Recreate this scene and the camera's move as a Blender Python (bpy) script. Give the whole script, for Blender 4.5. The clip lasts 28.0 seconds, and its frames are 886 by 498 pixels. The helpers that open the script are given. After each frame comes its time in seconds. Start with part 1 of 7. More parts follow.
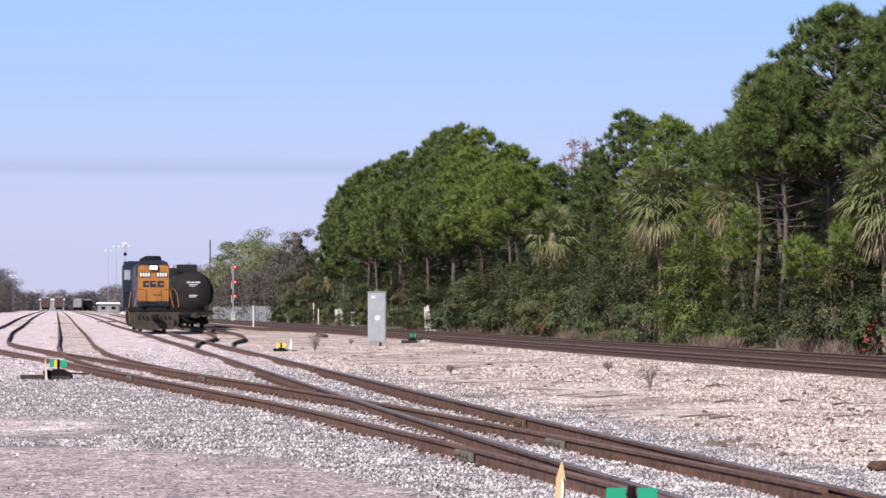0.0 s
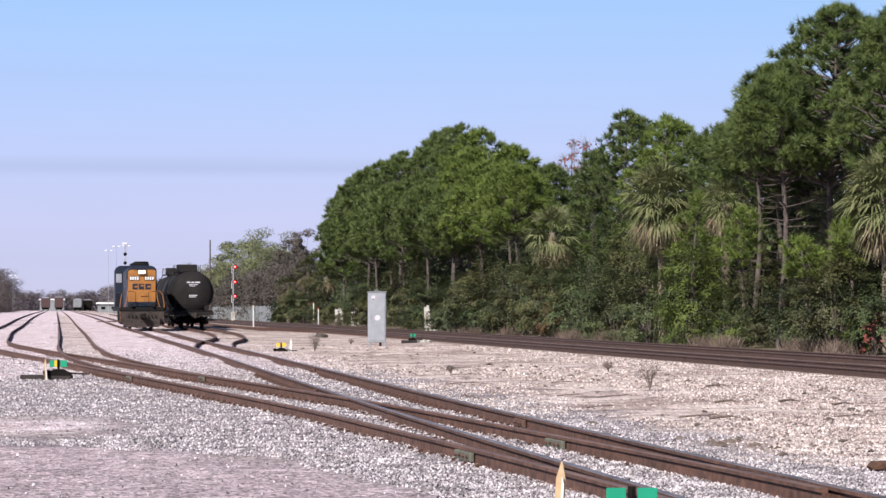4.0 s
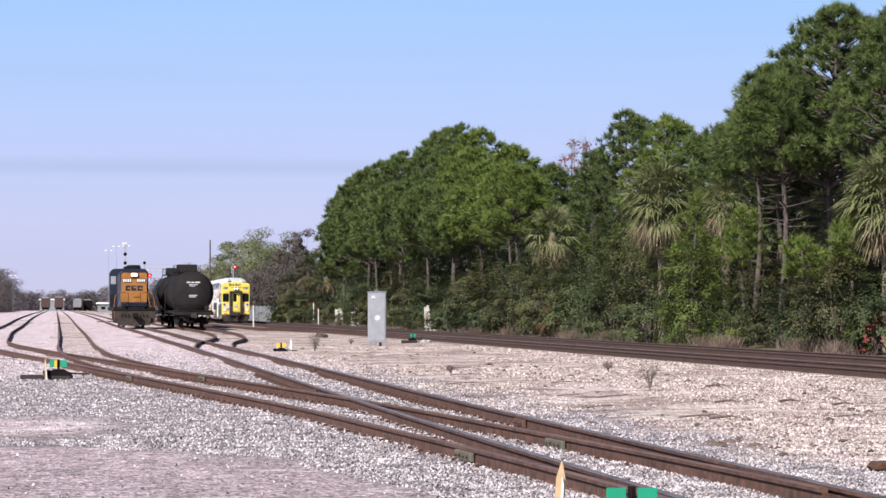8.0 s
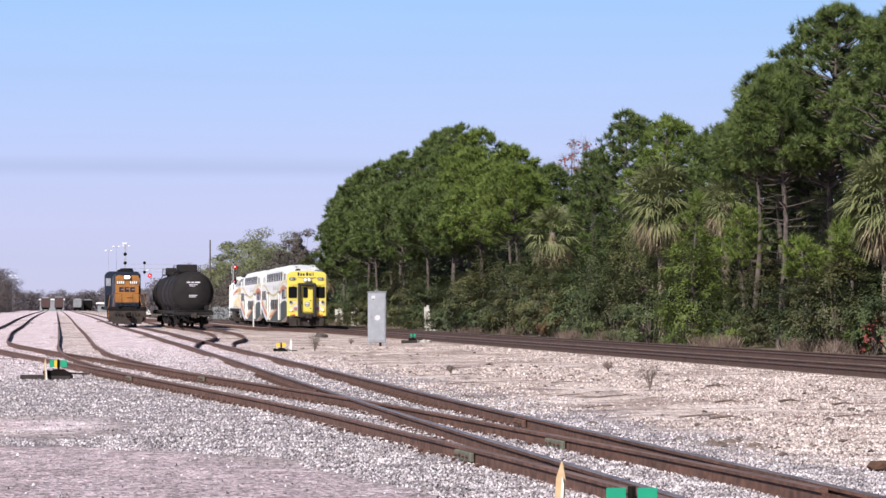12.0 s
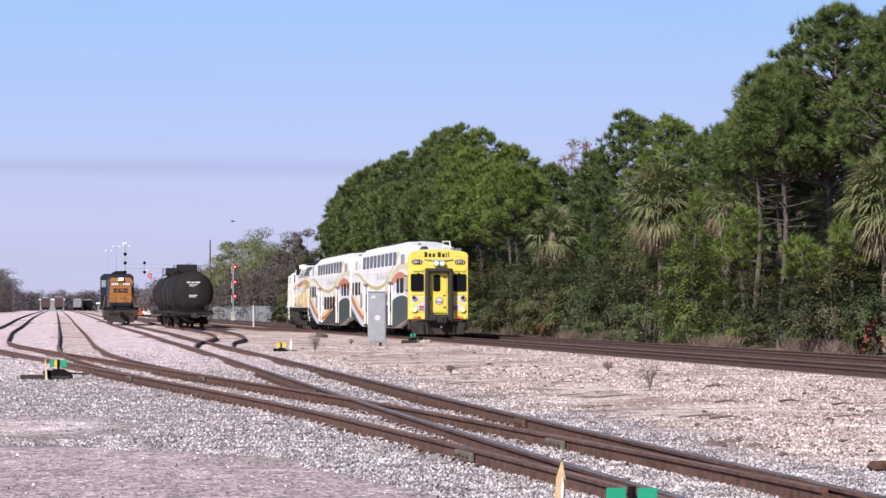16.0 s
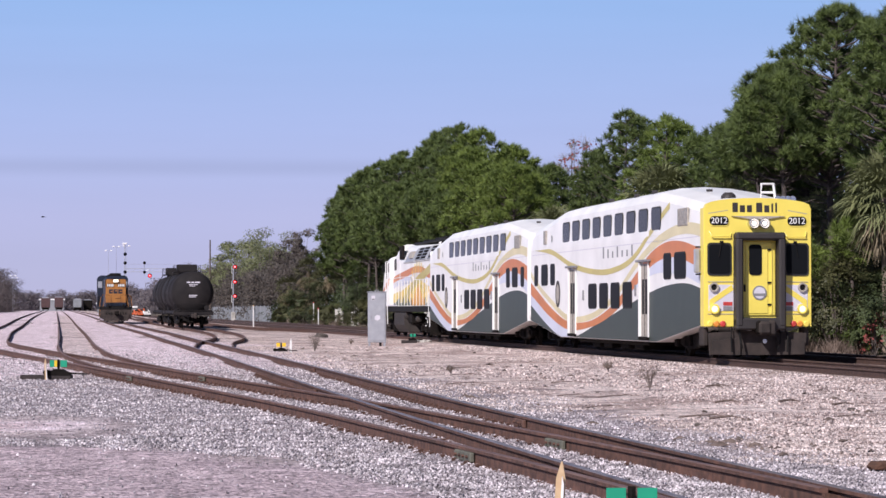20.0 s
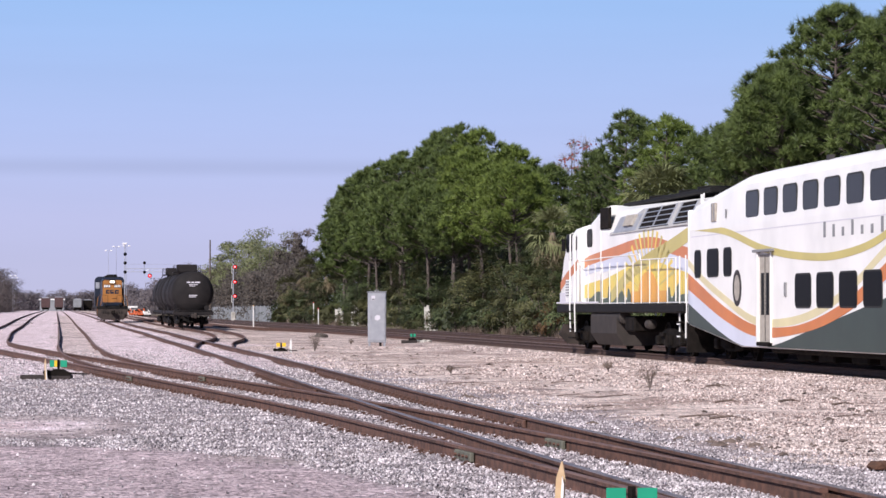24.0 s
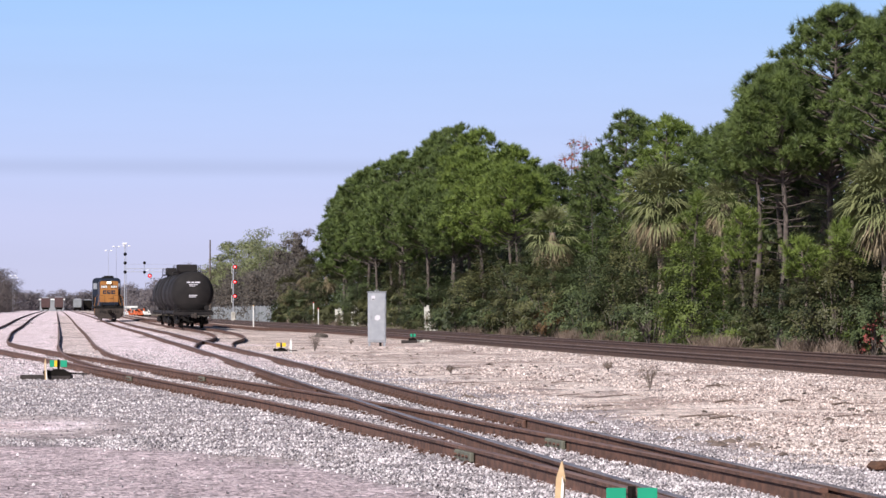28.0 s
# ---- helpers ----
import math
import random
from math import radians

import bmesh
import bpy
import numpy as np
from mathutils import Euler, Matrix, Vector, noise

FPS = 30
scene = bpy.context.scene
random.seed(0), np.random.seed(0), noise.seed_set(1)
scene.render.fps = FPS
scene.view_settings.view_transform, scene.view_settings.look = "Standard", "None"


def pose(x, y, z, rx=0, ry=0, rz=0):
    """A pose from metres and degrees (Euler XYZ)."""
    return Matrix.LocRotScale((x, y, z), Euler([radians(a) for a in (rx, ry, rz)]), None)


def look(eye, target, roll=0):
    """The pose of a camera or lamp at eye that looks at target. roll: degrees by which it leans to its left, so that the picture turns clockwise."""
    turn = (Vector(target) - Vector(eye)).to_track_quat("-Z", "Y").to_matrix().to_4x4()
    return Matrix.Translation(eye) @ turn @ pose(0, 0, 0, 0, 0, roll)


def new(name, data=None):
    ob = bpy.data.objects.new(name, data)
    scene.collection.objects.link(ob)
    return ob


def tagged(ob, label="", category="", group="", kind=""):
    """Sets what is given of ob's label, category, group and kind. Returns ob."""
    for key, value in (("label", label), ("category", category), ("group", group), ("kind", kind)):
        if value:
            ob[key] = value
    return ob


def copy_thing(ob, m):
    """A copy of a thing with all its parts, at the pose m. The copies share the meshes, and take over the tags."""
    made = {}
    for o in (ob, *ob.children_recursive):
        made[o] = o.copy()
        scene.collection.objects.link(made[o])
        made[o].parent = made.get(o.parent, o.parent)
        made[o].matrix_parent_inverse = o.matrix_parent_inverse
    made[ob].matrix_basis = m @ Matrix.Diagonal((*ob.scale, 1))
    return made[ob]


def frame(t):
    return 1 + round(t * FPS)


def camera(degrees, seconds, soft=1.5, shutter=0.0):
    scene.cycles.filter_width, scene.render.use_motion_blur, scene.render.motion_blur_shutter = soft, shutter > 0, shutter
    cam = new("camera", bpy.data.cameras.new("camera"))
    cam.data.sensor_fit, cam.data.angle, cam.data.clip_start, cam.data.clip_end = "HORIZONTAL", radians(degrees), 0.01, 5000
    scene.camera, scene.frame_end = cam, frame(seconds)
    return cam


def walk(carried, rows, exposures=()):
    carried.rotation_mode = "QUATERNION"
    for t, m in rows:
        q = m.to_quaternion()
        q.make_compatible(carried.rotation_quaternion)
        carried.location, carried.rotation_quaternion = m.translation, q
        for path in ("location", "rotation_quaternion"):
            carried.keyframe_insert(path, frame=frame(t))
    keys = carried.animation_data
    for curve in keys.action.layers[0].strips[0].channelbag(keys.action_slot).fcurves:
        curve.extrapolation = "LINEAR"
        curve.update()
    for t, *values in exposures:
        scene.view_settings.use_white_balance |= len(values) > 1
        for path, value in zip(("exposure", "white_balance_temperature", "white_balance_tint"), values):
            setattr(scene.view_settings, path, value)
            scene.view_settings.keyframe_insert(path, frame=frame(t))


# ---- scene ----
# The yard's tracks run along +y; the camera stands on a tripod at the origin.
cam = camera(20.2, 28.0, soft=1.5)
EYE = pose(0, 0, 1.58, 91.413, 0, -8.84)
walk(cam, [(0, EYE), (28, EYE)],
     exposures=[(0, 0.40, 6500, 10), (12, 0.40, 6500, 10), (16, 0.33, 6450, 12), (18.5, 0.17, 6300, 15), (20, 0.09, 6240, 17), (21.5, 0.08, 6240, 17), (23.5, 0.17, 6300, 15), (25, 0.28, 6380, 14), (28, 0.40, 6500, 10)])

# ---- world and sun ----
SUN_EL, SUN_AZ = 38.0, 222.0          # degrees; azimuth clockwise from +y
world = bpy.data.worlds.new("world")
scene.world = world
world.use_nodes = True
wn, wl = world.node_tree.nodes, world.node_tree.links
wn.clear()
w_out = wn.new("ShaderNodeOutputWorld")
w_bg = wn.new("ShaderNodeBackground")
w_sky = wn.new("ShaderNodeTexSky")
w_sky.sky_type, w_sky.sun_disc = "NISHITA", False
w_sky.sun_elevation, w_sky.sun_rotation = radians(SUN_EL), radians(SUN_AZ)
w_sky.air_density, w_sky.dust_density, w_sky.ozone_density = 1.0, 0.6, 3.0
w_tint = wn.new("ShaderNodeMix")
w_tint.data_type, w_tint.blend_type = "RGBA", "MULTIPLY"
w_tint.inputs[0].default_value = 1.0
w_tint.inputs[7].default_value = (0.42, 0.41, 0.45, 1)
wl.new(w_sky.outputs[0], w_tint.inputs[6])
# a pale haze lies along the horizon, with a faint bank of cloud in it
w_co = wn.new("ShaderNodeTexCoord")
w_xyz = wn.new("ShaderNodeSeparateXYZ")
wl.new(w_co.outputs["Generated"], w_xyz.inputs[0])
w_ramp = wn.new("ShaderNodeValToRGB")
w_deg = wn.new("ShaderNodeMapRange")
w_deg.inputs[1].default_value, w_deg.inputs[2].default_value = -0.02, 0.20
wl.new(w_xyz.outputs["Z"], w_deg.inputs[0])
wl.new(w_deg.outputs[0], w_ramp.inputs["Fac"])
e = w_ramp.color_ramp.elements
e[0].position, e[0].color = 0.09, (0.60, 0.60, 0.80, 1)
e[1].position, e[1].color = 0.95, (0.34, 0.55, 0.98, 1)
for p_, c_ in ((0.26, (0.60, 0.64, 0.92, 1)), (0.42, (0.52, 0.64, 0.98, 1)), (0.64, (0.40, 0.62, 1.0, 1))):
    k_ = e.new(p_)
    k_.color = c_
w_map = wn.new("ShaderNodeMapping")
w_map.inputs["Scale"].default_value = (5, 5, 60)
wl.new(w_co.outputs["Generated"], w_map.inputs[0])
w_cl = wn.new("ShaderNodeTexNoise")
w_cl.inputs["Scale"].default_value, w_cl.inputs["Detail"].default_value = 1.0, 5.0
wl.new(w_map.outputs[0], w_cl.inputs["Vector"])
w_cr = wn.new("ShaderNodeMapRange")
w_cr.inputs[1].default_value, w_cr.inputs[2].default_value, w_cr.inputs[3].default_value, w_cr.inputs[4].default_value = 0.35, 0.7, 7.5, 7.75
wl.new(w_cl.outputs["Fac"], w_cr.inputs[0])
w_bank = wn.new("ShaderNodeMapRange")
w_bank.interpolation_type = "SMOOTHSTEP"
w_bank.inputs[1].default_value, w_bank.inputs[2].default_value, w_bank.inputs[3].default_value, w_bank.inputs[4].default_value = 0.0, 0.0055, 0.90, 1.0
w_off = wn.new("ShaderNodeMath")
w_off.operation = "SUBTRACT"
w_off.inputs[1].default_value = 0.0572
w_abs = wn.new("ShaderNodeMath")
w_abs.operation = "ABSOLUTE"
wl.new(w_xyz.outputs["Z"], w_off.inputs[0])
wl.new(w_off.outputs[0], w_abs.inputs[0])
wl.new(w_abs.outputs[0], w_bank.inputs[0])
w_mul = wn.new("ShaderNodeMath")
w_mul.operation = "MULTIPLY"
wl.new(w_cr.outputs[0], w_mul.inputs[0])
wl.new(w_bank.outputs[0], w_mul.inputs[1])
w_scale = wn.new("ShaderNodeVectorMath")
w_scale.operation = "SCALE"
wl.new(w_ramp.outputs["Color"], w_scale.inputs[0])
wl.new(w_mul.outputs[0], w_scale.inputs["Scale"])
w_fade = wn.new("ShaderNodeMapRange")
w_fade.interpolation_type = "SMOOTHSTEP"
w_fade.inputs[1].default_value, w_fade.inputs[2].default_value = 0.13, 0.36
wl.new(w_xyz.outputs["Z"], w_fade.inputs[0])
w_mix = wn.new("ShaderNodeMix")
w_mix.data_type = "RGBA"
wl.new(w_fade.outputs[0], w_mix.inputs[0])
wl.new(w_scale.outputs[0], w_mix.inputs[6])
wl.new(w_tint.outputs[2], w_mix.inputs[7])
w_bg.inputs["Strength"].default_value = 0.1
wl.new(w_mix.outputs[2], w_bg.inputs["Color"])
wl.new(w_bg.outputs[0], w_out.inputs["Surface"])
sun = new("sun", bpy.data.lights.new("sun", "SUN"))
sun.data.energy, sun.data.angle, sun.data.color = 5.0, radians(0.5), (1.0, 0.95, 0.88)
_a, _e = radians(SUN_AZ), radians(SUN_EL)
sun.matrix_basis = look((math.sin(_a) * math.cos(_e) * 50, math.cos(_a) * math.cos(_e) * 50, math.sin(_e) * 50), (0, 0, 0))


# ---- materials ----
def mat(name, color, rough=0.6, metal=0.0, var=0.15, scale=8.0, color2=None, bump=0.0, bump_scale=60.0, spec=0.5, island=0.0, obj=0.0, big=0.0):
    """A painted or natural surface: colour varied at two scales, with fine relief."""
    m = bpy.data.materials.new(name)
    m.use_nodes = True
    n, l = m.node_tree.nodes, m.node_tree.links
    b = n["Principled BSDF"]
    b.inputs["Roughness"].default_value, b.inputs["Metallic"].default_value = rough, metal
    b.inputs["Specular IOR Level"].default_value = spec
    co = n.new("ShaderNodeTexCoord")
    nz = n.new("ShaderNodeTexNoise")
    nz.inputs["Scale"].default_value, nz.inputs["Detail"].default_value = scale, 6.0
    l.new(co.outputs["Object"], nz.inputs["Vector"])
    ramp = n.new("ShaderNodeValToRGB")
    c2 = color2 or tuple(max(0.0, c * (1 - 2 * var)) for c in color)
    ramp.color_ramp.elements[0].position, ramp.color_ramp.elements[1].position = 0.32, 0.68
    ramp.color_ramp.elements[0].color, ramp.color_ramp.elements[1].color = (*c2, 1), (*color, 1)
    l.new(nz.outputs["Fac"], ramp.inputs["Fac"])
    last = ramp.outputs["Color"]
    if big > 0:
        nb = n.new("ShaderNodeTexNoise")
        nb.inputs["Scale"].default_value, nb.inputs["Detail"].default_value = scale * 0.09, 3.0
        l.new(co.outputs["Object"], nb.inputs["Vector"])
        mr = n.new("ShaderNodeMapRange")
        mr.inputs[1].default_value, mr.inputs[2].default_value = 0.3, 0.7
        mr.inputs[3].default_value, mr.inputs[4].default_value = 1 - big, 1 + big
        l.new(nb.outputs["Fac"], mr.inputs[0])
        hb = n.new("ShaderNodeHueSaturation")
        l.new(mr.outputs[0], hb.inputs["Value"])
        l.new(last, hb.inputs["Color"])
        last = hb.outputs["Color"]
    for amount, node, sock in ((island, "ShaderNodeNewGeometry", "Random Per Island"), (obj, "ShaderNodeObjectInfo", "Random")):
        if amount > 0:
            src = n.new(node)
            mr = n.new("ShaderNodeMapRange")
            mr.inputs[3].default_value, mr.inputs[4].default_value = 1 - amount, 1 + amount
            l.new(src.outputs[sock], mr.inputs[0])
            hs = n.new("ShaderNodeHueSaturation")
            l.new(mr.outputs[0], hs.inputs["Value"])
            l.new(last, hs.inputs["Color"])
            last = hs.outputs["Color"]
    l.new(last, b.inputs["Base Color"])
    if bump > 0:
        n2 = n.new("ShaderNodeTexNoise")
        n2.inputs["Scale"].default_value, n2.inputs["Detail"].default_value = bump_scale, 4.0
        l.new(co.outputs["Object"], n2.inputs["Vector"])
        bp = n.new("ShaderNodeBump")
        bp.inputs["Strength"].default_value, bp.inputs["Distance"].default_value = bump, 0.02
        l.new(n2.outputs["Fac"], bp.inputs["Height"])
        l.new(bp.outputs["Normal"], b.inputs["Normal"])
    return m


def glow(name, color, strength):
    m = mat(name, color, 0.3)
    b = m.node_tree.nodes["Principled BSDF"]
    b.inputs["Emission Color"].default_value = (*color, 1)
    b.inputs["Emission Strength"].default_value = strength
    return m


def leaf_mat(name, dark, light, trans=0.25, scale=1.2, island=0.16, rough=0.55, obj=0.0):
    """Foliage: varied by clump, island and noise, a little light passes through."""
    m = mat(name, light, rough, 0, color2=dark, scale=scale, island=island, obj=obj, spec=0.3)
    n, l = m.node_tree.nodes, m.node_tree.links
    b, out = n["Principled BSDF"], n["Material Output"]
    tr = n.new("ShaderNodeBsdfTranslucent")
    mx = n.new("ShaderNodeMixShader")
    mx.inputs[0].default_value = trans
    l.new(b.inputs["Base Color"].links[0].from_socket, tr.inputs["Color"])
    l.new(b.outputs[0], mx.inputs[1])
    l.new(tr.outputs[0], mx.inputs[2])
    l.new(mx.outputs[0], out.inputs["Surface"])
    return m


RUST = mat("rail_rust", (0.15, 0.073, 0.052), 0.8, 0.0, color2=(0.055, 0.028, 0.022), scale=9, bump=0.3, big=0.15)
SHINE = mat("rail_head", (0.30, 0.235, 0.215), 0.38, 0.45, color2=(0.14, 0.10, 0.09), scale=3)
RUST_MAIN = mat("main_rail_rust", (0.088, 0.047, 0.036), 0.8, 0.0, color2=(0.04, 0.022, 0.018), scale=9, bump=0.3, big=0.15)
HEAD_MAIN = mat("main_rail_head", (0.19, 0.13, 0.11), 0.45, 0.25, color2=(0.11, 0.072, 0.06), scale=3)
HEAD_DULL = mat("dull_rail_head", (0.21, 0.125, 0.10), 0.55, 0.15, color2=(0.12, 0.07, 0.058), scale=3)
TIE = mat("tie_wood", (0.12, 0.09, 0.075), 0.9, 0, color2=(0.05, 0.038, 0.032), scale=6, bump=0.5, obj=0.3)
TIE_FAR = mat("tie_wood_far", (0.12, 0.09, 0.075), 0.9, 0, color2=(0.05, 0.038, 0.032), scale=6, bump=0.5, island=0.3)
STONE = mat("ballast_stone", (0.66, 0.60, 0.632), 0.8, 0, color2=(0.25, 0.222, 0.238), scale=2.2, island=0.55, bump=0.2)
LIMESTONE = mat("limestone_chip", (0.70, 0.605, 0.585), 0.85, 0, color2=(0.34, 0.265, 0.25), scale=1.6, island=0.5, bump=0.2)
WHITE = mat("white_paint", (0.84, 0.83, 0.81), 0.35, 0, color2=(0.72, 0.71, 0.695), scale=0.8)
GREY_GREEN = mat("grey_green_paint", (0.038, 0.055, 0.046), 0.4, 0, var=0.08, scale=1.5, spec=0.25)
YELLOW = mat("yellow_paint", (0.82, 0.67, 0.12), 0.35, 0, color2=(0.74, 0.60, 0.10), scale=1.2)
BLACK = mat("black_paint", (0.008, 0.008, 0.0085), 0.65, 0, color2=(0.015, 0.0135, 0.013), scale=2, spec=0.12)
UNDER = mat("underframe_grime", (0.017, 0.0135, 0.012), 0.85, 0, color2=(0.006, 0.005, 0.0045), scale=4, bump=0.2, spec=0.1)
TANK = mat("tank_black", (0.010, 0.0092, 0.0108), 0.72, 0, color2=(0.03, 0.026, 0.026), scale=0.7, spec=0.14, bump=0.05, bump_scale=4, big=0.2)
BLUE = mat("loco_blue", (0.010, 0.018, 0.04), 0.5, 0, color2=(0.018, 0.022, 0.034), scale=2, spec=0.3)
ORANGE = mat("loco_yellow", (0.38, 0.158, 0.032), 0.5, 0, color2=(0.27, 0.108, 0.024), scale=3)
GLASS_D = mat("dark_window", (0.010, 0.011, 0.013), 0.30, 0, var=0.05, scale=1.0, spec=0.012)
STEEL = mat("grey_steel", (0.48, 0.49, 0.52), 0.4, 0.5, color2=(0.38, 0.39, 0.43), scale=5)
GALV = mat("galvanised_box", (0.42, 0.43, 0.46), 0.45, 0.35, color2=(0.34, 0.35, 0.39), scale=3, bump=0.05, big=0.1)
BARK = mat("pine_bark", (0.13, 0.102, 0.09), 0.9, 0, color2=(0.045, 0.036, 0.033), scale=5, bump=0.8, bump_scale=12)
PALM_BARK = mat("palm_bark", (0.27, 0.22, 0.17), 0.9, 0, color2=(0.14, 0.1, 0.08), scale=7, bump=0.8, bump_scale=14)
TWIG = mat("grey_twig", (0.26, 0.22, 0.20), 0.9, 0, color2=(0.15, 0.12, 0.11), scale=4)
NEEDLE = leaf_mat("pine_needles", (0.036, 0.056, 0.019), (0.152, 0.202, 0.058), 0.14, 1.5, 0.05)
NEEDLE_B = leaf_mat("pine_needles_young", (0.058, 0.088, 0.020), (0.205, 0.268, 0.060), 0.14, 1.5, 0.05)
LEAF = leaf_mat("shrub_leaves", (0.018, 0.027, 0.012), (0.088, 0.112, 0.044), 0.12, 0.8, 0.12, obj=0.28)
LEAF_O = leaf_mat("olive_leaves", (0.032, 0.035, 0.015), (0.125, 0.125, 0.05), 0.14, 0.8, 0.12, obj=0.25)
LEAF_R = leaf_mat("rusty_leaves", (0.08, 0.04, 0.02), (0.20, 0.12, 0.05), 0.2, 0.5)
LEAF_L = leaf_mat("light_leaves", (0.06, 0.085, 0.02), (0.15, 0.19, 0.045), 0.25, 0.6)
FROND = leaf_mat("palm_frond", (0.10, 0.115, 0.05), (0.24, 0.255, 0.12), 0.15, 1.2)
FROND_O = leaf_mat("old_palm_frond", (0.045, 0.05, 0.022), (0.115, 0.115, 0.055), 0.2, 1.0)
FROND_DRY = leaf_mat("dry_frond", (0.15, 0.115, 0.07), (0.29, 0.235, 0.15), 0.15, 1.0)
GRASS_DRY = leaf_mat("dry_grass", (0.11, 0.08, 0.065), (0.24, 0.18, 0.145), 0.2, 1.0)
# distance haze is put into the next four foliage colours
HAZED_WOOD = leaf_mat("hazed_bare_wood", (0.105, 0.09, 0.078), (0.165, 0.145, 0.128), 0.5, 0.3, 0.05)
HAZED_FAR_WOOD = leaf_mat("hazed_far_wood", (0.19, 0.165, 0.175), (0.225, 0.20, 0.21), 0.5, 0.05, 0.02)
HAZED_GREY_WOOD = leaf_mat("hazed_twig_wood", (0.125, 0.105, 0.10), (0.175, 0.15, 0.143), 0.5, 0.1, 0.04)
HAZED_SPRING_LEAF = leaf_mat("hazed_spring_leaves", (0.17, 0.185, 0.10), (0.27, 0.295, 0.15), 0.45, 0.3, 0.08)
CONCRETE = mat("old_white_wall", (0.55, 0.53, 0.50), 0.85, 0, color2=(0.30, 0.28, 0.25), scale=1.5, bump=0.2)
RED_GLOW = glow("red_lens", (1.0, 0.006, 0.02), 2.6)
LAMP_GLOW = glow("headlight_lens", (1.0, 0.88, 0.68), 1.6)
LAMP_DIM = glow("ditch_light_lens", (1.0, 0.85, 0.6), 0.9)
GREEN_T = mat("green_target", (0.01, 0.30, 0.17), 0.4, 0, var=0.06, scale=6)
YEL_T = mat("yellow_target", (0.85, 0.52, 0.02), 0.4, 0, var=0.08, scale=6)


# ---- mesh tools ----
class Shape:
    """Collects corners and faces of one mesh."""

    def __init__(self):
        self.v, self.f, self.m, self.slot = [], [], [], 0

    def add(self, verts, faces):
        k = len(self.v)
        self.v.extend(tuple(p) for p in verts)
        for q in faces:
            self.f.append(tuple(i + k for i in q))
            self.m.append(self.slot)
        return self

    def box(self, x, y, z, sx, sy, sz, bev=0.0, turn=None):
        """A box about (x, y, z); bev cuts its edges."""
        hx, hy, hz = sx / 2, sy / 2, sz / 2
        b = min(bev, hx * 0.9, hy * 0.9, hz * 0.9)
        if b <= 0:
            vs = [Vector((i * hx, j * hy, k * hz)) for i in (-1, 1) for j in (-1, 1) for k in (-1, 1)]
            fs = [(0, 1, 3, 2), (4, 6, 7, 5), (0, 4, 5, 1), (2, 3, 7, 6), (0, 2, 6, 4), (1, 5, 7, 3)]
        else:
            vs, idx = [], {}
            for i in (-1, 1):
                for j in (-1, 1):
                    for k in (-1, 1):
                        for ax in range(3):
                            idx[i, j, k, ax] = len(vs)
                            vs.append(Vector((i * (hx - (b if ax != 0 else 0)), j * (hy - (b if ax != 1 else 0)), k * (hz - (b if ax != 2 else 0)))))
            fs = []
            for s in (-1, 1):
                q = [idx[s, -1, -1, 0], idx[s, 1, -1, 0], idx[s, 1, 1, 0], idx[s, -1, 1, 0]]
                fs.append(q if s > 0 else q[::-1])
                q = [idx[-1, s, -1, 1], idx[-1, s, 1, 1], idx[1, s, 1, 1], idx[1, s, -1, 1]]
                fs.append(q if s > 0 else q[::-1])
                q = [idx[-1, -1, s, 2], idx[1, -1, s, 2], idx[1, 1, s, 2], idx[-1, 1, s, 2]]
                fs.append(q if s > 0 else q[::-1])
            for i in (-1, 1):
                for j in (-1, 1):
                    fs.append((idx[i, j, -1, 0], idx[i, j, 1, 0], idx[i, j, 1, 1], idx[i, j, -1, 1]))
                    fs.append((idx[i, -1, j, 0], idx[i, 1, j, 0], idx[i, 1, j, 2], idx[i, -1, j, 2]))
                    fs.append((idx[-1, i, j, 1], idx[1, i, j, 1], idx[1, i, j, 2], idx[-1, i, j, 2]))
                    for k in (-1, 1):
                        fs.append((idx[i, j, k, 0], idx[i, j, k, 1], idx[i, j, k, 2]))
        c = Vector((x, y, z))
        if turn is not None:
            vs = [turn @ p for p in vs]
        return self.add([p + c for p in vs], fs)

    def tube(self, pts, r, n=8, r1=None, caps=True):
        """A round bar along points, tapering from r to r1."""
        pts = [Vector(p) for p in pts]
        r1 = r if r1 is None else r1
        rings, k = [], len(pts)
        up = Vector((0, 0, 1))
        for i, p in enumerate(pts):
            d = (pts[min(i + 1, k - 1)] - pts[max(i - 1, 0)]).normalized()
            a = d.cross(up if abs(d.z) < 0.95 else Vector((1, 0, 0))).normalized()
            b = d.cross(a)
            rr = r + (r1 - r) * i / max(1, k - 1)
            rings.append([p + (a * math.cos(6.2832 * j / n) + b * math.sin(6.2832 * j / n)) * rr for j in range(n)])
        vs = [q for ring in rings for q in ring]
        fs = [(i * n + j, i * n + (j + 1) % n, (i + 1) * n + (j + 1) % n, (i + 1) * n + j) for i in range(k - 1) for j in range(n)]
        if caps:
            fs += [tuple(range(n))[::-1], tuple((k - 1) * n + j for j in range(n))]
        return self.add(vs, fs)

    def prism(self, poly, axis, a, b):
        """A polygon extruded along axis 'x', 'y' or 'z' from a to b. The polygon is given in the two other axes, in order."""
        def at(p, q, s):
            return (s, p, q) if axis == "x" else (p, s, q) if axis == "y" else (p, q, s)
        n = len(poly)
        vs = [at(p, q, a) for p, q in poly] + [at(p, q, b) for p, q in poly]
        fs = [tuple(range(n)), tuple(range(2 * n - 1, n - 1, -1))] + [(i, i + n, (i + 1) % n + n, (i + 1) % n) for i in range(n)]
        return self.add(vs, fs)

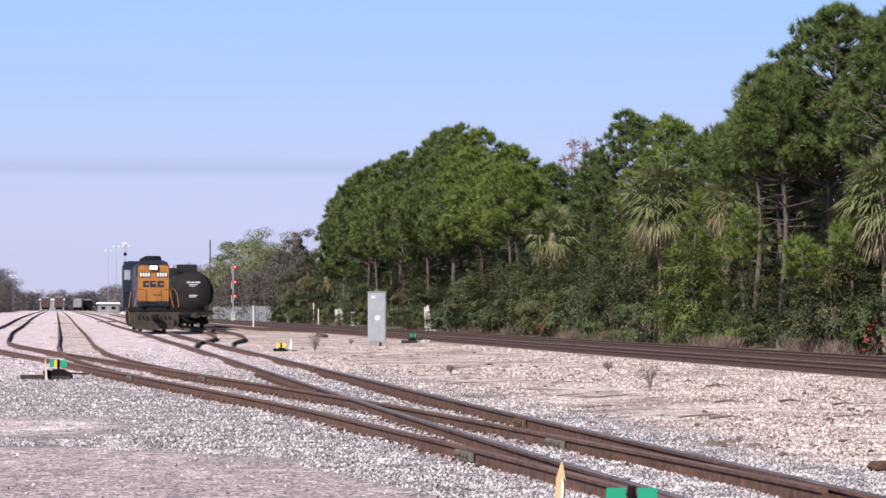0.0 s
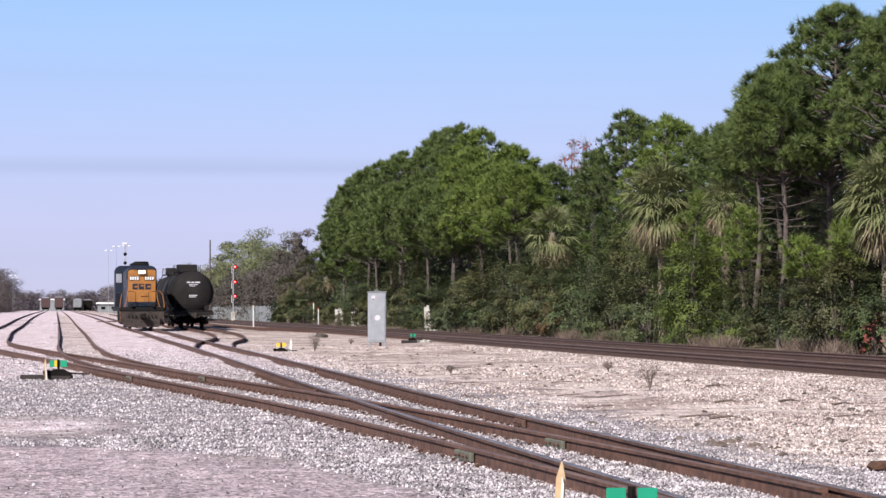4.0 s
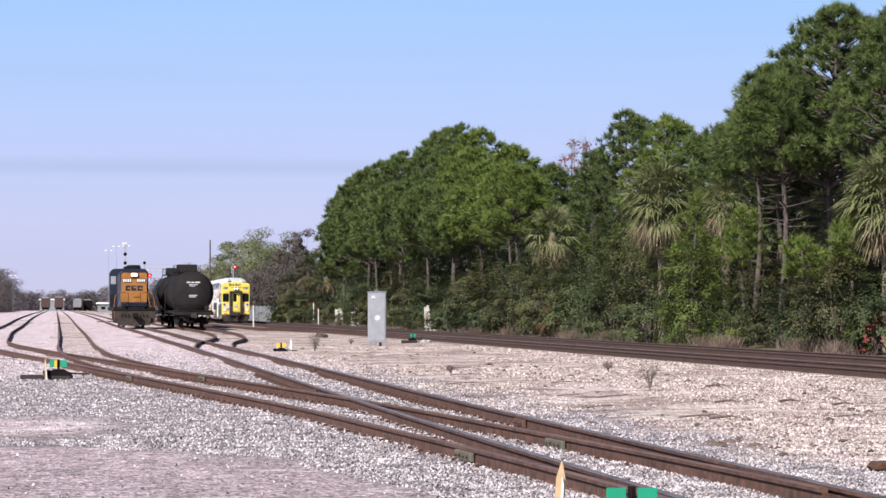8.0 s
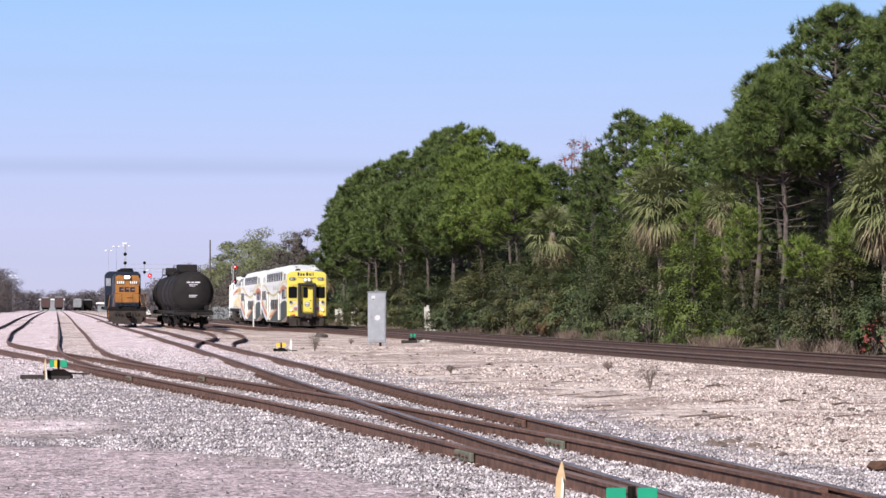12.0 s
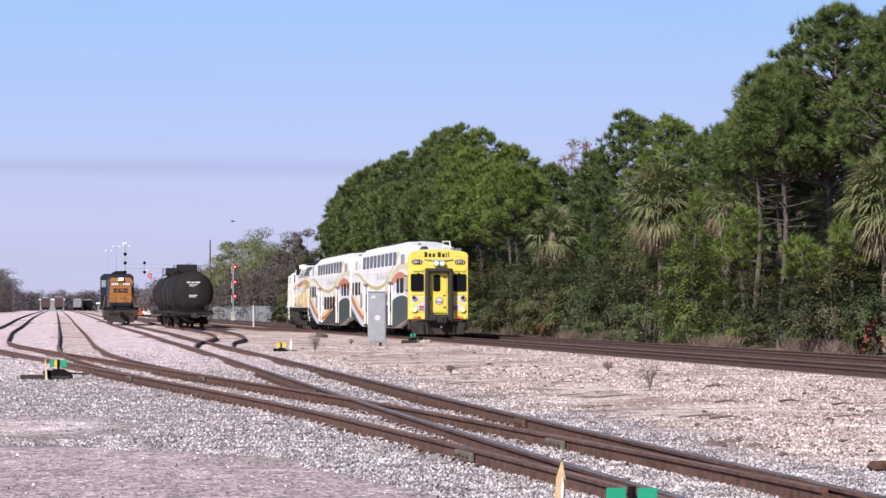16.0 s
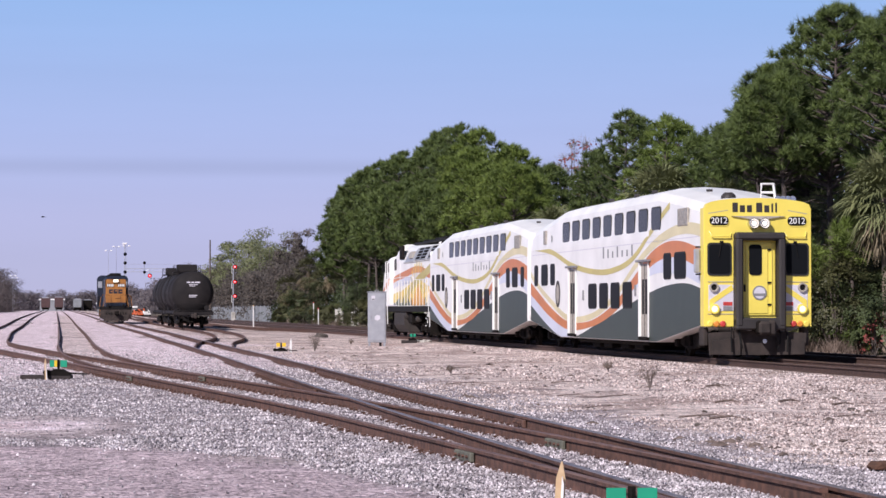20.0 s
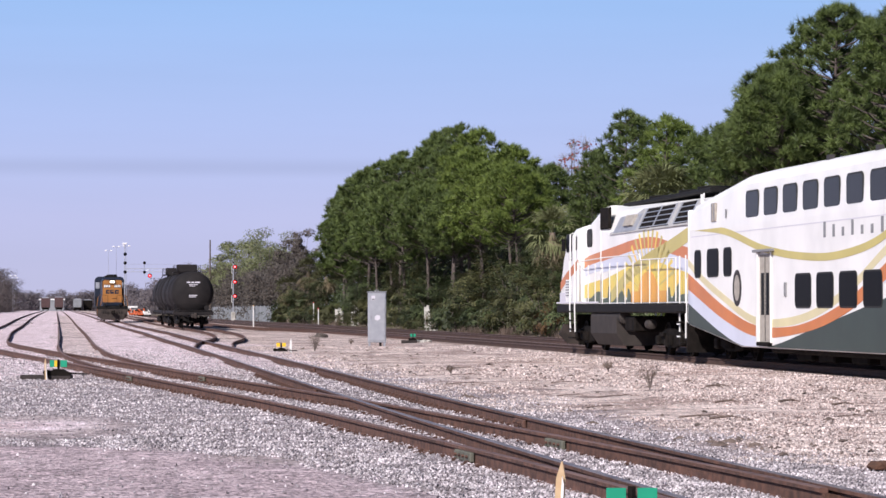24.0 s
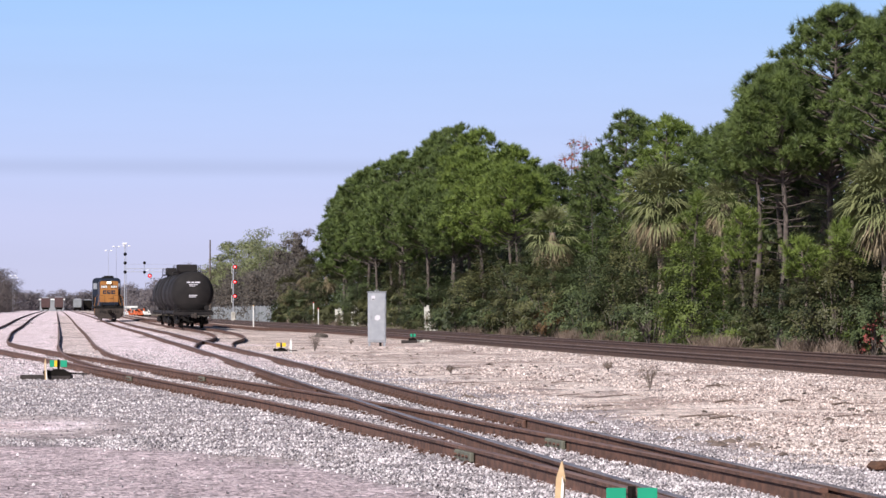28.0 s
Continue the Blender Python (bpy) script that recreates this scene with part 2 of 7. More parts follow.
    def lathe(self, prof, axis, o=(0, 0, 0), n=20):
        """Turns (along, radius) pairs about an axis through o."""
        vs, o = [], Vector(o)
        for s, r in prof:
            for j in range(n):
                c, d = r * math.cos(6.2832 * j / n), r * math.sin(6.2832 * j / n)
                vs.append(o + (Vector((s, c, d)) if axis == "x" else Vector((c, s, d)) if axis == "y" else Vector((c, d, s))))
        k = len(prof)
        fs = [(i * n + j, i * n + (j + 1) % n, (i + 1) * n + (j + 1) % n, (i + 1) * n + j) for i in range(k - 1) for j in range(n)]
        fs += [tuple(range(n)), tuple((k - 1) * n + j for j in range(n))]
        return self.add(vs, fs)

    def mesh(self, name, *mats, smooth=False):
        me = bpy.data.meshes.new(name)
        me.from_pydata([tuple(p) for p in self.v], [], self.f)
        for m in mats:
            me.materials.append(m)
        if len(mats) > 1:
            me.polygons.foreach_set("material_index", self.m)
        bm = bmesh.new()
        bm.from_mesh(me)
        bmesh.ops.recalc_face_normals(bm, faces=bm.faces)
        bm.to_mesh(me)
        bm.free()
        if smooth:
            me.shade_smooth()
            me.set_sharp_from_angle(angle=radians(38))
        me.update()
        return me


def part(name, shape, material, parent=None, label="", smooth=False, at=None):
    """Links a shape as one mesh under a thing or a part."""
    mats = material if isinstance(material, (tuple, list)) else (material,)
    ob = new(name, shape.mesh(name, *mats, smooth=smooth) if isinstance(shape, Shape) else shape)
    if parent is not None:
        ob.parent = parent
    if at is not None:
        ob.matrix_basis = at
    if label:
        tagged(ob, label)
    return ob


def raw_mesh(name, verts, faces, material):
    """A large mesh from arrays of corners and equal-sided faces."""
    me = bpy.data.meshes.new(name)
    verts, faces = np.asarray(verts, dtype=np.float32), np.asarray(faces, dtype=np.int32)
    k = faces.shape[1]
    me.vertices.add(len(verts))
    me.vertices.foreach_set("co", verts.ravel())
    me.loops.add(faces.size)
    me.loops.foreach_set("vertex_index", faces.ravel())
    me.polygons.add(len(faces))
    me.polygons.foreach_set("loop_start", np.arange(0, faces.size, k, dtype=np.int32))
    me.polygons.foreach_set("loop_total", np.full(len(faces), k, dtype=np.int32))
    me.materials.append(material)
    me.update(calc_edges=True)
    me.validate()
    return me


def wobble(x, y, s):
    return noise.noise(Vector((x * s, y * s, 3.7)))


# ---- plan of the tracks ----
RAIL_Z = 0.18                                   # top of rail over the yard's ground
MAIN_A = math.radians(0.13)                     # the main line's lean from the yard's direction
MAIN_X = 18.85                                  # the near main track's distance from the camera
MAIN_Z = 0.24


def on_main(a, s):
    """The place a metres across and s metres along the main line."""
    return a * math.cos(MAIN_A) + s * math.sin(MAIN_A), -a * math.sin(MAIN_A) + s * math.cos(MAIN_A)


def smooth_line(pts, step=1.0):
    """Points at even steps along a soft curve through pts (x, y), y rising."""
    p = np.array(pts, float)
    ys = np.arange(p[0, 1], p[-1, 1] + step * 0.5, step)
    d = np.gradient(p[:, 0], p[:, 1]) if len(p) > 2 else np.full(2, (p[1, 0] - p[0, 0]) / (p[1, 1] - p[0, 1]))
    out = []
    for y in ys:
        i = min(max(np.searchsorted(p[:, 1], y) - 1, 0), len(p) - 2)
        h = p[i + 1, 1] - p[i, 1]
        t = (y - p[i, 1]) / h
        x = ((1 + 2 * t) * (1 - t) ** 2 * p[i, 0] + t * (1 - t) ** 2 * h * d[i] + t * t * (3 - 2 * t) * p[i + 1, 0] + t * t * (t - 1) * h * d[i + 1])
        out.append((x, y))
    return np.array(out)


TRACKS = {
    "lead": [(5.40, -40), (5.40, 14), (5.41, 36), (5.53, 50), (5.80, 77), (5.95, 100), (6.0, 122), (5.95, 150), (5.75, 200), (5.55, 260), (5.4, 420)],
    "ladder": [(5.38, 14), (5.22, 20), (5.0, 24.5), (4.72, 29), (4.25, 36), (3.65, 42.5), (2.95, 49.5), (2.1, 57.8), (0.88, 70), (-0.33, 82), (-1.65, 96), (-2.75, 111), (-3.2, 134), (-3.5, 212), (-3.6, 420)],
    "yard": [(2.95, 49.5), (2.28, 57), (1.56, 68), (1.05, 80), (0.88, 94), (0.92, 128), (0.95, 420)],
    "siding": [(5.95, 95), (6.8, 108), (9.0, 130), (9.9, 158), (9.72, 200), (9.6, 420)],
    "connector": [(18.9, 118), (18.75, 140), (17.9, 172), (16.3, 196), (13.4, 225), (10.9, 252), (9.75, 285)],
}
for _k in ("ladder", "yard", "lead"):
    TRACKS[_k].append((TRACKS[_k][-1][0], 900))
LINES = {k: smooth_line(v, 0.5 if k in ("lead", "ladder", "yard") else 1.0) for k, v in TRACKS.items()}


def line_x(name, y):
    p = LINES[name]
    return float(np.interp(y, p[:, 1], p[:, 0]))


# ---- ground: one sheet to the horizon ----
def graded(points):
    """Even steps between (place, step) marks."""
    out = [points[0][0]]
    for (a, s), (b, _) in zip(points, points[1:]):
        n = max(1, int(round((b - a) / s)))
        out += [a + (b - a) * (i + 1) / n for i in range(n)]
    return np.array(out)


def near_track(x, y):
    """Distance to the nearest yard track's centre."""
    d = 9e9
    for name, p in LINES.items():
        if p[0, 1] <= y <= p[-1, 1] and name != "connector":
            d = min(d, abs(x - line_x(name, y)))
    return d


def rise(x, y):
    """The yard climbs very gently away from the switches; the main line stays level."""
    return float(np.interp(y, (120, 150, 180, 210, 240, 265, 300, 420, 900), (0, 0.10, 0.13, 0.19, 0.28, 0.40, 0.52, 0.80, 1.38))) * min(max((15.5 - x) / 3.0, 0), 1)


def ground_z(x, y):
    a = x - MAIN_X - y * math.tan(MAIN_A)
    z = 0.0
    if -30 < x < 60 and -10 < y < 300:
        z = 0.018 * wobble(x, y, 1.1) + 0.05 * wobble(x, y, 0.13)
        d = near_track(x, y) if y < 130 else 3
        z += 0.025 * max(0.0, 1 - d / 2.2) - 0.008
    lift = min(max((a + 3.1) / 1.3, 0), 1) * min(max((8.2 - a) / 1.5, 0), 1)
    if a > 6.0:
        z += 0.35 * min((a - 6.0) / 14.0, 1)
    return z * (1 - lift) + 0.062 * lift + rise(x, y)


gx = graded([(-3000, 600), (-600, 80), (-80, 8), (-8, 0.5), (-2, 0.25), (9, 0.3), (22, 0.8), (30, 4), (80, 40), (600, 600), (3000, 600)])
gy = graded([(-600, 80), (-40, 6), (12, 0.25), (45, 0.5), (110, 1.5), (260, 10), (600, 80), (1800, 600), (4600, 600)])
g_verts = [(x, y, ground_z(x, y)) for y in gy for x in gx]
nx = len(gx)
g_faces = [(j * nx + i, j * nx + i + 1, (j + 1) * nx + i + 1, (j + 1) * nx + i) for j in range(len(gy) - 1) for i in range(nx - 1)]


def ground_mat():
    """Crushed stone: pale limestone, grey ballast along the tracks, a dusty drive, brown ballast at the main line."""
    m = mat("ballast_ground", (0.5, 0.5, 0.5), 0.9)
    n, l = m.node_tree.nodes, m.node_tree.links
    b = n["Principled BSDF"]
    co = n.new("ShaderNodeTexCoord")

    def field(scale, detail, lo, hi):
        t = n.new("ShaderNodeTexNoise")
        t.inputs["Scale"].default_value, t.inputs["Detail"].default_value = scale, detail
        l.new(co.outputs["Object"], t.inputs["Vector"])
        r = n.new("ShaderNodeMapRange")
        r.inputs[1].default_value, r.inputs[2].default_value = lo, hi
        l.new(t.outputs["Fac"], r.inputs[0])
        return r.outputs[0]

    def mix(fac, a, c, kind="MIX"):
        x = n.new("ShaderNodeMix")
        x.data_type, x.blend_type = "RGBA", kind
        for sock, val in ((x.inputs[0], fac), (x.inputs[6], a), (x.inputs[7], c)):
            if isinstance(val, tuple):
                sock.default_value = (*val, 1)
            elif isinstance(val, float):
                sock.default_value = val
            else:
                l.new(val, sock)
        return x.outputs[2]

    def zone(name):
        a = n.new("ShaderNodeAttribute")
        a.attribute_name = name
        return a.outputs["Fac"]

    pale = mix(field(0.3, 6, 0.42, 0.60), (0.76, 0.625, 0.585), (0.43, 0.315, 0.285))
    pale = mix(field(1.1, 8, 0.52, 0.64), pale, (0.25, 0.18, 0.165))
    pale = mix(field(4.0, 5, 0.56, 0.68), pale, (0.80, 0.71, 0.68))
    grey = mix(field(1.2, 5, 0.35, 0.65), (0.25, 0.213, 0.233), (0.37, 0.313, 0.338))
    dust = mix(field(0.8, 7, 0.38, 0.64), (0.43, 0.336, 0.366), (0.56, 0.446, 0.482))
    brown = mix(field(1.0, 5, 0.4, 0.6), (0.49, 0.375, 0.335), (0.32, 0.235, 0.208))
    litter = mix(field(0.6, 6, 0.4, 0.6), (0.20, 0.15, 0.11), (0.13, 0.11, 0.06))
    white = mix(field(0.9, 7, 0.40, 0.62), (0.93, 0.785, 0.85), (0.60, 0.465, 0.50))
    pale = mix(zone("white"), pale, white)
    col = mix(zone("grey"), pale, grey)
    col = mix(zone("dust"), col, dust)
    col = mix(zone("brown"), col, brown)
    col = mix(zone("litter"), col, litter)
    # single stones
    v = n.new("ShaderNodeTexVoronoi")
    v.inputs["Scale"].default_value = 17.0
    l.new(co.outputs["Object"], v.inputs["Vector"])
    bw = n.new("ShaderNodeRGBToBW")
    l.new(v.outputs["Color"], bw.inputs[0])
    r = n.new("ShaderNodeMapRange")
    r.inputs[1].default_value, r.inputs[2].default_value, r.inputs[3].default_value, r.inputs[4].default_value = 0.2, 0.8, 0.5, 1.5
    l.new(bw.outputs[0], r.inputs[0])
    col = mix(field(2.6, 9, 0.40, 0.60), mix(0.30, col, (0.10, 0.08, 0.08)), col)
    hs = n.new("ShaderNodeHueSaturation")
    l.new(col, hs.inputs["Color"])
    l.new(r.outputs[0], hs.inputs["Value"])
    l.new(hs.outputs[0], b.inputs["Base Color"])
    v2 = n.new("ShaderNodeTexVoronoi")
    v2.inputs["Scale"].default_value = 22.0
    l.new(co.outputs["Object"], v2.inputs["Vector"])
    bp = n.new("ShaderNodeBump")
    bp.inputs["Strength"].default_value, bp.inputs["Distance"].default_value = 1.0, 0.03
    bp.invert = True
    l.new(v2.outputs["Distance"], bp.inputs["Height"])
    l.new(bp.outputs[0], b.inputs["Normal"])
    return m


me = raw_mesh("ground", g_verts, g_faces, ground_mat())
zones = {"grey": [], "dust": [], "brown": [], "litter": [], "white": []}
for x, y, z in g_verts:
    a = x - MAIN_X - y * math.tan(MAIN_A)
    w = wobble(x, y, 0.35) + 0.5 * wobble(x, y, 1.3)
    front = x < line_x("ladder", min(max(y, 14), 90)) - 0.3
    gz = 0.0
    if -5 < y < 78 and x < 13:
        d_lead = x - line_x("lead", y) if y > 14 else x - 5.4
        gz = 1.0 if front else min(max((2.6 - abs(d_lead)) / 0.8, 0), 1)
        gz = min(max(gz + 0.5 * w, 0), 1) if gz > 0 else 0
        if d_lead > 0:
            gz = min(max((3.4 - d_lead + 1.6 * w) / 1.2, 0), 1)
        gz *= min(max((74 + 10 * w - y) / 22, 0), 1)
    edge = float(np.interp(x, (-4, -0.7, 1.58, 2.38, 2.72, 3.05, 3.3, 3.6), (31.5, 30.6, 27.9, 26.2, 23.9, 22.4, 20.0, 12.0)))
    dz = min(max((edge + 1.2 * w - y) / 1.2, 0), 1) if y < 34 and x < 3.7 else 0
    patch = max(min(max(1.4 - math.hypot((x + 0.35) / 1.15, (y - 34.6) / 2.6) + 0.4 * w, 0), 1), min(max((y - 60 + 5 * w - 4 * (x + 0.2)) / 6, 0), 1) if y < 75 and front else 0)
    gz *= 1 - patch
    dz *= 1 - patch
    bz = min(max((a + 2.3 + 0.5 * w) / 0.6, 0), 1) if y < 600 else 0
    wz = min(max((y - 50 + 8 * w) / 20, 0), 1) * min(max((line_x("lead", min(y, 419)) + 3.2 + 2 * w - x) / 2.5, 0), 1)
    if 66 < y < 400 and abs(x - line_x("yard", y)) < 0.7:
        wz *= 0.35
    wz = max(wz, patch)
    lz = min(max((a - 6.2 + 0.8 * w) / 0.8, 0), 1)
    for k, val in (("grey", gz), ("dust", dz), ("brown", bz), ("litter", lz), ("white", wz)):
        zones[k].append(val)
for k, vals in zones.items():
    at_ = me.attributes.new(k, "FLOAT", "POINT")
    at_.data.foreach_set("value", np.array(vals, dtype=np.float32))
me.shade_smooth()
tagged(new("ground", me), "pale crushed limestone and grey ballast yard ground", "ground", kind="structure")

# ---- tracks ----
RAIL_PROF = [(-0.07, 0), (0.07, 0), (0.07, 0.012), (0.012, 0.03), (0.010, 0.125), (0.036, 0.135), (0.036, 0.165), (0.030, 0.172),
             (-0.030, 0.172), (-0.036, 0.165), (-0.036, 0.135), (-0.010, 0.125), (-0.012, 0.03), (-0.07, 0.012)]


def rail_shape(path, off, z):
    """A steel rail at the distance off from a centre line."""
    p = np.asarray(path)
    t = np.gradient(p, axis=0)
    t /= np.linalg.norm(t, axis=1)[:, None]
    nrm = np.stack([t[:, 1], -t[:, 0]], axis=1)
    k = len(RAIL_PROF)
    s = Shape()
    vs = [(*(q + m_ * (off + u)), z + w + rise(*q)) for q, m_ in zip(p, nrm) for u, w in RAIL_PROF]
    s.v = vs
    for i in range(len(p) - 1):
        for j in range(k):
            s.f.append((i * k + j, i * k + (j + 1) % k, (i + 1) * k + (j + 1) % k, (i + 1) * k + j))
            s.m.append(1 if j in (6, 7, 8) else 0)
    for base in (0, (len(p) - 1) * k):
        s.f.append(tuple(base + j for j in range(k)))
        s.m.append(0)
    return s


tie_shape = Shape().box(0, 0, -0.085, 2.6, 0.23, 0.17, 0.012)
tie_plain = Shape().box(0, 0, -0.085, 2.6, 0.23, 0.17)
tie_mesh = tie_shape.mesh("tie", TIE)
GAUGE = 0.7535
plate_shape = Shape().box(0, 0, 0.004, 0.36, 0.19, 0.028, 0.006)
for _u, _v in ((-0.09, 0.05), (0.09, -0.05), (0.13, 0.05), (-0.13, -0.05)):
    plate_shape.box(_u, _v, 0.028, 0.035, 0.035, 0.045, 0.006)
plate_mesh = plate_shape.mesh("tie_plate", RUST)


def track(label, path, z, left=(-1e9, 1e9), right=(-1e9, 1e9), ties_from=-1e9, ties_near=None, shine=SHINE, dz=0.0, plates=False, web=None):
    """A railway track along a centre line: two rails and wooden ties."""
    thing = tagged(new("railway_track"), label, "railway track", "tracks of the yard", "structure")
    for off, (a, b) in ((-GAUGE, left), (GAUGE, right)):
        sel = path[(path[:, 1] >= a) & (path[:, 1] <= b)]
        sel = np.array([q for i, q in enumerate(sel) if q[1] < 70 or i % (4 if q[1] < 240 else 10) == 0 or i == len(sel) - 1])
        part("rail", rail_shape(sel, off, z - 0.172 + dz), (web or RUST, shine), thing)
    far = Shape()
    p = path
    d = np.concatenate([[0], np.cumsum(np.linalg.norm(np.diff(p, axis=0), axis=1))])
    for s in np.arange(0.3, d[-1], 0.56):
        x, y = np.interp(s, d, p[:, 0]), np.interp(s, d, p[:, 1])
        if y < ties_from:
            continue
        x2, y2 = np.interp(s + 0.4, d, p[:, 0]), np.interp(s + 0.4, d, p[:, 1])
        ang = -math.degrees(math.atan2(x2 - x, max(y2 - y, 1e-6)))
        close = ties_near and ties_near[0] <= y <= ties_near[1]
        m_ = pose(x + random.uniform(-0.04, 0.04), y, z - 0.182 + dz + rise(x, y) + (random.uniform(-0.024, 0.005) if close else random.uniform(-0.06, -0.012)), 0, 0, ang + random.uniform(-1.2, 1.2))
        if ties_near and ties_near[0] <= y <= ties_near[1]:
            part("tie", tie_mesh, TIE, thing, at=m_)
            for off in (-GAUGE, GAUGE):
                if plates:
                    part("tie_plate", plate_mesh, RUST, thing, at=pose(x + off, y, z - 0.172 + dz + rise(x, y), 0, 0, ang))
        else:
            far.add([m_ @ Vector(v) for v in tie_plain.v], tie_plain.f)
    if far.v:
        tagged(part("far_ties", far, TIE_FAR, thing), kind="stuff")
    return thing


track("rusty yard lead track in grey ballast", LINES["lead"], RAIL_Z, ties_near=(14, 60), plates=True)
track("rusty diverging ladder track curving across the yard", LINES["ladder"], RAIL_Z, shine=HEAD_DULL, left=(17, 1e9), right=(19, 1e9), ties_from=24, ties_near=(24, 62), dz=-0.003, plates=True)
track("rusty yard track in pale gravel", LINES["yard"], RAIL_Z, shine=HEAD_DULL, left=(52, 1e9), right=(52, 1e9), ties_from=66, ties_near=(66, 90), dz=-0.005)
track("siding track with parked tank cars on it", LINES["siding"], RAIL_Z, shine=HEAD_DULL, left=(98, 1e9), right=(98, 1e9), ties_from=106, dz=-0.003)
track("connecting track joining the main line", LINES["connector"], RAIL_Z + 0.02, shine=HEAD_DULL, left=(125, 1e9), right=(125, 1e9), ties_from=150, dz=-0.003)
for a, near in ((MAIN_X, (44, 120)), (MAIN_X + 4.3, None)):
    pts = np.array([on_main(a, s) for s in np.arange(-60, 760, 4.0)])
    track("straight main line track on a low brown ballast bed", pts, MAIN_Z, ties_near=near, shine=HEAD_MAIN, web=RUST_MAIN)

# joint bars, spacers and bolts on the nearer rails
JOINT = mat("joint_bar_paint", (0.14, 0.14, 0.105), 0.7, 0, color2=(0.09, 0.085, 0.07), scale=8, bump=0.2)
for name, off, y, mm, L in (("ladder", -GAUGE, 25.3, JOINT, 0.75), ("ladder", GAUGE, 27.4, JOINT, 0.75), ("ladder", -GAUGE, 55.0, JOINT, 0.7), ("ladder", GAUGE, 54.5, JOINT, 0.7), ("lead", GAUGE, 32.6, RUST, 0.7), ("lead", -GAUGE, 45.5, RUST, 0.6), ("lead", GAUGE, 62.0, RUST, 0.6)):
    x, x2 = line_x(name, y), line_x(name, y + 1)
    ang = -math.degrees(math.atan2(x2 - x, 1))
    jb = tagged(new("joint_bar"), "bolted joint bar clamped to a rail", "rail joint", "rail joints")
    for sx in (-1, 1):
        part("fishplate", Shape().box(sx * 0.045, 0, 0.075, 0.05, L, 0.105, 0.012), mm, jb)
        for k in range(4):
            part("bolt", Shape().tube([(sx * 0.068, L * (k - 1.5) / 4.4, 0.08), (sx * 0.095, L * (k - 1.5) / 4.4, 0.08)], 0.018, 6), RUST, jb)
    jb.matrix_basis = pose(x + off, y, RAIL_Z - 0.172, 0, 0, ang)
YEL_MARK = mat("faded_yellow_mark", (0.55, 0.40, 0.12), 0.8, 0, color2=(0.35, 0.25, 0.1), scale=20)
for i, (dx, y) in enumerate(((GAUGE + 0.1, 62.6), (GAUGE + 0.1, 61.2))):
    x = line_x("ladder", y)
    t_ = tagged(new("rail_brace"), "faded yellow rail brace beside the switch rail", "rail brace")
    part("brace", Shape().prism([(-0.05, 0.0), (0.16, 0.0), (0.13, 0.05), (0.0, 0.12), (-0.05, 0.12)], "y", -0.14, 0.14), YEL_MARK, t_)
    t_.matrix_basis = pose(x + dx, y, RAIL_Z - 0.172, 0, 0, 6)


# ---- rolling stock ----
def curve_z(pts, y):
    p = np.array(sorted(pts), float)
    d = np.gradient(p[:, 1], p[:, 0])
    i = min(max(np.searchsorted(p[:, 0], y) - 1, 0), len(p) - 2)
    h = p[i + 1, 0] - p[i, 0]
    t = (y - p[i, 0]) / h
    return ((1 + 2 * t) * (1 - t) ** 2 * p[i, 1] + t * (1 - t) ** 2 * h * d[i] + t * t * (3 - 2 * t) * p[i + 1, 1] + t * t * (t - 1) * h * d[i + 1])


def band(side, x, y0, y1, top, bottom, step=0.35, thick=0.004):
    """A painted band on a flank, between two curves z(y)."""
    s = Shape()
    n = max(2, int((y1 - y0) / step))
    for i in range(n + 1):
        y = y0 + (y1 - y0) * i / n
        tz, bz = max(top(y), bottom(y) + 0.002), bottom(y)
        s.v += [(side * (x + thick), y, bz), (side * (x + thick), y, tz), (side * x, y, bz), (side * x, y, tz)]
        if i:
            k = 4 * i
            s.f += [(k - 4, k, k + 1, k - 3), (k - 3, k + 1, k + 3, k - 1), (k - 2, k + 2, k, k - 4)]
            s.m += [0, 0, 0]
    return s


def stations(rows):
    """A hull through cross sections: rows of (y, [(x, z), ...] for the right half, bottom to top)."""
    s, rings = Shape(), []
    for y, half in rows:
        ring = [(x, y, z) for x, z in half] + [(-x, y, z) for x, z in reversed(half)]
        rings.append(ring)
    k = len(rings[0])
    s.v = [p for ring in rings for p in ring]
    for i in range(len(rings) - 1):
        for j in range(k):
            s.f.append((i * k + j, i * k + (j + 1) % k, (i + 1) * k + (j + 1) % k, (i + 1) * k + j))
            s.m.append(0)
    s.f += [tuple(range(k)), tuple((len(rings) - 1) * k + j for j in range(k))]
    s.m += [0, 0]
    return s


LIV_ORANGE = mat("livery_orange", (0.60, 0.185, 0.04), 0.35, 0, var=0.08, scale=1.0)
LIV_OLIVE = mat("livery_olive", (0.55, 0.46, 0.13), 0.35, 0, var=0.06, scale=1.0)
LIV_PALE = mat("livery_pale_yellow", (0.70, 0.62, 0.36), 0.35, 0, var=0.06, scale=1.0)
LIV_BLUE = mat("livery_light_blue", (0.62, 0.65, 0.77), 0.35, 0, var=0.05, scale=1.0)
LIV_SUN = mat("livery_sun_yellow", (0.78, 0.50, 0.06), 0.35, 0, color2=(0.70, 0.58, 0.10), scale=1.0)
LIV_GOLD = mat("livery_gold", (0.78, 0.36, 0.03), 0.35, 0, var=0.08, scale=2.0)
LIV_GREEN = mat("livery_dark_green", (0.07, 0.10, 0.06), 0.4, 0, var=0.1, scale=2.0)
TEXT_GREY = mat("lettering_grey", (0.25, 0.25, 0.26), 0.5)
TAN = mat("louvre_tan", (0.42, 0.38, 0.33), 0.6)
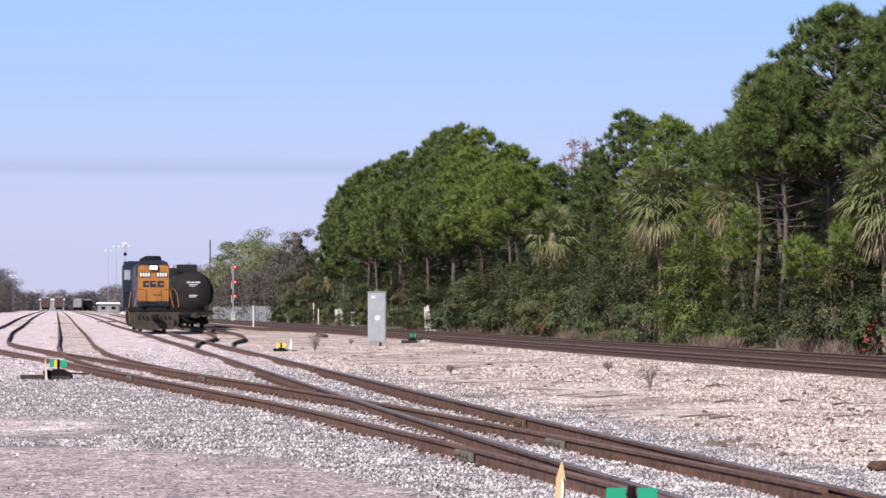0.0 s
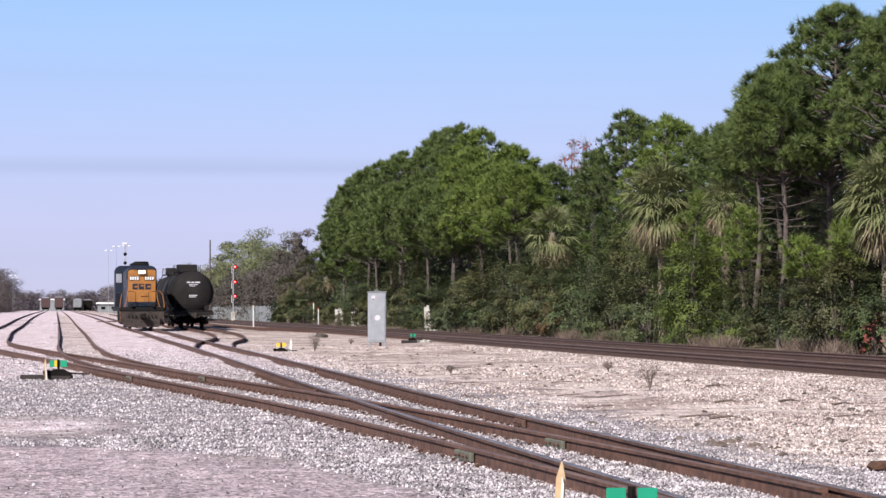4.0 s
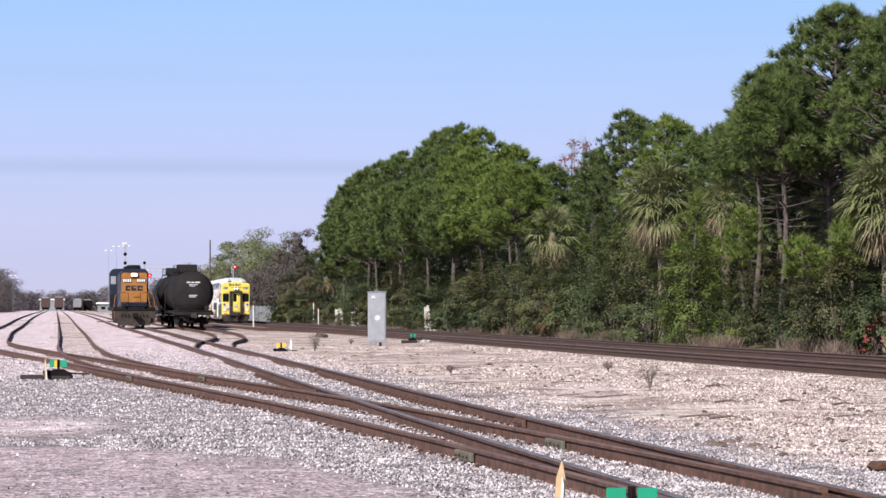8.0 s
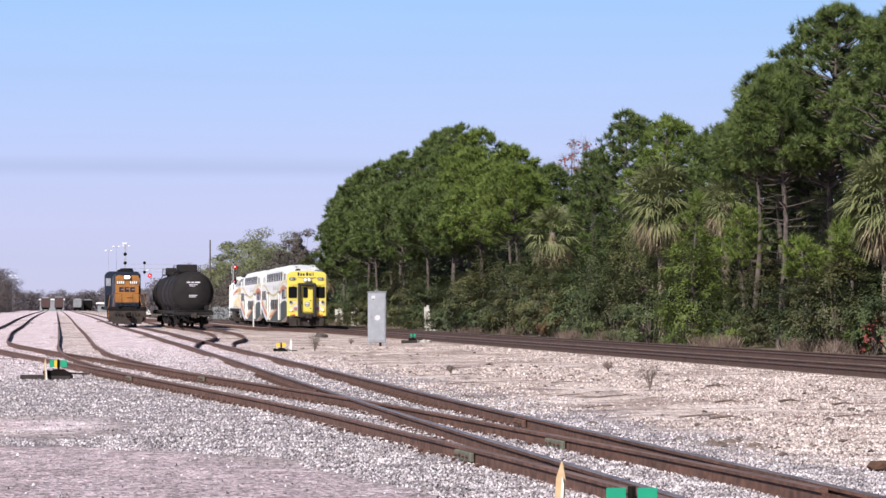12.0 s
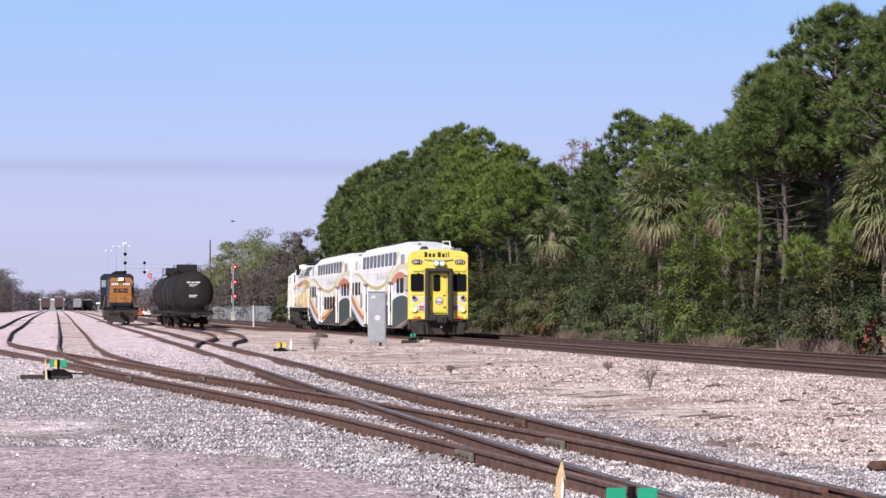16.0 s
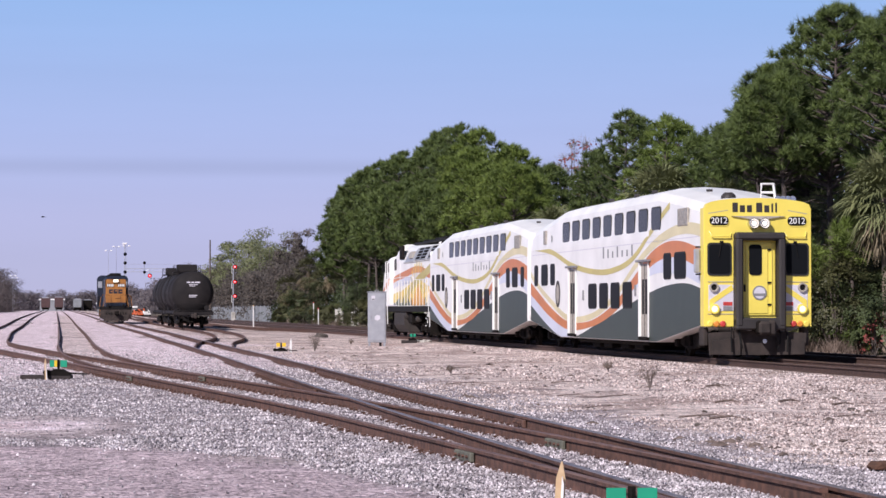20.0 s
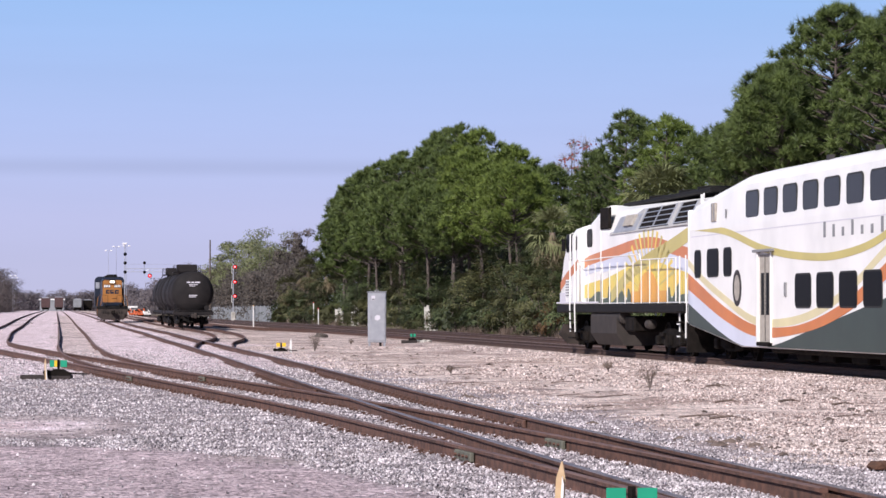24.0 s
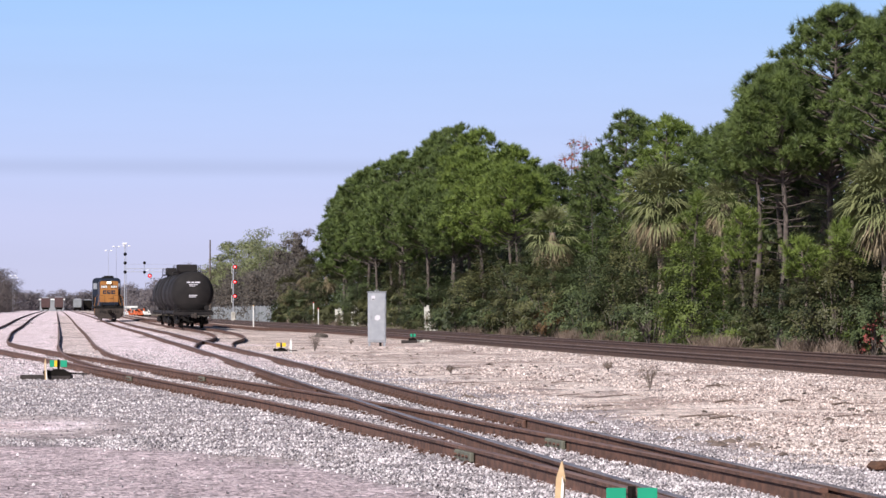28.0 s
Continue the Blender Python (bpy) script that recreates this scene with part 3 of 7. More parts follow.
SKYPANE = mat("tinted_window", (0.030, 0.032, 0.034), 0.10, 0, var=0.05, scale=0.7, spec=0.08)
RUBBER = mat("window_rubber", (0.02, 0.02, 0.02), 0.7)
CHROME = mat("lamp_rim", (0.6, 0.6, 0.62), 0.2, 0.9, var=0.05)
PLOW = mat("pilot_brown_grime", (0.05, 0.036, 0.031), 0.85, 0, color2=(0.02, 0.015, 0.013), scale=3, bump=0.1)
BELLY = mat("dusty_brown_steel", (0.040, 0.031, 0.027), 0.75, 0, color2=(0.02, 0.0155, 0.0135), scale=2.5, bump=0.1)
SHOULDER = mat("dusty_silver_paint", (0.46, 0.45, 0.44), 0.5, 0, color2=(0.34, 0.33, 0.325), scale=1.6)
RED_P = mat("red_paint", (0.6, 0.06, 0.05), 0.4)
ORANGE_L = mat("amber_lens", (0.8, 0.3, 0.05), 0.25)
DOOR_GREY = mat("dark_grey_rubber", (0.032, 0.027, 0.027), 0.65, 0, var=0.1, scale=4)
LAV = mat("pale_reflective_sheet", (0.62, 0.60, 0.66), 0.4, 0, var=0.04)

OR_C = [(25.6, 2.2), (24.6, 1.96), (21.4, 1.23), (18.8, 0.84), (16.0, 0.82), (13.3, 1.05), (10.8, 1.51), (8.4, 2.20), (6.2, 2.85), (4.06, 3.10), (2.4, 3.04), (0.8, 2.82), (0, 2.68)]
OL_C = [(25.6, 3.70), (24.6, 3.64), (21.4, 3.42), (17.85, 2.89), (15.0, 2.65), (11.6, 2.60), (8.4, 2.98), (6.2, 3.69), (4.06, 4.38), (3.6, 4.5)]
PY_C = [(25.6, 2.75), (24.6, 2.42), (21.4, 1.62), (18.8, 1.10), (16.0, 1.05), (13.3, 1.32), (10.8, 1.87), (8.4, 2.65), (6.2, 3.22), (4.0, 3.55), (1.4, 3.62), (0, 3.48)]
GR_C = [(25.6, 1.60), (24.0, 1.22), (22.0, 0.78), (20.0, 0.46), (18.3, 0.41), (13.3, 0.96), (9.2, 1.51), (6.9, 1.81), (4.06, 2.07), (1.75, 2.09), (0, 1.90)]


def coach_bottom(y):
    return 0.40 + 0.55 * max(0.0, (5.5 - y) / 5.5, (y - 19.9) / 5.5)


def coach_top(y):
    return 4.99 - 0.58 * max(0.0, (5.0 - y) / 5.0, (y - 19.6) / 6.0)


def coach_half(y, shrink=0.0):
    t, w = coach_top(y), 1.5 - shrink
    return [(w - 0.02, coach_bottom(y)), (w, coach_bottom(y) + 0.02), (w, 3.55), (w - 0.05, t - 0.42), (w - 0.22, t - 0.18), (w - 0.75, t - 0.04), (0.0, t)]


def pane(name, parent, side, x, ya, yb, za, zb, material=None, gasket=0.05):
    """A flank window: a rubber gasket and a dark pane."""
    def ring(g):
        r, poly = min(0.13, (yb - ya) * 0.25) + g, []
        for cy, cz, a0 in ((yb + g - r, zb + g - r, 0), (ya - g + r, zb + g - r, 90), (ya - g + r, za - g + r, 180), (yb + g - r, za - g + r, 270)):
            poly += [(cy + r * math.cos(radians(a0 + k * 30)), cz + r * math.sin(radians(a0 + k * 30))) for k in range(4)]
        return poly
    w = part(name, Shape().prism(ring(gasket / 2), "x", side * (x - 0.004), side * (x + 0.016)), RUBBER, parent)
    poly = ring(-gasket * 0.3)
    part("pane", Shape().prism(poly, "x", side * (x + 0.012), side * (x + 0.022)), material or SKYPANE, w)
    return w


wheel_sets = []          # (object, owner's name, y, radius)


def truck(parent, y, base, owner, radius=0.42, frame_mat=None):
    """A two-axle truck: side frames, bolster, springs and wheelsets."""
    fm = frame_mat or UNDER
    tk = Shape()
    for sx in (-1, 1):
        x = sx * 1.0
        tk.prism([(y - base / 2 - 0.35, 0.38), (y - base / 2 + 0.25, 0.36), (y - 0.35, 0.24), (y + 0.35, 0.24), (y + base / 2 - 0.25, 0.36), (y + base / 2 + 0.35, 0.38),
                  (y + base / 2 + 0.35, 0.56), (y + 0.5, 0.80), (y - 0.5, 0.80), (y - base / 2 - 0.35, 0.56)], "x", x - 0.08, x + 0.08)
        for d in (-base / 2, base / 2):
            tk.box(x + sx * 0.05, y + d, 0.44, 0.26, 0.34, 0.30, 0.04)
        for d in (-0.22, 0.0, 0.22):
            tk.tube([(x + sx * 0.1, y + d, 0.32), (x + sx * 0.1, y + d, 0.62)], 0.09, 8)
        tk.box(x + sx * 0.13, y + base / 2 - 0.55, 0.62, 0.08, 0.5, 0.12, 0.02)
    tk.box(0, y, 0.62, 2.1, 0.45, 0.28, 0.04)
    t = part("truck", tk, fm, parent)
    for d in (-base / 2, base / 2):
        ws = Shape()
        ws.tube([(-0.95, 0, 0), (0.95, 0, 0)], 0.08, 10)
        for sx in (-1, 1):
            ws.lathe([(sx * 0.67, radius + 0.028), (sx * 0.70, radius + 0.028), (sx * 0.71, radius), (sx * 0.81, radius - 0.008), (sx * 0.81, radius - 0.07), (sx * 0.77, radius - 0.09), (sx * 0.77, 0.16), (sx * 0.84, 0.13)], "x", n=24)
            for k in range(3):
                a = k * 2.094
                ws.tube([(sx * 0.79, 0.22 * math.cos(a), 0.22 * math.sin(a)), (sx * 0.80, 0.3 * math.cos(a), 0.3 * math.sin(a))], 0.05, 6)
        w = part("wheelset", ws, UNDER, parent, smooth=True, at=pose(0, y + d, radius))
        wheel_sets.append((w, owner, y + d, radius))
    return t


def coach(name, label, owner, cab=False):
    """A two-level commuter coach, 25.9 m over its couplers, y from its leading end."""
    t = tagged(new(name), label, "train car", "cars of the passenger train")
    ys = [0.12, 0.3, 1.5, 3.0, 5.5, 6.0, 8, 12, 16, 19.4, 19.9, 22, 24, 25.3, 25.5]
    rows = []
    for y in ys:
        rows.append((y, coach_half(y, 0.06 if y in (0.12, 25.5) else 0.0)))
    part("body", stations(rows), WHITE, t, "white painted two-level car body")
    zb = coach_bottom
    for side in (-1, 1):
        def lim(f):
            return lambda y: max(f(y), zb(y) + 0.022)
        X = 1.5
        part("grey_panel", band(side, X, 0.3, 25.4, lim(lambda y: curve_z(GR_C, y)), lim(lambda y: 0)), GREY_GREEN, t, "grey-green lower panel")
        part("orange_stripe", band(side, X + 0.002, 0.3, 25.4, lim(lambda y: curve_z(OR_C, y) + (0.10 + 0.012 * abs(y - 15))), lim(lambda y: curve_z(OR_C, y) - (0.10 + 0.012 * abs(y - 15)))), LIV_ORANGE, t, "orange wave stripe")
        part("blue_stripe", band(side, X + 0.001, 0.3, 9.0, lim(lambda y: curve_z(OR_C, y) - 0.18), lim(lambda y: curve_z(OR_C, y) - 0.18 - 0.52 * min(1, (9.0 - y) / 5))), LIV_BLUE, t, "light blue wave stripe")
        part("blue_stripe", band(side, X + 0.001, 18.5, 25.4, lim(lambda y: curve_z(OR_C, y) - 0.12), lim(lambda y: curve_z(GR_C, y) - 0.01)), LIV_BLUE, t, "light blue wave stripe")
        part("olive_stripe", band(side, X + 0.003, 3.9, 25.4, lambda y: min(curve_z(OL_C, y) + 0.09, 3.55), lambda y: min(curve_z(OL_C, y) - 0.09, 3.549)), LIV_OLIVE, t, "thin olive-yellow wave line")
        up = Shape()
        for i in range(10):
            a, b = 4.05 + i * 0.27, 4.05 + (i + 1) * 0.27
            def q(y, w):
                z = curve_z(OL_C, y) + w
                f = (z - 3.55) / max(0.1, coach_top(y) - 0.42 - 3.55)
                return (side * (1.504 - 0.05 * max(0, min(1, f))), y, z)
            if curve_z(OL_C, a) > 3.6:
                up.add([q(a, -0.1), q(b, -0.1), q(b, 0.1), q(a, 0.1)], [(0, 1, 2, 3)])
        if up.v:
            part("olive_stripe", up, LIV_OLIVE, t)
        part("pale_stripe", band(side, X, 0.3, 25.4, lim(lambda y: curve_z(PY_C, y) + 0.10 + 0.09 * max(0, (9 - y) / 9)), lim(lambda y: curve_z(PY_C, y) - 0.10 - 0.06 * max(0, (9 - y) / 9))), LIV_PALE, t, "pale yellow wave stripe")
        # upper, lower and end windows
        for i in range(9):
            pane("upper_window", t, side, 1.475, 5.05 + 1.66 * i, 6.2 + 1.66 * i, 3.70, 4.38)
        for i in range(4):
            pane("lower_window", t, side, 1.5, 8.72 + 1.71 * i, 9.96 + 1.71 * i, 1.42, 2.20, GLASS_D)
        ends = [(24.0, 24.65), (22.15, 23.3), (20.85, 21.6)]
        near = [(3.72, 4.61), (2.0, 3.32)] if cab else [(25.6 - b, 25.6 - a) for a, b in ends]
        for a, b in ends + near:
            pane("end_window", t, side, 1.5, a, b, 2.26, 2.98, GLASS_D)
        for a, b in ((1.75, 2.9), (22.4, 22.85)):
            v = part("vent", Shape().box(side * 1.50, (a + b) / 2, 3.98, 0.05, b - a, 0.5, 0.01), TAN, t, "tan louvred vent")
            for k in range(5 if b - a > 1 else 2):
                part("slat", Shape().box(side * 1.53, a + (b - a) * (k + 0.5) / (5 if b - a > 1 else 2), 3.98, 0.02, 0.07, 0.44), TEXT_GREY, v)
        # doors flush in raised frames; the white jambs stand in for sunlit recess edges
        for ya, yb in ((6.45, 7.5), (17.1, 18.2)):
            d = part("door", Shape().box(side * 1.503, (ya + yb) / 2, 1.64, 0.02, yb - ya - 0.1, 2.2, 0.004), TAN, t, "pair of sliding side doors")
            for yj, wj in ((ya, 0.05), (yb, 0.12)):
                part("door_jamb", Shape().box(side * (1.51 + wj * 0.25), yj, 1.66, 0.03 + wj * 0.5, wj, 2.26, 0.015), WHITE, d)
            part("header", Shape().box(side * 1.55, (ya + yb) / 2, 2.83, 0.16, yb - ya + 0.5, 0.07, 0.01), TEXT_GREY, d)
            part("sill_step", Shape().box(side * 1.52, (ya + yb) / 2, 0.50, 0.16, yb - ya, 0.10, 0.02), UNDER, d)
            for k in (0.3, 0.7):
                part("door_window", Shape().box(side * 1.515, ya + (yb - ya) * k, 1.75, 0.02, 0.24, 1.05, 0.006), GLASS_D, d)
            part("door_seam", Shape().box(side * 1.515, (ya + yb) / 2, 1.64, 0.012, 0.03, 2.15), RUBBER, d)
        for y, z in ((15.9, 1.85), (8.2, 1.95)):
            part("door_control", Shape().box(side * 1.51, y, z, 0.05, 0.16, 0.34, 0.01), TEXT_GREY, t)
        # side lettering, kept as plain bars
        for i in range(7):
            hgt = (0.34, 0.2, 0.2, 0.34, 0.2, 0.28, 0.36)[i]
            part("lettering_bar", Shape().box(side * 1.503, 8.7 + i * 0.68, 3.02 + hgt / 2, 0.008, 0.17, hgt), TEXT_GREY, t)
        part("marking_bar", Shape().box(side * 1.503, 21.4, 3.9, 0.008, 0.12, 0.24), TEXT_GREY, t)
        part("body_seam", Shape().box(side * 1.501, 12.8, 3.38, 0.006, 24.5, 0.025), LAV, t)
        part("emblem", Shape().prism([(20.3 + 0.42 * math.cos(k * 0.349), 1.92 + 0.48 * math.sin(k * 0.349)) for k in range(18)], "x", side * 1.5, side * 1.509), DOOR_GREY, t, "dark oval emblem")
        part("emblem_ring", Shape().prism([(20.3 + 0.26 * math.cos(k * 0.349), 1.92 + 0.34 * math.sin(k * 0.349)) for k in range(18)], "x", side * 1.5, side * 1.513), TAN, t)
        gr = Shape().tube([(side * 1.56, 25.2, 1.0), (side * 1.60, 25.2, 1.05), (side * 1.60, 25.2, 2.2), (side * 1.56, 25.2, 2.25)], 0.018, 6)
        part("grab_rail", gr, WHITE, t)
    # end wall diaphragm and corner posts
    for y in ((25.5,) if cab else (0.12, 25.5)):
        s_ = 1 if y > 5 else -1
        dp = Shape()
        dp.box(-0.55, y + s_ * 0.15, 2.15, 0.18, 0.42, 2.4, 0.03).box(0.55, y + s_ * 0.15, 2.15, 0.18, 0.42, 2.4, 0.03).box(0, y + s_ * 0.15, 3.3, 1.28, 0.42, 0.18, 0.03)
        part("diaphragm", dp, DOOR_GREY, t, "dark rubber gangway diaphragm")
        for sx in (-1, 1):
            part("corner_post", Shape().box(sx * 1.38, y + s_ * 0.05, 2.6, 0.16, 0.16, 3.1, 0.03), WHITE, t)
    # roof gear
    for y, sx in ((3.2, -0.5), (8.2, -0.9), (10.6, -0.9), (14.2, -0.9)):
        part("roof_vent", Shape().prism([(y - 0.14, coach_top(y) - 0.12), (y + 0.14, coach_top(y) - 0.12), (y + 0.08, coach_top(y) + 0.03), (y - 0.08, coach_top(y) + 0.03)], "x", sx - 0.07, sx + 0.07), DOOR_GREY, t)
    # underframe and trucks
    uf = Shape()
    uf.box(0, 12.8, 0.42, 2.5, 10.5, 0.3, 0.05)
    uf.box(0, 2.6, 1.0, 2.3, 4.8, 0.25, 0.05).box(0, 23.0, 1.0, 2.3, 4.8, 0.25, 0.05)
    for y in (9.5, 11.5, 14.0, 15.7):
        uf.box(0, y, 0.24, 2.2, 1.2, 0.25, 0.04)
    part("underframe", uf, UNDER, t, "dark grimy underframe")
    for y in (3.2, 22.4):
        truck(t, y, 2.6, owner)
    for y, d in ((0.0, -1), (25.6, 1)):
        cp = Shape()
        cp.box(0, y + d * 0.1, 0.88, 0.24, 0.7, 0.28, 0.05).box(-0.09, y + d * 0.42, 0.88, 0.14, 0.26, 0.36, 0.05)
        part("coupler", cp, UNDER, t)
    return t


def round_plate(cx, cz, w, h, y0, y1, r=0.08):
    poly = []
    for sx, sz, a0 in ((1, 1, 0), (-1, 1, 90), (-1, -1, 180), (1, -1, 270)):
        poly += [(cx + sx * (w / 2 - r) + r * math.cos(radians(a0 + k * 22.5)), cz + sz * (h / 2 - r) + r * math.sin(radians(a0 + k * 22.5))) for k in range(5)]
    return Shape().prism(poly, "y", y0, y1)


def lettering(text, size, material, parent, m, name="lettering"):
    """Words in the built-in font, as a thin mesh."""
    cu = bpy.data.curves.new("text", "FONT")
    cu.body, cu.size, cu.align_x, cu.align_y, cu.extrude = text, size, "CENTER", "CENTER", 0.006
    tmp = new("text", cu)
    me_ = bpy.data.meshes.new_from_object(tmp)
    bpy.data.objects.remove(tmp)
    me_.materials.clear()
    me_.materials.append(material)
    ob = new(name, me_)
    ob.parent, ob.matrix_basis = parent, m
    return ob


def cab_front(t):
    """The yellow driving end of the cab car; its face looks along -y."""
    n = 12
    def arch(w, z0, zs, zt):
        return [(-w, z0), (w, z0), (w, zs)] + [(w * math.cos(math.pi * k / n) * 1.0, zs + (zt - zs) * math.sin(math.pi * k / n) ** 0.7) for k in range(1, n)] + [(-w, zs)]
    face = Shape().prism(arch(1.5, 0.90, 4.14, 4.42), "y", -0.06, 0.13)
    part("face", face, YELLOW, t, "bright yellow end wall")
    for sx in (-1, 1):
        part("face_edge", Shape().prism([(sx * 1.5, 0.9), (sx * 1.52, 0.9), (sx * 1.52, 4.14), (sx * 1.5, 4.14)], "y", -0.03, 0.35), YELLOW, t)
        w = part("windscreen", round_plate(sx * 1.09, 2.74, 0.68, 0.90, -0.085, -0.055, 0.1), RUBBER, t, "dark cab window in rubber surround")
        part("pane", round_plate(sx * 1.09, 2.74, 0.59, 0.80, -0.095, -0.08, 0.08), GLASS_D, w)
        part("wiper", Shape().box(sx * 1.04, -0.12, 3.21, 0.10, 0.05, 0.06, 0.01).tube([(sx * 1.04, -0.12, 3.2), (sx * 1.12, -0.115, 2.8)], 0.012, 5), BLACK, t)
        b = part("number_board", round_plate(sx * 1.1, 3.79, 0.54, 0.25, -0.085, -0.055, 0.12), BLACK, t, "black number board with white digits")
        part("board_rim", round_plate(sx * 1.1, 3.79, 0.60, 0.31, -0.075, -0.05, 0.15), YELLOW, b)
        lettering("2012", 0.235, WHITE, b, pose(sx * 1.1, -0.09, 3.79, 90), "number")
        part("grab_rail", Shape().tube([(sx * 0.75, -0.06, 3.46), (sx * 0.80, -0.13, 3.36), (sx * 1.32, -0.13, 3.36), (sx * 1.37, -0.06, 3.50)], 0.02, 6), YELLOW, t)
        part("panel_line", Shape().prism([(sx * 0.85, 4.07), (sx * 1.4, 3.98), (sx * 1.4, 4.0), (sx * 0.85, 4.09)], "y", -0.066, -0.058), TAN, t)
        m_ = part("marker_light", Shape().lathe([(-0.06, 0.13), (-0.13, 0.13), (-0.13, 0.09), (-0.08, 0.08)], "y", (sx * 1.25, 0, 1.97), 18), TAN, t, "recessed marker light with grey rim")
        part("marker_lens", Shape().lathe([(-0.075, 0.09), (-0.09, 0.07)], "y", (sx * 1.25, 0, 1.97), 16), BLACK, m_)
        d = part("ditch_light", Shape().lathe([(-0.06, 0.14), (-0.14, 0.14), (-0.15, 0.10), (-0.10, 0.09)], "y", (sx * 1.24, 0, 1.38), 18), YELLOW, t, "lit ditch light in yellow rim")
        part("ditch_lens", Shape().lathe([(-0.10, 0.10), (-0.135, 0.06)], "y", (sx * 1.24, 0, 1.38), 16), LAMP_DIM, d)
        p_ = part("reflective_panel", Shape().box(sx * 1.03, -0.064, 1.68, 0.74, 0.012, 0.72, 0.003), LAV, t, "pale reflective panel with a yellow slash")
        part("yellow_slash", Shape().prism([(sx * 1.38, 1.45), (sx * 1.38, 1.62), (sx * 0.75, 2.04), (sx * 0.70, 1.9)], "y", -0.078, -0.068), YELLOW, p_)
        part("warning_plate", Shape().box(sx * 0.86, -0.075, 1.52, 0.26, 0.01, 0.10, 0.003), RED_P, p_)
        part("warning_plate", Shape().box(sx * 0.86, -0.075, 1.39, 0.26, 0.01, 0.12, 0.003), TEXT_GREY, p_)
        part("panel_line", Shape().box(sx * 1.03, -0.066, 2.12, 0.78, 0.014, 0.02), TAN, t)
        part("panel_line", Shape().box(sx * 1.03, -0.066, 1.24, 0.78, 0.014, 0.02), TAN, t)
        for k, mm in ((0.66, RED_P), (0.84, ORANGE_L), (1.02, YELLOW)):
            part("marker_lamp", Shape().lathe([(0.02, 0.09), (-0.09, 0.085), (-0.11, 0.06)], "y", (sx * (0.34 + k), 0, 0.97), 12), mm, t)
        if sx < 0:
            mi = part("mirror", Shape().box(sx * 1.63, 0.30, 2.70, 0.17, 0.10, 0.66, 0.03), STEEL, t, "grey wing mirror on black arms")
            part("mirror_glass", Shape().box(sx * 1.63, 0.36, 2.70, 0.13, 0.02, 0.58), BLACK, mi)
            for za in (3.08, 2.33):
                part("mirror_arm", Shape().tube([(sx * 1.48, 0.34, za), (sx * 1.66, 0.30, za)], 0.025, 6), BLACK, mi)
    # gangway frame and end door
    gw = Shape()
    gw.box(-0.60, -0.22, 2.1, 0.20, 0.40, 2.42, 0.05).box(0.60, -0.22, 2.1, 0.20, 0.40, 2.42, 0.05).box(0, -0.22, 3.36, 1.40, 0.40, 0.22, 0.06).box(0, -0.2, 0.97, 1.40, 0.40, 0.34, 0.05)
    part("gangway_frame", gw, DOOR_GREY, t, "dark grey rubber gangway frame")
    d = part("end_door", Shape().box(0, -0.085, 2.2, 0.94, 0.05, 2.0, 0.01), YELLOW, t, "yellow end door with one tall window")
    part("door_leaf", Shape().box(-0.06, -0.115, 2.2, 0.64, 0.03, 1.9, 0.01), YELLOW, d)
    part("door_window", round_plate(-0.1, 2.72, 0.36, 0.84, -0.15, -0.125, 0.1), GLASS_D, d)
    e = part("emblem", Shape().lathe([(-0.13, 0.20), (-0.145, 0.20), (-0.147, 0.19)], "y", (0.02, 0, 1.82), 22), TEXT_GREY, d, "round grey and white emblem")
    part("emblem_disc", Shape().lathe([(-0.14, 0.16), (-0.152, 0.16)], "y", (0.02, 0, 1.82), 22), LAV, e)
    part("emblem_bar", Shape().box(0.02, -0.155, 1.77, 0.36, 0.008, 0.07), TEXT_GREY, e)
    part("door_edge", Shape().box(0.36, -0.12, 2.2, 0.04, 0.04, 1.9), YELLOW, d)
    for z in (3.0, 2.1, 1.5):
        part("hinge", Shape().box(0.30, -0.14, z, 0.12, 0.03, 0.05, 0.01), BLACK, d)
    part("door_handle", Shape().box(-0.40, -0.14, 1.95, 0.05, 0.05, 0.2, 0.01), BLACK, d)
    # headlights and name bars
    for sx in (-0.15, 0.15):
        h = part("headlight", Shape().lathe([(-0.05, 0.15), (-0.26, 0.15), (-0.28, 0.13), (-0.22, 0.09)], "y", (sx, 0, 3.72), 18), CHROME, t, "round headlight, lit")
        part("headlight_lens", Shape().lathe([(-0.215, 0.075), (-0.24, 0.04)], "y", (sx, 0, 3.72), 16), LAMP_GLOW, h)
    part("headlight_hood", Shape().prism([(-0.75, 3.92), (0.75, 3.92), (0.25, 3.84), (-0.25, 3.84)], "y", -0.12, -0.05), TAN, t)
    x0 = -0.72
    for w_, h_ in ((0.15, 0.26), (0.14, 0.19), (0.14, 0.19), (0.0, 0), (0.17, 0.26), (0.14, 0.19), (0.05, 0.24), (0.05, 0.26)):
        if w_:
            part("name_bar", Shape().box(x0 + w_ / 2, -0.066, 4.03 + h_ / 2, w_, 0.012, h_, 0.01), DOOR_GREY, t)
        x0 += w_ + 0.06
    # horns and antennas on the roof
    hr = part("horn_rack", Shape().tube([(0.35, 0.9, 4.4), (0.38, 0.9, 4.86), (0.72, 0.9, 4.86), (0.78, 0.9, 4.4)], 0.04, 6).tube([(0.36, 0.9, 4.62), (0.76, 0.9, 4.62)], 0.035, 6), WHITE, t, "white horn rack on the roof")
    for k in range(4):
        part("horn", Shape().lathe([(0.6, 0.03), (0.0, 0.05), (-0.15, 0.10)], "y", (0.78 + 0.14 * k, 0.8, 4.42), 10), CHROME, hr)
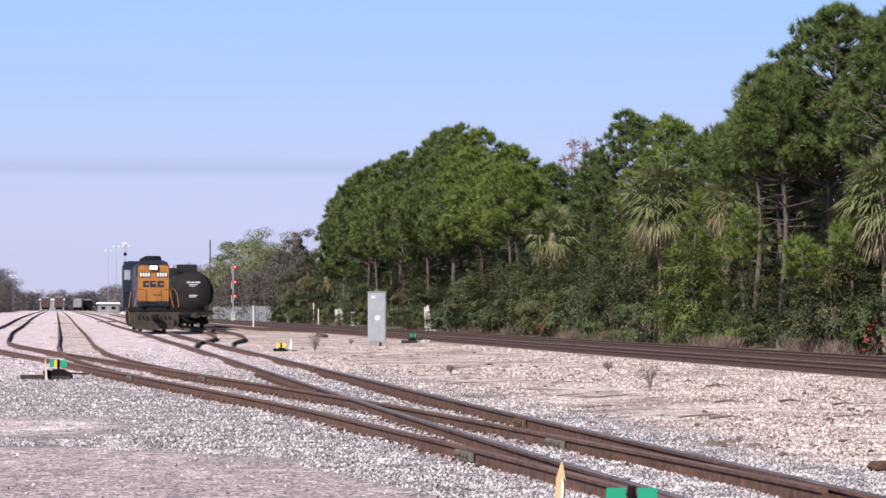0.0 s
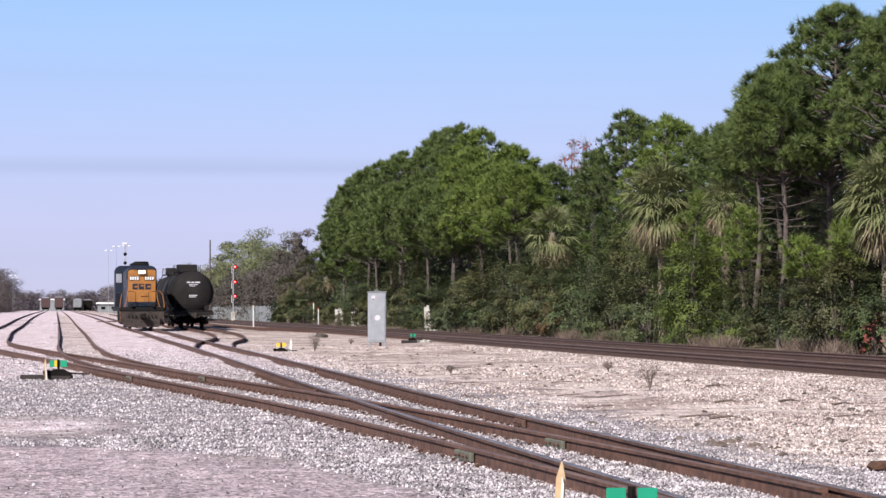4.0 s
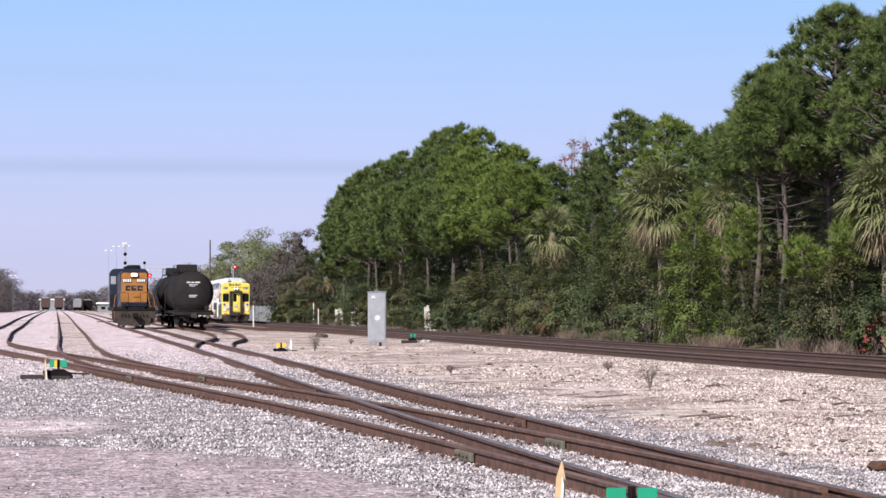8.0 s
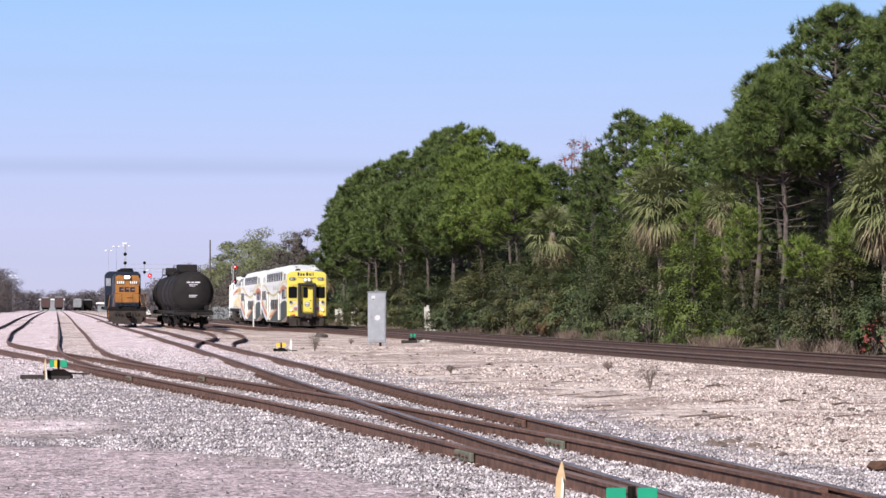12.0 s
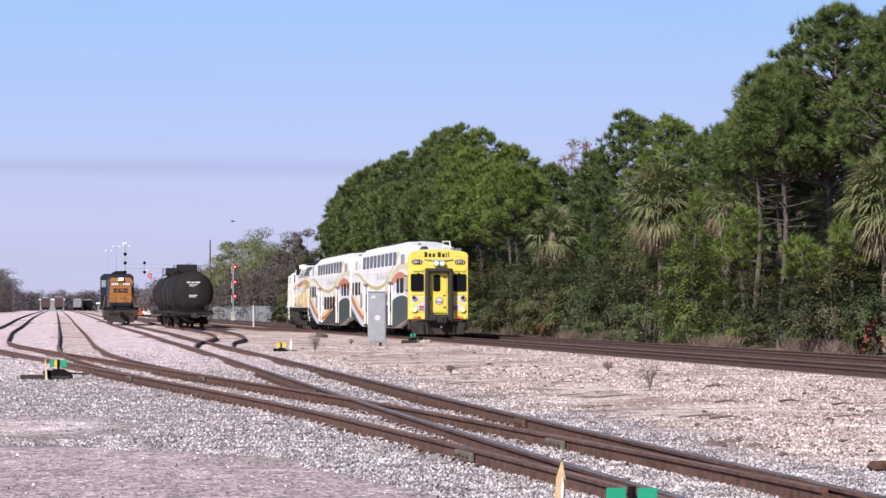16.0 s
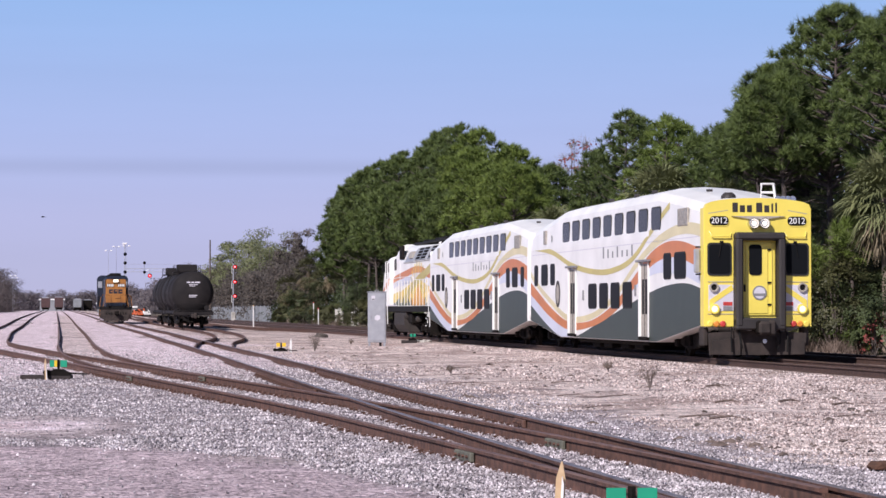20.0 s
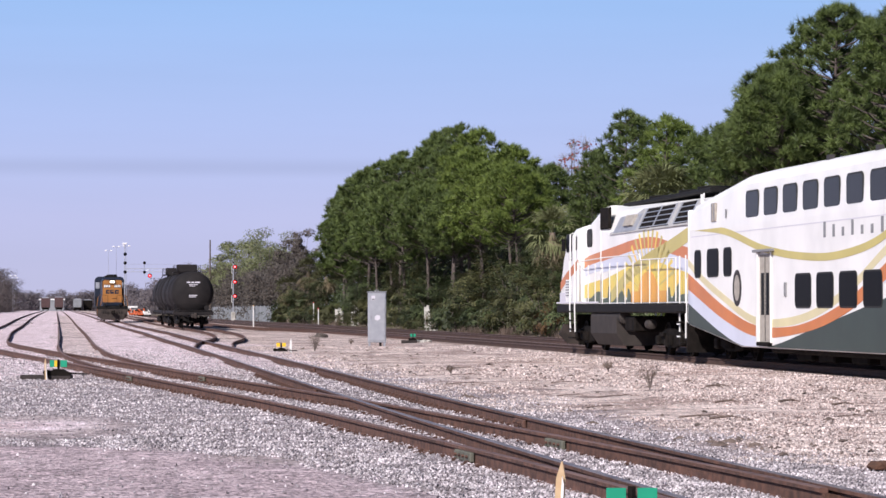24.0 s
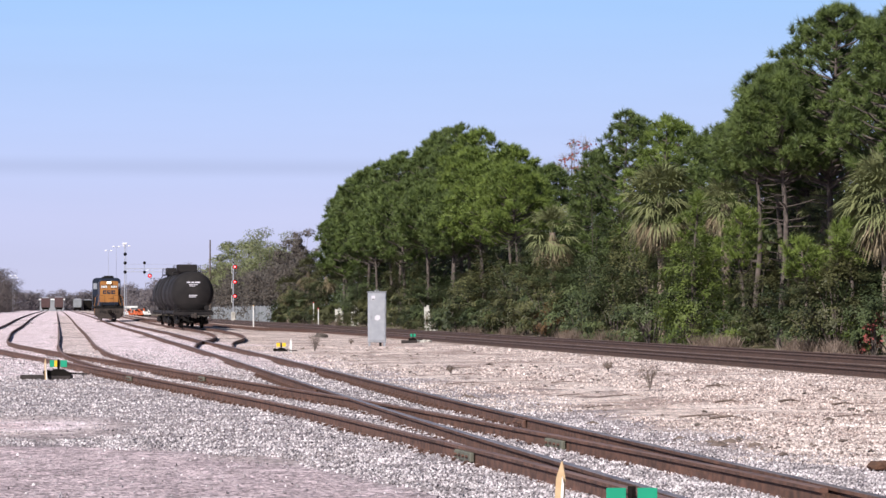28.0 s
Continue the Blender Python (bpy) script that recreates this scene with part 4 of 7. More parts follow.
    part("roof_beacon", Shape().lathe([(4.35, 0.24), (4.52, 0.2), (4.60, 0.12)], "z", (-0.62, 0.7, 0), 14), DOOR_GREY, t, "dark domed roof beacon")
    part("antenna", Shape().tube([(1.45, 0.4, 4.1), (1.62, 0.4, 4.1)], 0.02, 5), WHITE, t)
    # pilot, hoses, coupler gear
    pl = Shape().prism([(-1.34, 0.12), (1.34, 0.12), (1.38, 0.72), (0.5, 0.78), (-0.5, 0.78), (-1.38, 0.72)], "y", -0.02, 0.10)
    part("pilot", pl, PLOW, t, "rust-brown grimy pilot plate")
    for sx in (-1, 1):
        part("pilot_wing", Shape().prism([(sx * 0.52, 0.12), (sx * 1.3, 0.14), (sx * 1.3, 0.5), (sx * 0.52, 0.6)], "y", -0.10, -0.02), PLOW, t)
        part("step_bracket", Shape().box(sx * 1.42, 0.4, 0.62, 0.14, 0.5, 0.5, 0.03), PLOW, t)
        part("hose", Shape().tube([(sx * 0.55, -0.08, 0.85), (sx * 0.58, -0.25, 0.7), (sx * 0.55, -0.28, 0.45), (sx * 0.50, -0.25, 0.3)], 0.03, 6), BLACK, t)
        part("hose", Shape().tube([(sx * 0.75, -0.08, 0.85), (sx * 0.80, -0.2, 0.6), (sx * 0.78, -0.2, 0.2)], 0.025, 6), BLACK, t)
    part("coupler_head", Shape().box(0.05, -0.45, 0.86, 0.34, 0.35, 0.36, 0.06).box(0.28, -0.42, 0.86, 0.2, 0.3, 0.42, 0.06), PLOW, t)
    part("glad_hand", Shape().lathe([(0.0, 0.05), (-0.06, 0.06)], "y", (0.1, -0.3, 0.5), 10), CHROME, t)


cab_car = coach("cab_car", "white two-level commuter cab car with yellow end and wave stripes", "train", cab=True)
cab_front(cab_car)
mid_coach = coach("coach", "white two-level commuter coach with orange and olive wave stripes", "train")


def passenger_locomotive():
    """A four-axle passenger locomotive, its rear coupled to the coach at y = 0; the cab looks along +y."""
    t = tagged(new("passenger_locomotive"), "white passenger diesel locomotive with orange and sun livery", "locomotive")
    fr = Shape().box(0, 9.3, 1.40, 3.0, 18.2, 0.28, 0.04)
    part("frame", fr, BLACK, t, "black frame and walkway")
    HW = 1.2
    def half(top, w, z0=1.56):
        return [(w, z0), (w, top - 0.85), (w - 0.02, top - 0.8), (w - 0.34, top - 0.12), (w - 0.6, top), (0, top)]
    part("hood", stations([(0.25, half(4.55, HW)), (11.0, half(4.72, HW)), (12.4, half(4.82, HW))]), WHITE, t, "white engine hood")
    def cabh(top, w):
        return [(w, 1.56), (w, top - 0.36), (w - 0.03, top - 0.26), (w - 0.16, top - 0.08), (w - 0.4, top), (0, top)]
    part("cab", stations([(12.4, cabh(4.82, 1.22)), (12.9, cabh(4.74, 1.22)), (14.98, cabh(4.26, 1.22)), (15.02, cabh(4.26, 1.42)), (16.1, cabh(4.22, 1.42)), (17.15, cabh(3.88, 1.41)), (17.6, cabh(3.44, 1.40)), (18.15, cabh(2.7, 1.38)), (18.4, cabh(2.05, 1.36))]), WHITE, t, "white cab with sloping nose")
    for side in (-1, 1):
        X = HW
        def slope(y0, y1, za, zb, lift=0.02):
            """A plate lying on the hood's sloping shoulder."""
            xa, xb = [HW + 0.015 - 0.5 * (z - 3.80) for z in (za, zb)]
            return Shape().prism([(side * (xa - 0.05), za), (side * (xb - 0.05), zb), (side * (xb + lift), zb + lift), (side * (xa + lift), za + lift)], "y", y0, y1)
        part("shoulder_panel", slope(0.4, 11.0, 3.78, 4.5, 0.012), SHOULDER, t, "silver-grey sloping hood shoulder")
        # raised plate; the recess's shadow is put into its grey
        part("shaded_recess_plate", slope(7.4, 10.5, 3.82, 4.34, 0.022), GALV, t, "flat grey plate standing in for a shadowed recess")
        part("filter_box", Shape().prism([(side * 1.12, 4.0), (side * 1.22, 4.02), (side * 1.08, 4.36), (side * 0.9, 4.36)], "y", 8.0, 9.2), TAN, t, "tan filter box")
        for y0, y1, cols in ((3.2, 6.9, 2), (0.7, 2.5, 1)):
            g = part("radiator_grille", slope(y0, y1, 3.84, 4.46, 0.025), UNDER, t, "dark sloping radiator grille")
            for k in range(cols + 1):
                y = y0 + (y1 - y0) * k / cols
                part("grille_bar", slope(y - 0.04, y + 0.04, 3.84, 4.46, 0.045), STEEL, g)
            for k in range(4):
                z = 3.84 + 0.155 * k
                part("grille_bar", slope(y0, y1, z, z + 0.025, 0.04), STEEL, g)
        part("intake", Shape().box(side * 1.19, 11.75, 4.36, 0.10, 1.3, 0.70, 0.02), UNDER, t, "dark air intake")
        c = lambda pts: (lambda y: curve_z(pts, y))
        top = [(0, 3.05), (2.5, 3.3), (5, 3.55), (7.5, 3.55), (10, 3.42), (12.5, 3.28), (15, 3.08), (16.6, 2.75), (18.5, 2.3)]
        part("orange_stripe", band(side, X, 0.3, 12.35, c(top), lambda y: curve_z(top, y) - 0.34), LIV_ORANGE, t, "orange wave stripe")
        part("orange_stripe", band(side, 1.222, 12.45, 14.96, c(top), lambda y: curve_z(top, y) - 0.32), LIV_ORANGE, t)
        nose = Shape()
        for k in range(11):
            ya, yb = 15.03 + 0.305 * k, 15.03 + 0.305 * (k + 1)
            wa, wb = [float(np.interp(q, (14.9, 16.1, 17.15, 17.6, 18.15, 18.4), (1.42, 1.42, 1.41, 1.40, 1.38, 1.36))) + 0.006 for q in (ya, yb)]
            nose.add([(side * wa, ya, curve_z(top, ya) - 0.32), (side * wb, yb, curve_z(top, yb) - 0.32), (side * wb, yb, curve_z(top, yb)), (side * wa, ya, curve_z(top, ya))], [(0, 1, 2, 3)])
        part("orange_stripe", nose, LIV_ORANGE, t)
        SW = [(0, 3.62), (3, 3.2), (6, 2.84), (8.4, 2.42), (10.0, 2.0), (11.2, 1.66)]
        part("olive_stripe", band(side, X + 0.005, 0.3, 10.9, lambda y: curve_z(SW, y) + 0.21, lambda y: max(1.6, curve_z(SW, y) - 0.21)), LIV_OLIVE, t, "olive-yellow swoosh")
        part("blue_stripe", band(side, X + 0.001, 0.3, 12.35, lambda y: curve_z(top, y) - 0.34, lambda y: curve_z(top, y) - 0.72), LIV_BLUE, t, "light blue wave stripe")
        part("sun_panel", band(side, X, 0.3, 12.35, lambda y: curve_z(top, y) - 0.72 - 0.05 * max(0, y - 7), lambda y: 1.75), LIV_SUN, t, "yellow sunrise panel")
        part("green_panel", band(side, X + 0.003, 0.3, 12.35, lambda y: 1.72 + 0.10 * math.sin(y * 1.3) * math.sin(y * 0.7 + 1), lambda y: 1.60, 0.2), LIV_GREEN, t, "dark green hills along the base")
        for k in range(17):
            a = radians(10 + k * 10)
            ca, sa = math.cos(a), math.sin(a)
            part("sun_ray", Shape().prism([(5.7 - 1.25 * ca, 1.8 + 0.72 * sa), (5.7 - 3.5 * math.cos(a + 0.03), 1.8 + 2.02 * math.sin(a + 0.035)), (5.7 - 3.5 * math.cos(a - 0.03), 1.8 + 2.02 * math.sin(a - 0.035))], "x", side * (X + 0.003), side * (X + 0.009)), LIV_OLIVE if k % 2 else LIV_SUN, t)
        part("sun_disc", Shape().prism([(5.7 - 1.35 * math.cos(radians(k * 15)), 1.75 + 0.78 * math.sin(radians(k * 15))) for k in range(13)], "x", side * X, side * (X + 0.010)), LIV_GOLD, t, "golden half sun")
        part("gold_base", Shape().box(side * (X + 0.006), 5.7, 1.76, 0.012, 4.6, 0.34), LIV_GOLD, t, "orange-gold band under the sun")
        for yc, w_ in ((9.3, 1.3), (8.2, 0.8), (3.3, 1.0), (2.2, 1.2), (11.0, 0.9)):
            part("green_wedge", Shape().prism([(yc - w_ / 2, 1.62), (yc + w_ / 2, 1.62), (yc + (0.25 if yc > 5.7 else -0.25), 2.14)], "x", side * X, side * (X + 0.008)), LIV_GREEN, t)
        part("sun_panel", band(side, 1.222, 12.45, 14.96, lambda y: 2.35 - 0.06 * (y - 12.45), lambda y: 1.75), LIV_SUN, t)
        part("blue_stripe", band(side, 1.222, 12.45, 14.96, lambda y: curve_z(top, y) - 0.32, lambda y: curve_z(top, y) - 0.62), LIV_BLUE, t)
        part("green_panel", band(side, 1.225, 12.45, 14.6, lambda y: 1.85 + 0.12 * math.sin(y * 2.1), lambda y: 1.60, 0.2), LIV_GREEN, t)
        pane("cab_window", t, side, 1.218, 13.7, 14.5, 3.50, 4.06, GLASS_D)
        pane("cab_side_window", t, side, 1.414, 16.1, 17.05, 3.38, 3.96, GLASS_D)
        pane("door_window", t, side, 1.42, 15.3, 15.65, 3.42, 3.86, GLASS_D)
        lv = part("nose_louvre", Shape().box(side * 1.40, 16.7, 2.1, 0.05, 0.95, 0.62, 0.01), WHITE, t, "white louvred panel")
        for k in range(6):
            part("slot", Shape().box(side * 1.428, 16.7, 1.86 + 0.095 * k, 0.02, 0.85, 0.04), TEXT_GREY, lv)
        part("corner_panel", Shape().box(side * 1.40, 17.75, 1.78, 0.035, 1.0, 0.36, 0.005), LAV, t, "pale grey corner panel")
        part("mirror", Shape().box(side * 1.50, 17.2, 3.62, 0.13, 0.06, 0.42, 0.02), BLACK, t)
        for y in (15.2, 16.0):
            part("door_rail", Shape().tube([(side * 1.40, y, 4.0), (side * 1.50, y, 3.96), (side * 1.51, y, 3.0), (side * 1.52, y, 1.4), (side * 1.50, y, 0.6)], 0.026, 6), WHITE, t)
        part("edge_beam", Shape().box(side * 1.49, 15.0, 1.60, 0.05, 6.8, 0.06, 0.01), LAV, t, "pale walkway edge")
        # walkway rails
        for pts in ([(1.2, 1.6), (1.2, 2.85), (5.6, 2.87), (5.75, 3.05), (11.0, 3.05), (14.9, 2.98), (14.9, 1.6)],):
            part("handrail", Shape().tube([(side * 1.47, y, z) for y, z in pts], 0.021, 6), WHITE, t, "white walkway handrail")
        for k in range(12):
            part("rail_post", Shape().tube([(side * 1.47, 2.2 + k * 1.1, 1.55), (side * 1.47, 2.2 + k * 1.1, 2.86)], 0.019, 6), WHITE, t)
        for y, z0 in ((0.25, 0.55), (0.95, 0.7)):
            part("step_rail", Shape().tube([(side * 1.42, y, z0), (side * (1.42 if y < 2 else 1.42), y, 2.9 if y < 2 else 3.5)], 0.024, 6), WHITE, t)
        st = Shape()
        for z in (0.4, 0.7, 1.0, 1.3):
            st.box(side * 1.42, 0.6, z, 0.25, 0.6, 0.05, 0.01).box(side * 1.42, 15.8, z, 0.25, 0.7, 0.05, 0.01)
        part("steps", st, UNDER, t)
        for z in (0.6, 0.95):
            part("step_edge", Shape().box(side * 1.55, 0.6, z, 0.02, 0.3, 0.04), WHITE, t)
        part("air_reservoir", Shape().lathe([(8.6, 0.02), (8.65, 0.2), (12.9, 0.2), (12.95, 0.02)], "y", (side * 1.25, 0, 1.12), 14), BELLY, t, smooth=True)
    part("fuel_tank", Shape().prism([(-1.45, 1.15), (1.45, 1.15), (1.45, 0.6), (1.2, 0.22), (-1.2, 0.22), (-1.45, 0.6)], "y", 9.0, 12.9), BELLY, t, "grimy grey-brown fuel tank")
    part("battery_box", Shape().box(0, 7.6, 0.92, 2.7, 1.3, 0.5, 0.05), UNDER, t)
    for sx in (-1, 1):
        part("brake_cylinder", Shape().lathe([(-0.05, 0.02), (0, 0.15), (0.42, 0.15), (0.46, 0.05)], "y", (sx * 1.2, 5.2, 0.92), 12), BELLY, t, smooth=True)
        part("sand_pipe", Shape().tube([(sx * 1.3, 1.6, 1.3), (sx * 1.25, 1.5, 0.8), (sx * 0.85, 1.75, 0.2)], 0.03, 6), BELLY, t)
        part("sand_pipe", Shape().tube([(sx * 1.3, 13.2, 1.3), (sx * 1.25, 13.3, 0.8), (sx * 0.85, 13.6, 0.2)], 0.03, 6), BELLY, t)
    part("pilot", Shape().prism([(-1.4, 0.15), (1.4, 0.15), (1.4, 1.2), (-1.4, 1.2)], "y", 0.15, 0.3), UNDER, t)
    part("pilot", Shape().prism([(-0.8, 0.12), (0.8, 0.12), (0.9, 1.2), (-0.9, 1.2)], "y", 17.8, 17.95), UNDER, t)
    part("plow", Shape().prism([(-1.25, 0.85), (1.25, 0.85), (1.42, 0.5), (1.1, 0.16), (0, 0.12), (-1.1, 0.16), (-1.42, 0.5)], "y", 18.3, 18.5), PLOW, t, "dark snow plow")
    part("windshield", Shape().add([(-1.0, 17.0, 3.99), (1.0, 17.0, 3.99), (1.0, 17.58, 3.5), (-1.0, 17.58, 3.5)], [(0, 1, 2, 3)]).add([(-1.0, 16.98, 3.95), (1.0, 16.98, 3.95), (1.0, 17.5, 3.46), (-1.0, 17.5, 3.46)], [(3, 2, 1, 0)]), GLASS_D, t)
    rf = part("roof_deck", Shape().box(0, 6.4, 4.80, 1.1, 11.2, 0.14, 0.03), BLACK, t)
    for y in (2.2, 4.4, 8.2):
        part("fan", Shape().lathe([(4.84, 0.55), (4.94, 0.55), (4.96, 0.4)], "z", (0, y, 0), 20), BLACK, rf)
    part("lifting_eye", Shape().tube([(-0.9, 0.35, 4.3), (-0.9, 0.35, 4.62), (-0.85, 0.35, 4.62)], 0.06, 6), WHITE, t)
    part("cab_roof", Shape().add([(-0.8, 12.95, 4.80), (0.8, 12.95, 4.80), (0.8, 15.0, 4.33), (-0.8, 15.0, 4.33), (-0.85, 16.05, 4.28), (0.85, 16.05, 4.28)], [(0, 1, 2, 3), (3, 2, 5, 4)]).box(0, 15.5, 4.24, 1.8, 1.0, 0.06, 0.02), BLACK, t, "black cab roof")
    for y in (3.4, 15.2):
        truck(t, y, 2.75, "train", 0.5)
    for side in (-1, 1):
        lettering("103", 0.42, TEXT_GREY, t, Matrix.Translation((side * 1.426, 16.35, 3.18)) @ Matrix.Rotation(radians(90 * side), 4, "Z") @ Matrix.Rotation(radians(90), 4, "X"), "unit_number")
    return t


train_loco = passenger_locomotive()


def freight_locomotive():
    """A four-axle road switcher seen on its long hood end, y from that end."""
    t = tagged(new("freight_locomotive"), "dark blue freight diesel locomotive with a yellow hood end", "locomotive")
    part("frame", Shape().box(0, 8.9, 1.35, 3.1, 17.2, 0.3, 0.04), BLACK, t, "black frame and walkway")
    H = 0.95
    half = lambda w, z: [(w, 1.5), (w, z - 0.32), (w - 0.14, z - 0.1), (w - 0.35, z), (0, z)]
    part("hood", stations([(1.3, half(H, 4.35)), (12.4, half(H, 4.35))]), BLUE, t, "dark blue long hood")
    part("cab", stations([(12.4, half(1.52, 4.55)), (15.2, half(1.52, 4.55))]), BLUE, t, "dark blue cab")
    part("short_nose", stations([(15.2, half(0.95, 3.0)), (16.7, half(0.95, 2.9))]), BLUE, t)
    f = part("hood_end", Shape().prism([(-0.84, 1.62), (0.84, 1.62), (0.95, 1.8), (0.95, 4.02), (0.81, 4.24), (0.6, 4.33), (-0.6, 4.33), (-0.81, 4.24), (-0.95, 4.02), (-0.95, 1.8)], "y", 1.16, 1.32), ORANGE, t, "yellow hood end with dark lettering")
    part("brow", Shape().prism([(-0.97, 4.02), (-0.8, 4.12), (0.8, 4.12), (0.97, 4.02), (0.84, 4.28), (0.6, 4.38), (-0.6, 4.38), (-0.84, 4.28)], "y", 1.12, 1.2), BLUE, f)
    hl = part("headlight_housing", round_plate(0, 3.93, 0.56, 0.36, 1.02, 1.17, 0.06), BLACK, f)
    for sx in (-0.12, 0.12):
        part("headlight", round_plate(sx, 3.93, 0.23, 0.25, 0.99, 1.03, 0.05), LAMP_GLOW, hl)
    for sx in (-1, 1):
        nb = part("number_board", Shape().box(sx * 0.52, 1.13, 3.50, 0.66, 0.06, 0.28, 0.02), BLACK, f, "black number board with pale bars")
        for k in range(4):
            part("number_bar", Shape().box(sx * 0.52 - 0.24 + 0.16 * k, 1.095, 3.50, 0.11, 0.01, 0.22), WHITE, nb)
    for k, (dx, w) in enumerate(((-0.46, 0.36), (-0.02, 0.38), (0.44, 0.40))):
        part("lettering_block", Shape().box(dx, 1.155, 2.92, w, 0.012, 0.40, 0.01), BLUE, f)
        part("lettering_gap", Shape().box(dx + 0.06, 1.150, 2.92 + (0.06 if k == 1 else 0), w - 0.18, 0.012, 0.10), ORANGE, f)
    part("lower_panel", Shape().box(0, 1.14, 1.72, 1.9, 0.05, 0.3), BLUE, f)
    part("door_line", Shape().box(0.2, 1.15, 2.25, 0.5, 0.02, 0.04), BLACK, f)
    for side in (-1, 1):
        pane("cab_side_window", t, side, 1.5, 13.1, 14.6, 3.3, 3.95, GLASS_D)
        part("cab_rear_window", Shape().box(side * 1.24, 12.37, 3.62, 0.42, 0.05, 0.66, 0.03), STEEL, t, "pale cab window facing the hood")
        for y in np.arange(2.2, 12.0, 1.4):
            part("hood_door", Shape().box(side * 0.955, y, 2.6, 0.03, 1.25, 1.9, 0.01), BLUE, t)
        part("radiator_screen", Shape().box(side * 0.96, 2.6, 3.75, 0.04, 2.4, 0.6, 0.01), BLACK, t)
        part("handrail", Shape().tube([(side * 1.5, 0.7, 1.5), (side * 1.5, 0.75, 2.5), (side * 1.5, 12.2, 2.55)], 0.018, 6), BLACK, t)
        for k in range(7):
            part("rail_post", Shape().tube([(side * 1.5, 1.6 + 1.6 * k, 1.5), (side * 1.5, 1.6 + 1.6 * k, 2.53)], 0.014, 5), BLACK, t)
        part("corner_rail", Shape().tube([(side * 1.5, 0.35, 0.5), (side * 1.52, 0.35, 1.6), (side * 1.42, 0.35, 2.35), (side * 1.2, 0.35, 2.62), (side * 0.98, 0.35, 2.6), (side * 1.05, 0.35, 2.1), (side * 1.2, 0.35, 1.5)], 0.028, 6), ORANGE, t, "yellow corner handrail")
        part("end_rail", Shape().tube([(side * 0.45, 0.3, 1.5), (side * 0.45, 0.3, 2.55), (side * 0.98, 0.3, 2.6)], 0.022, 6), BLACK, t)
        st = Shape()
        for z in (0.35, 0.65, 0.95, 1.25):
            st.box(side * 1.38, 0.55, z, 0.34, 0.5, 0.05, 0.01)
        part("steps", st, UNDER, t)
        dl = part("ditch_light", Shape().lathe([(0.22, 0.12), (0.12, 0.12), (0.12, 0.09)], "y", (side * 0.72, 0, 1.62), 14), BLACK, t)
        part("ditch_lens", Shape().lathe([(0.15, 0.09), (0.13, 0.06)], "y", (side * 0.72, 0, 1.62), 12), LAMP_DIM, dl)
        part("air_reservoir", Shape().lathe([(6.5, 0.02), (6.55, 0.18), (10.4, 0.18), (10.45, 0.02)], "y", (side * 1.2, 0, 1.05), 12), UNDER, t)
    part("pilot", Shape().prism([(-1.5, 1.2), (1.5, 1.2), (1.5, 0.5), (1.1, 0.15), (-1.1, 0.15), (-1.5, 0.5)], "y", 0.2, 0.34), PLOW, t, "rust-brown pilot plate")
    part("plow", Shape().prism([(-1.25, 0.75), (0, 0.62), (1.25, 0.75), (1.15, 0.12), (-1.15, 0.12)], "y", -0.02, 0.2), PLOW, t)
    part("coupler", Shape().box(0, -0.2, 0.88, 0.3, 0.8, 0.32, 0.06).box(0.16, -0.5, 0.88, 0.2, 0.3, 0.4, 0.05), UNDER, t)
    for x in (-0.95, -0.7, -0.45, 0.4, 0.65, 0.9):
        part("hose", Shape().tube([(x, 0.18, 0.95), (x + 0.03, 0.02, 0.8), (x + 0.02, 0.0, 0.45)], 0.03, 5), BLACK, t)
    rf = part("roof_fan_deck", Shape().box(-0.1, 3.4, 4.45, 1.25, 3.6, 0.22, 0.05), BLACK, t)
    for y in (2.2, 3.6, 5.0):
        part("fan", Shape().lathe([(4.5, 0.5), (4.66, 0.5), (4.68, 0.35)], "z", (0, y, 0), 16), BLACK, rf)
    part("exhaust", Shape().box(0, 7.6, 4.5, 0.5, 0.9, 0.3, 0.05), BLACK, t)
    part("fuel_tank", Shape().prism([(-1.4, 1.2), (1.4, 1.2), (1.4, 0.55), (1.15, 0.25), (-1.15, 0.25), (-1.4, 0.55)], "y", 6.4, 10.8), UNDER, t)
    for y in (3.2, 13.9):
        truck(t, y, 2.75, "freight", 0.5)
    return t


freight_loco = freight_locomotive()


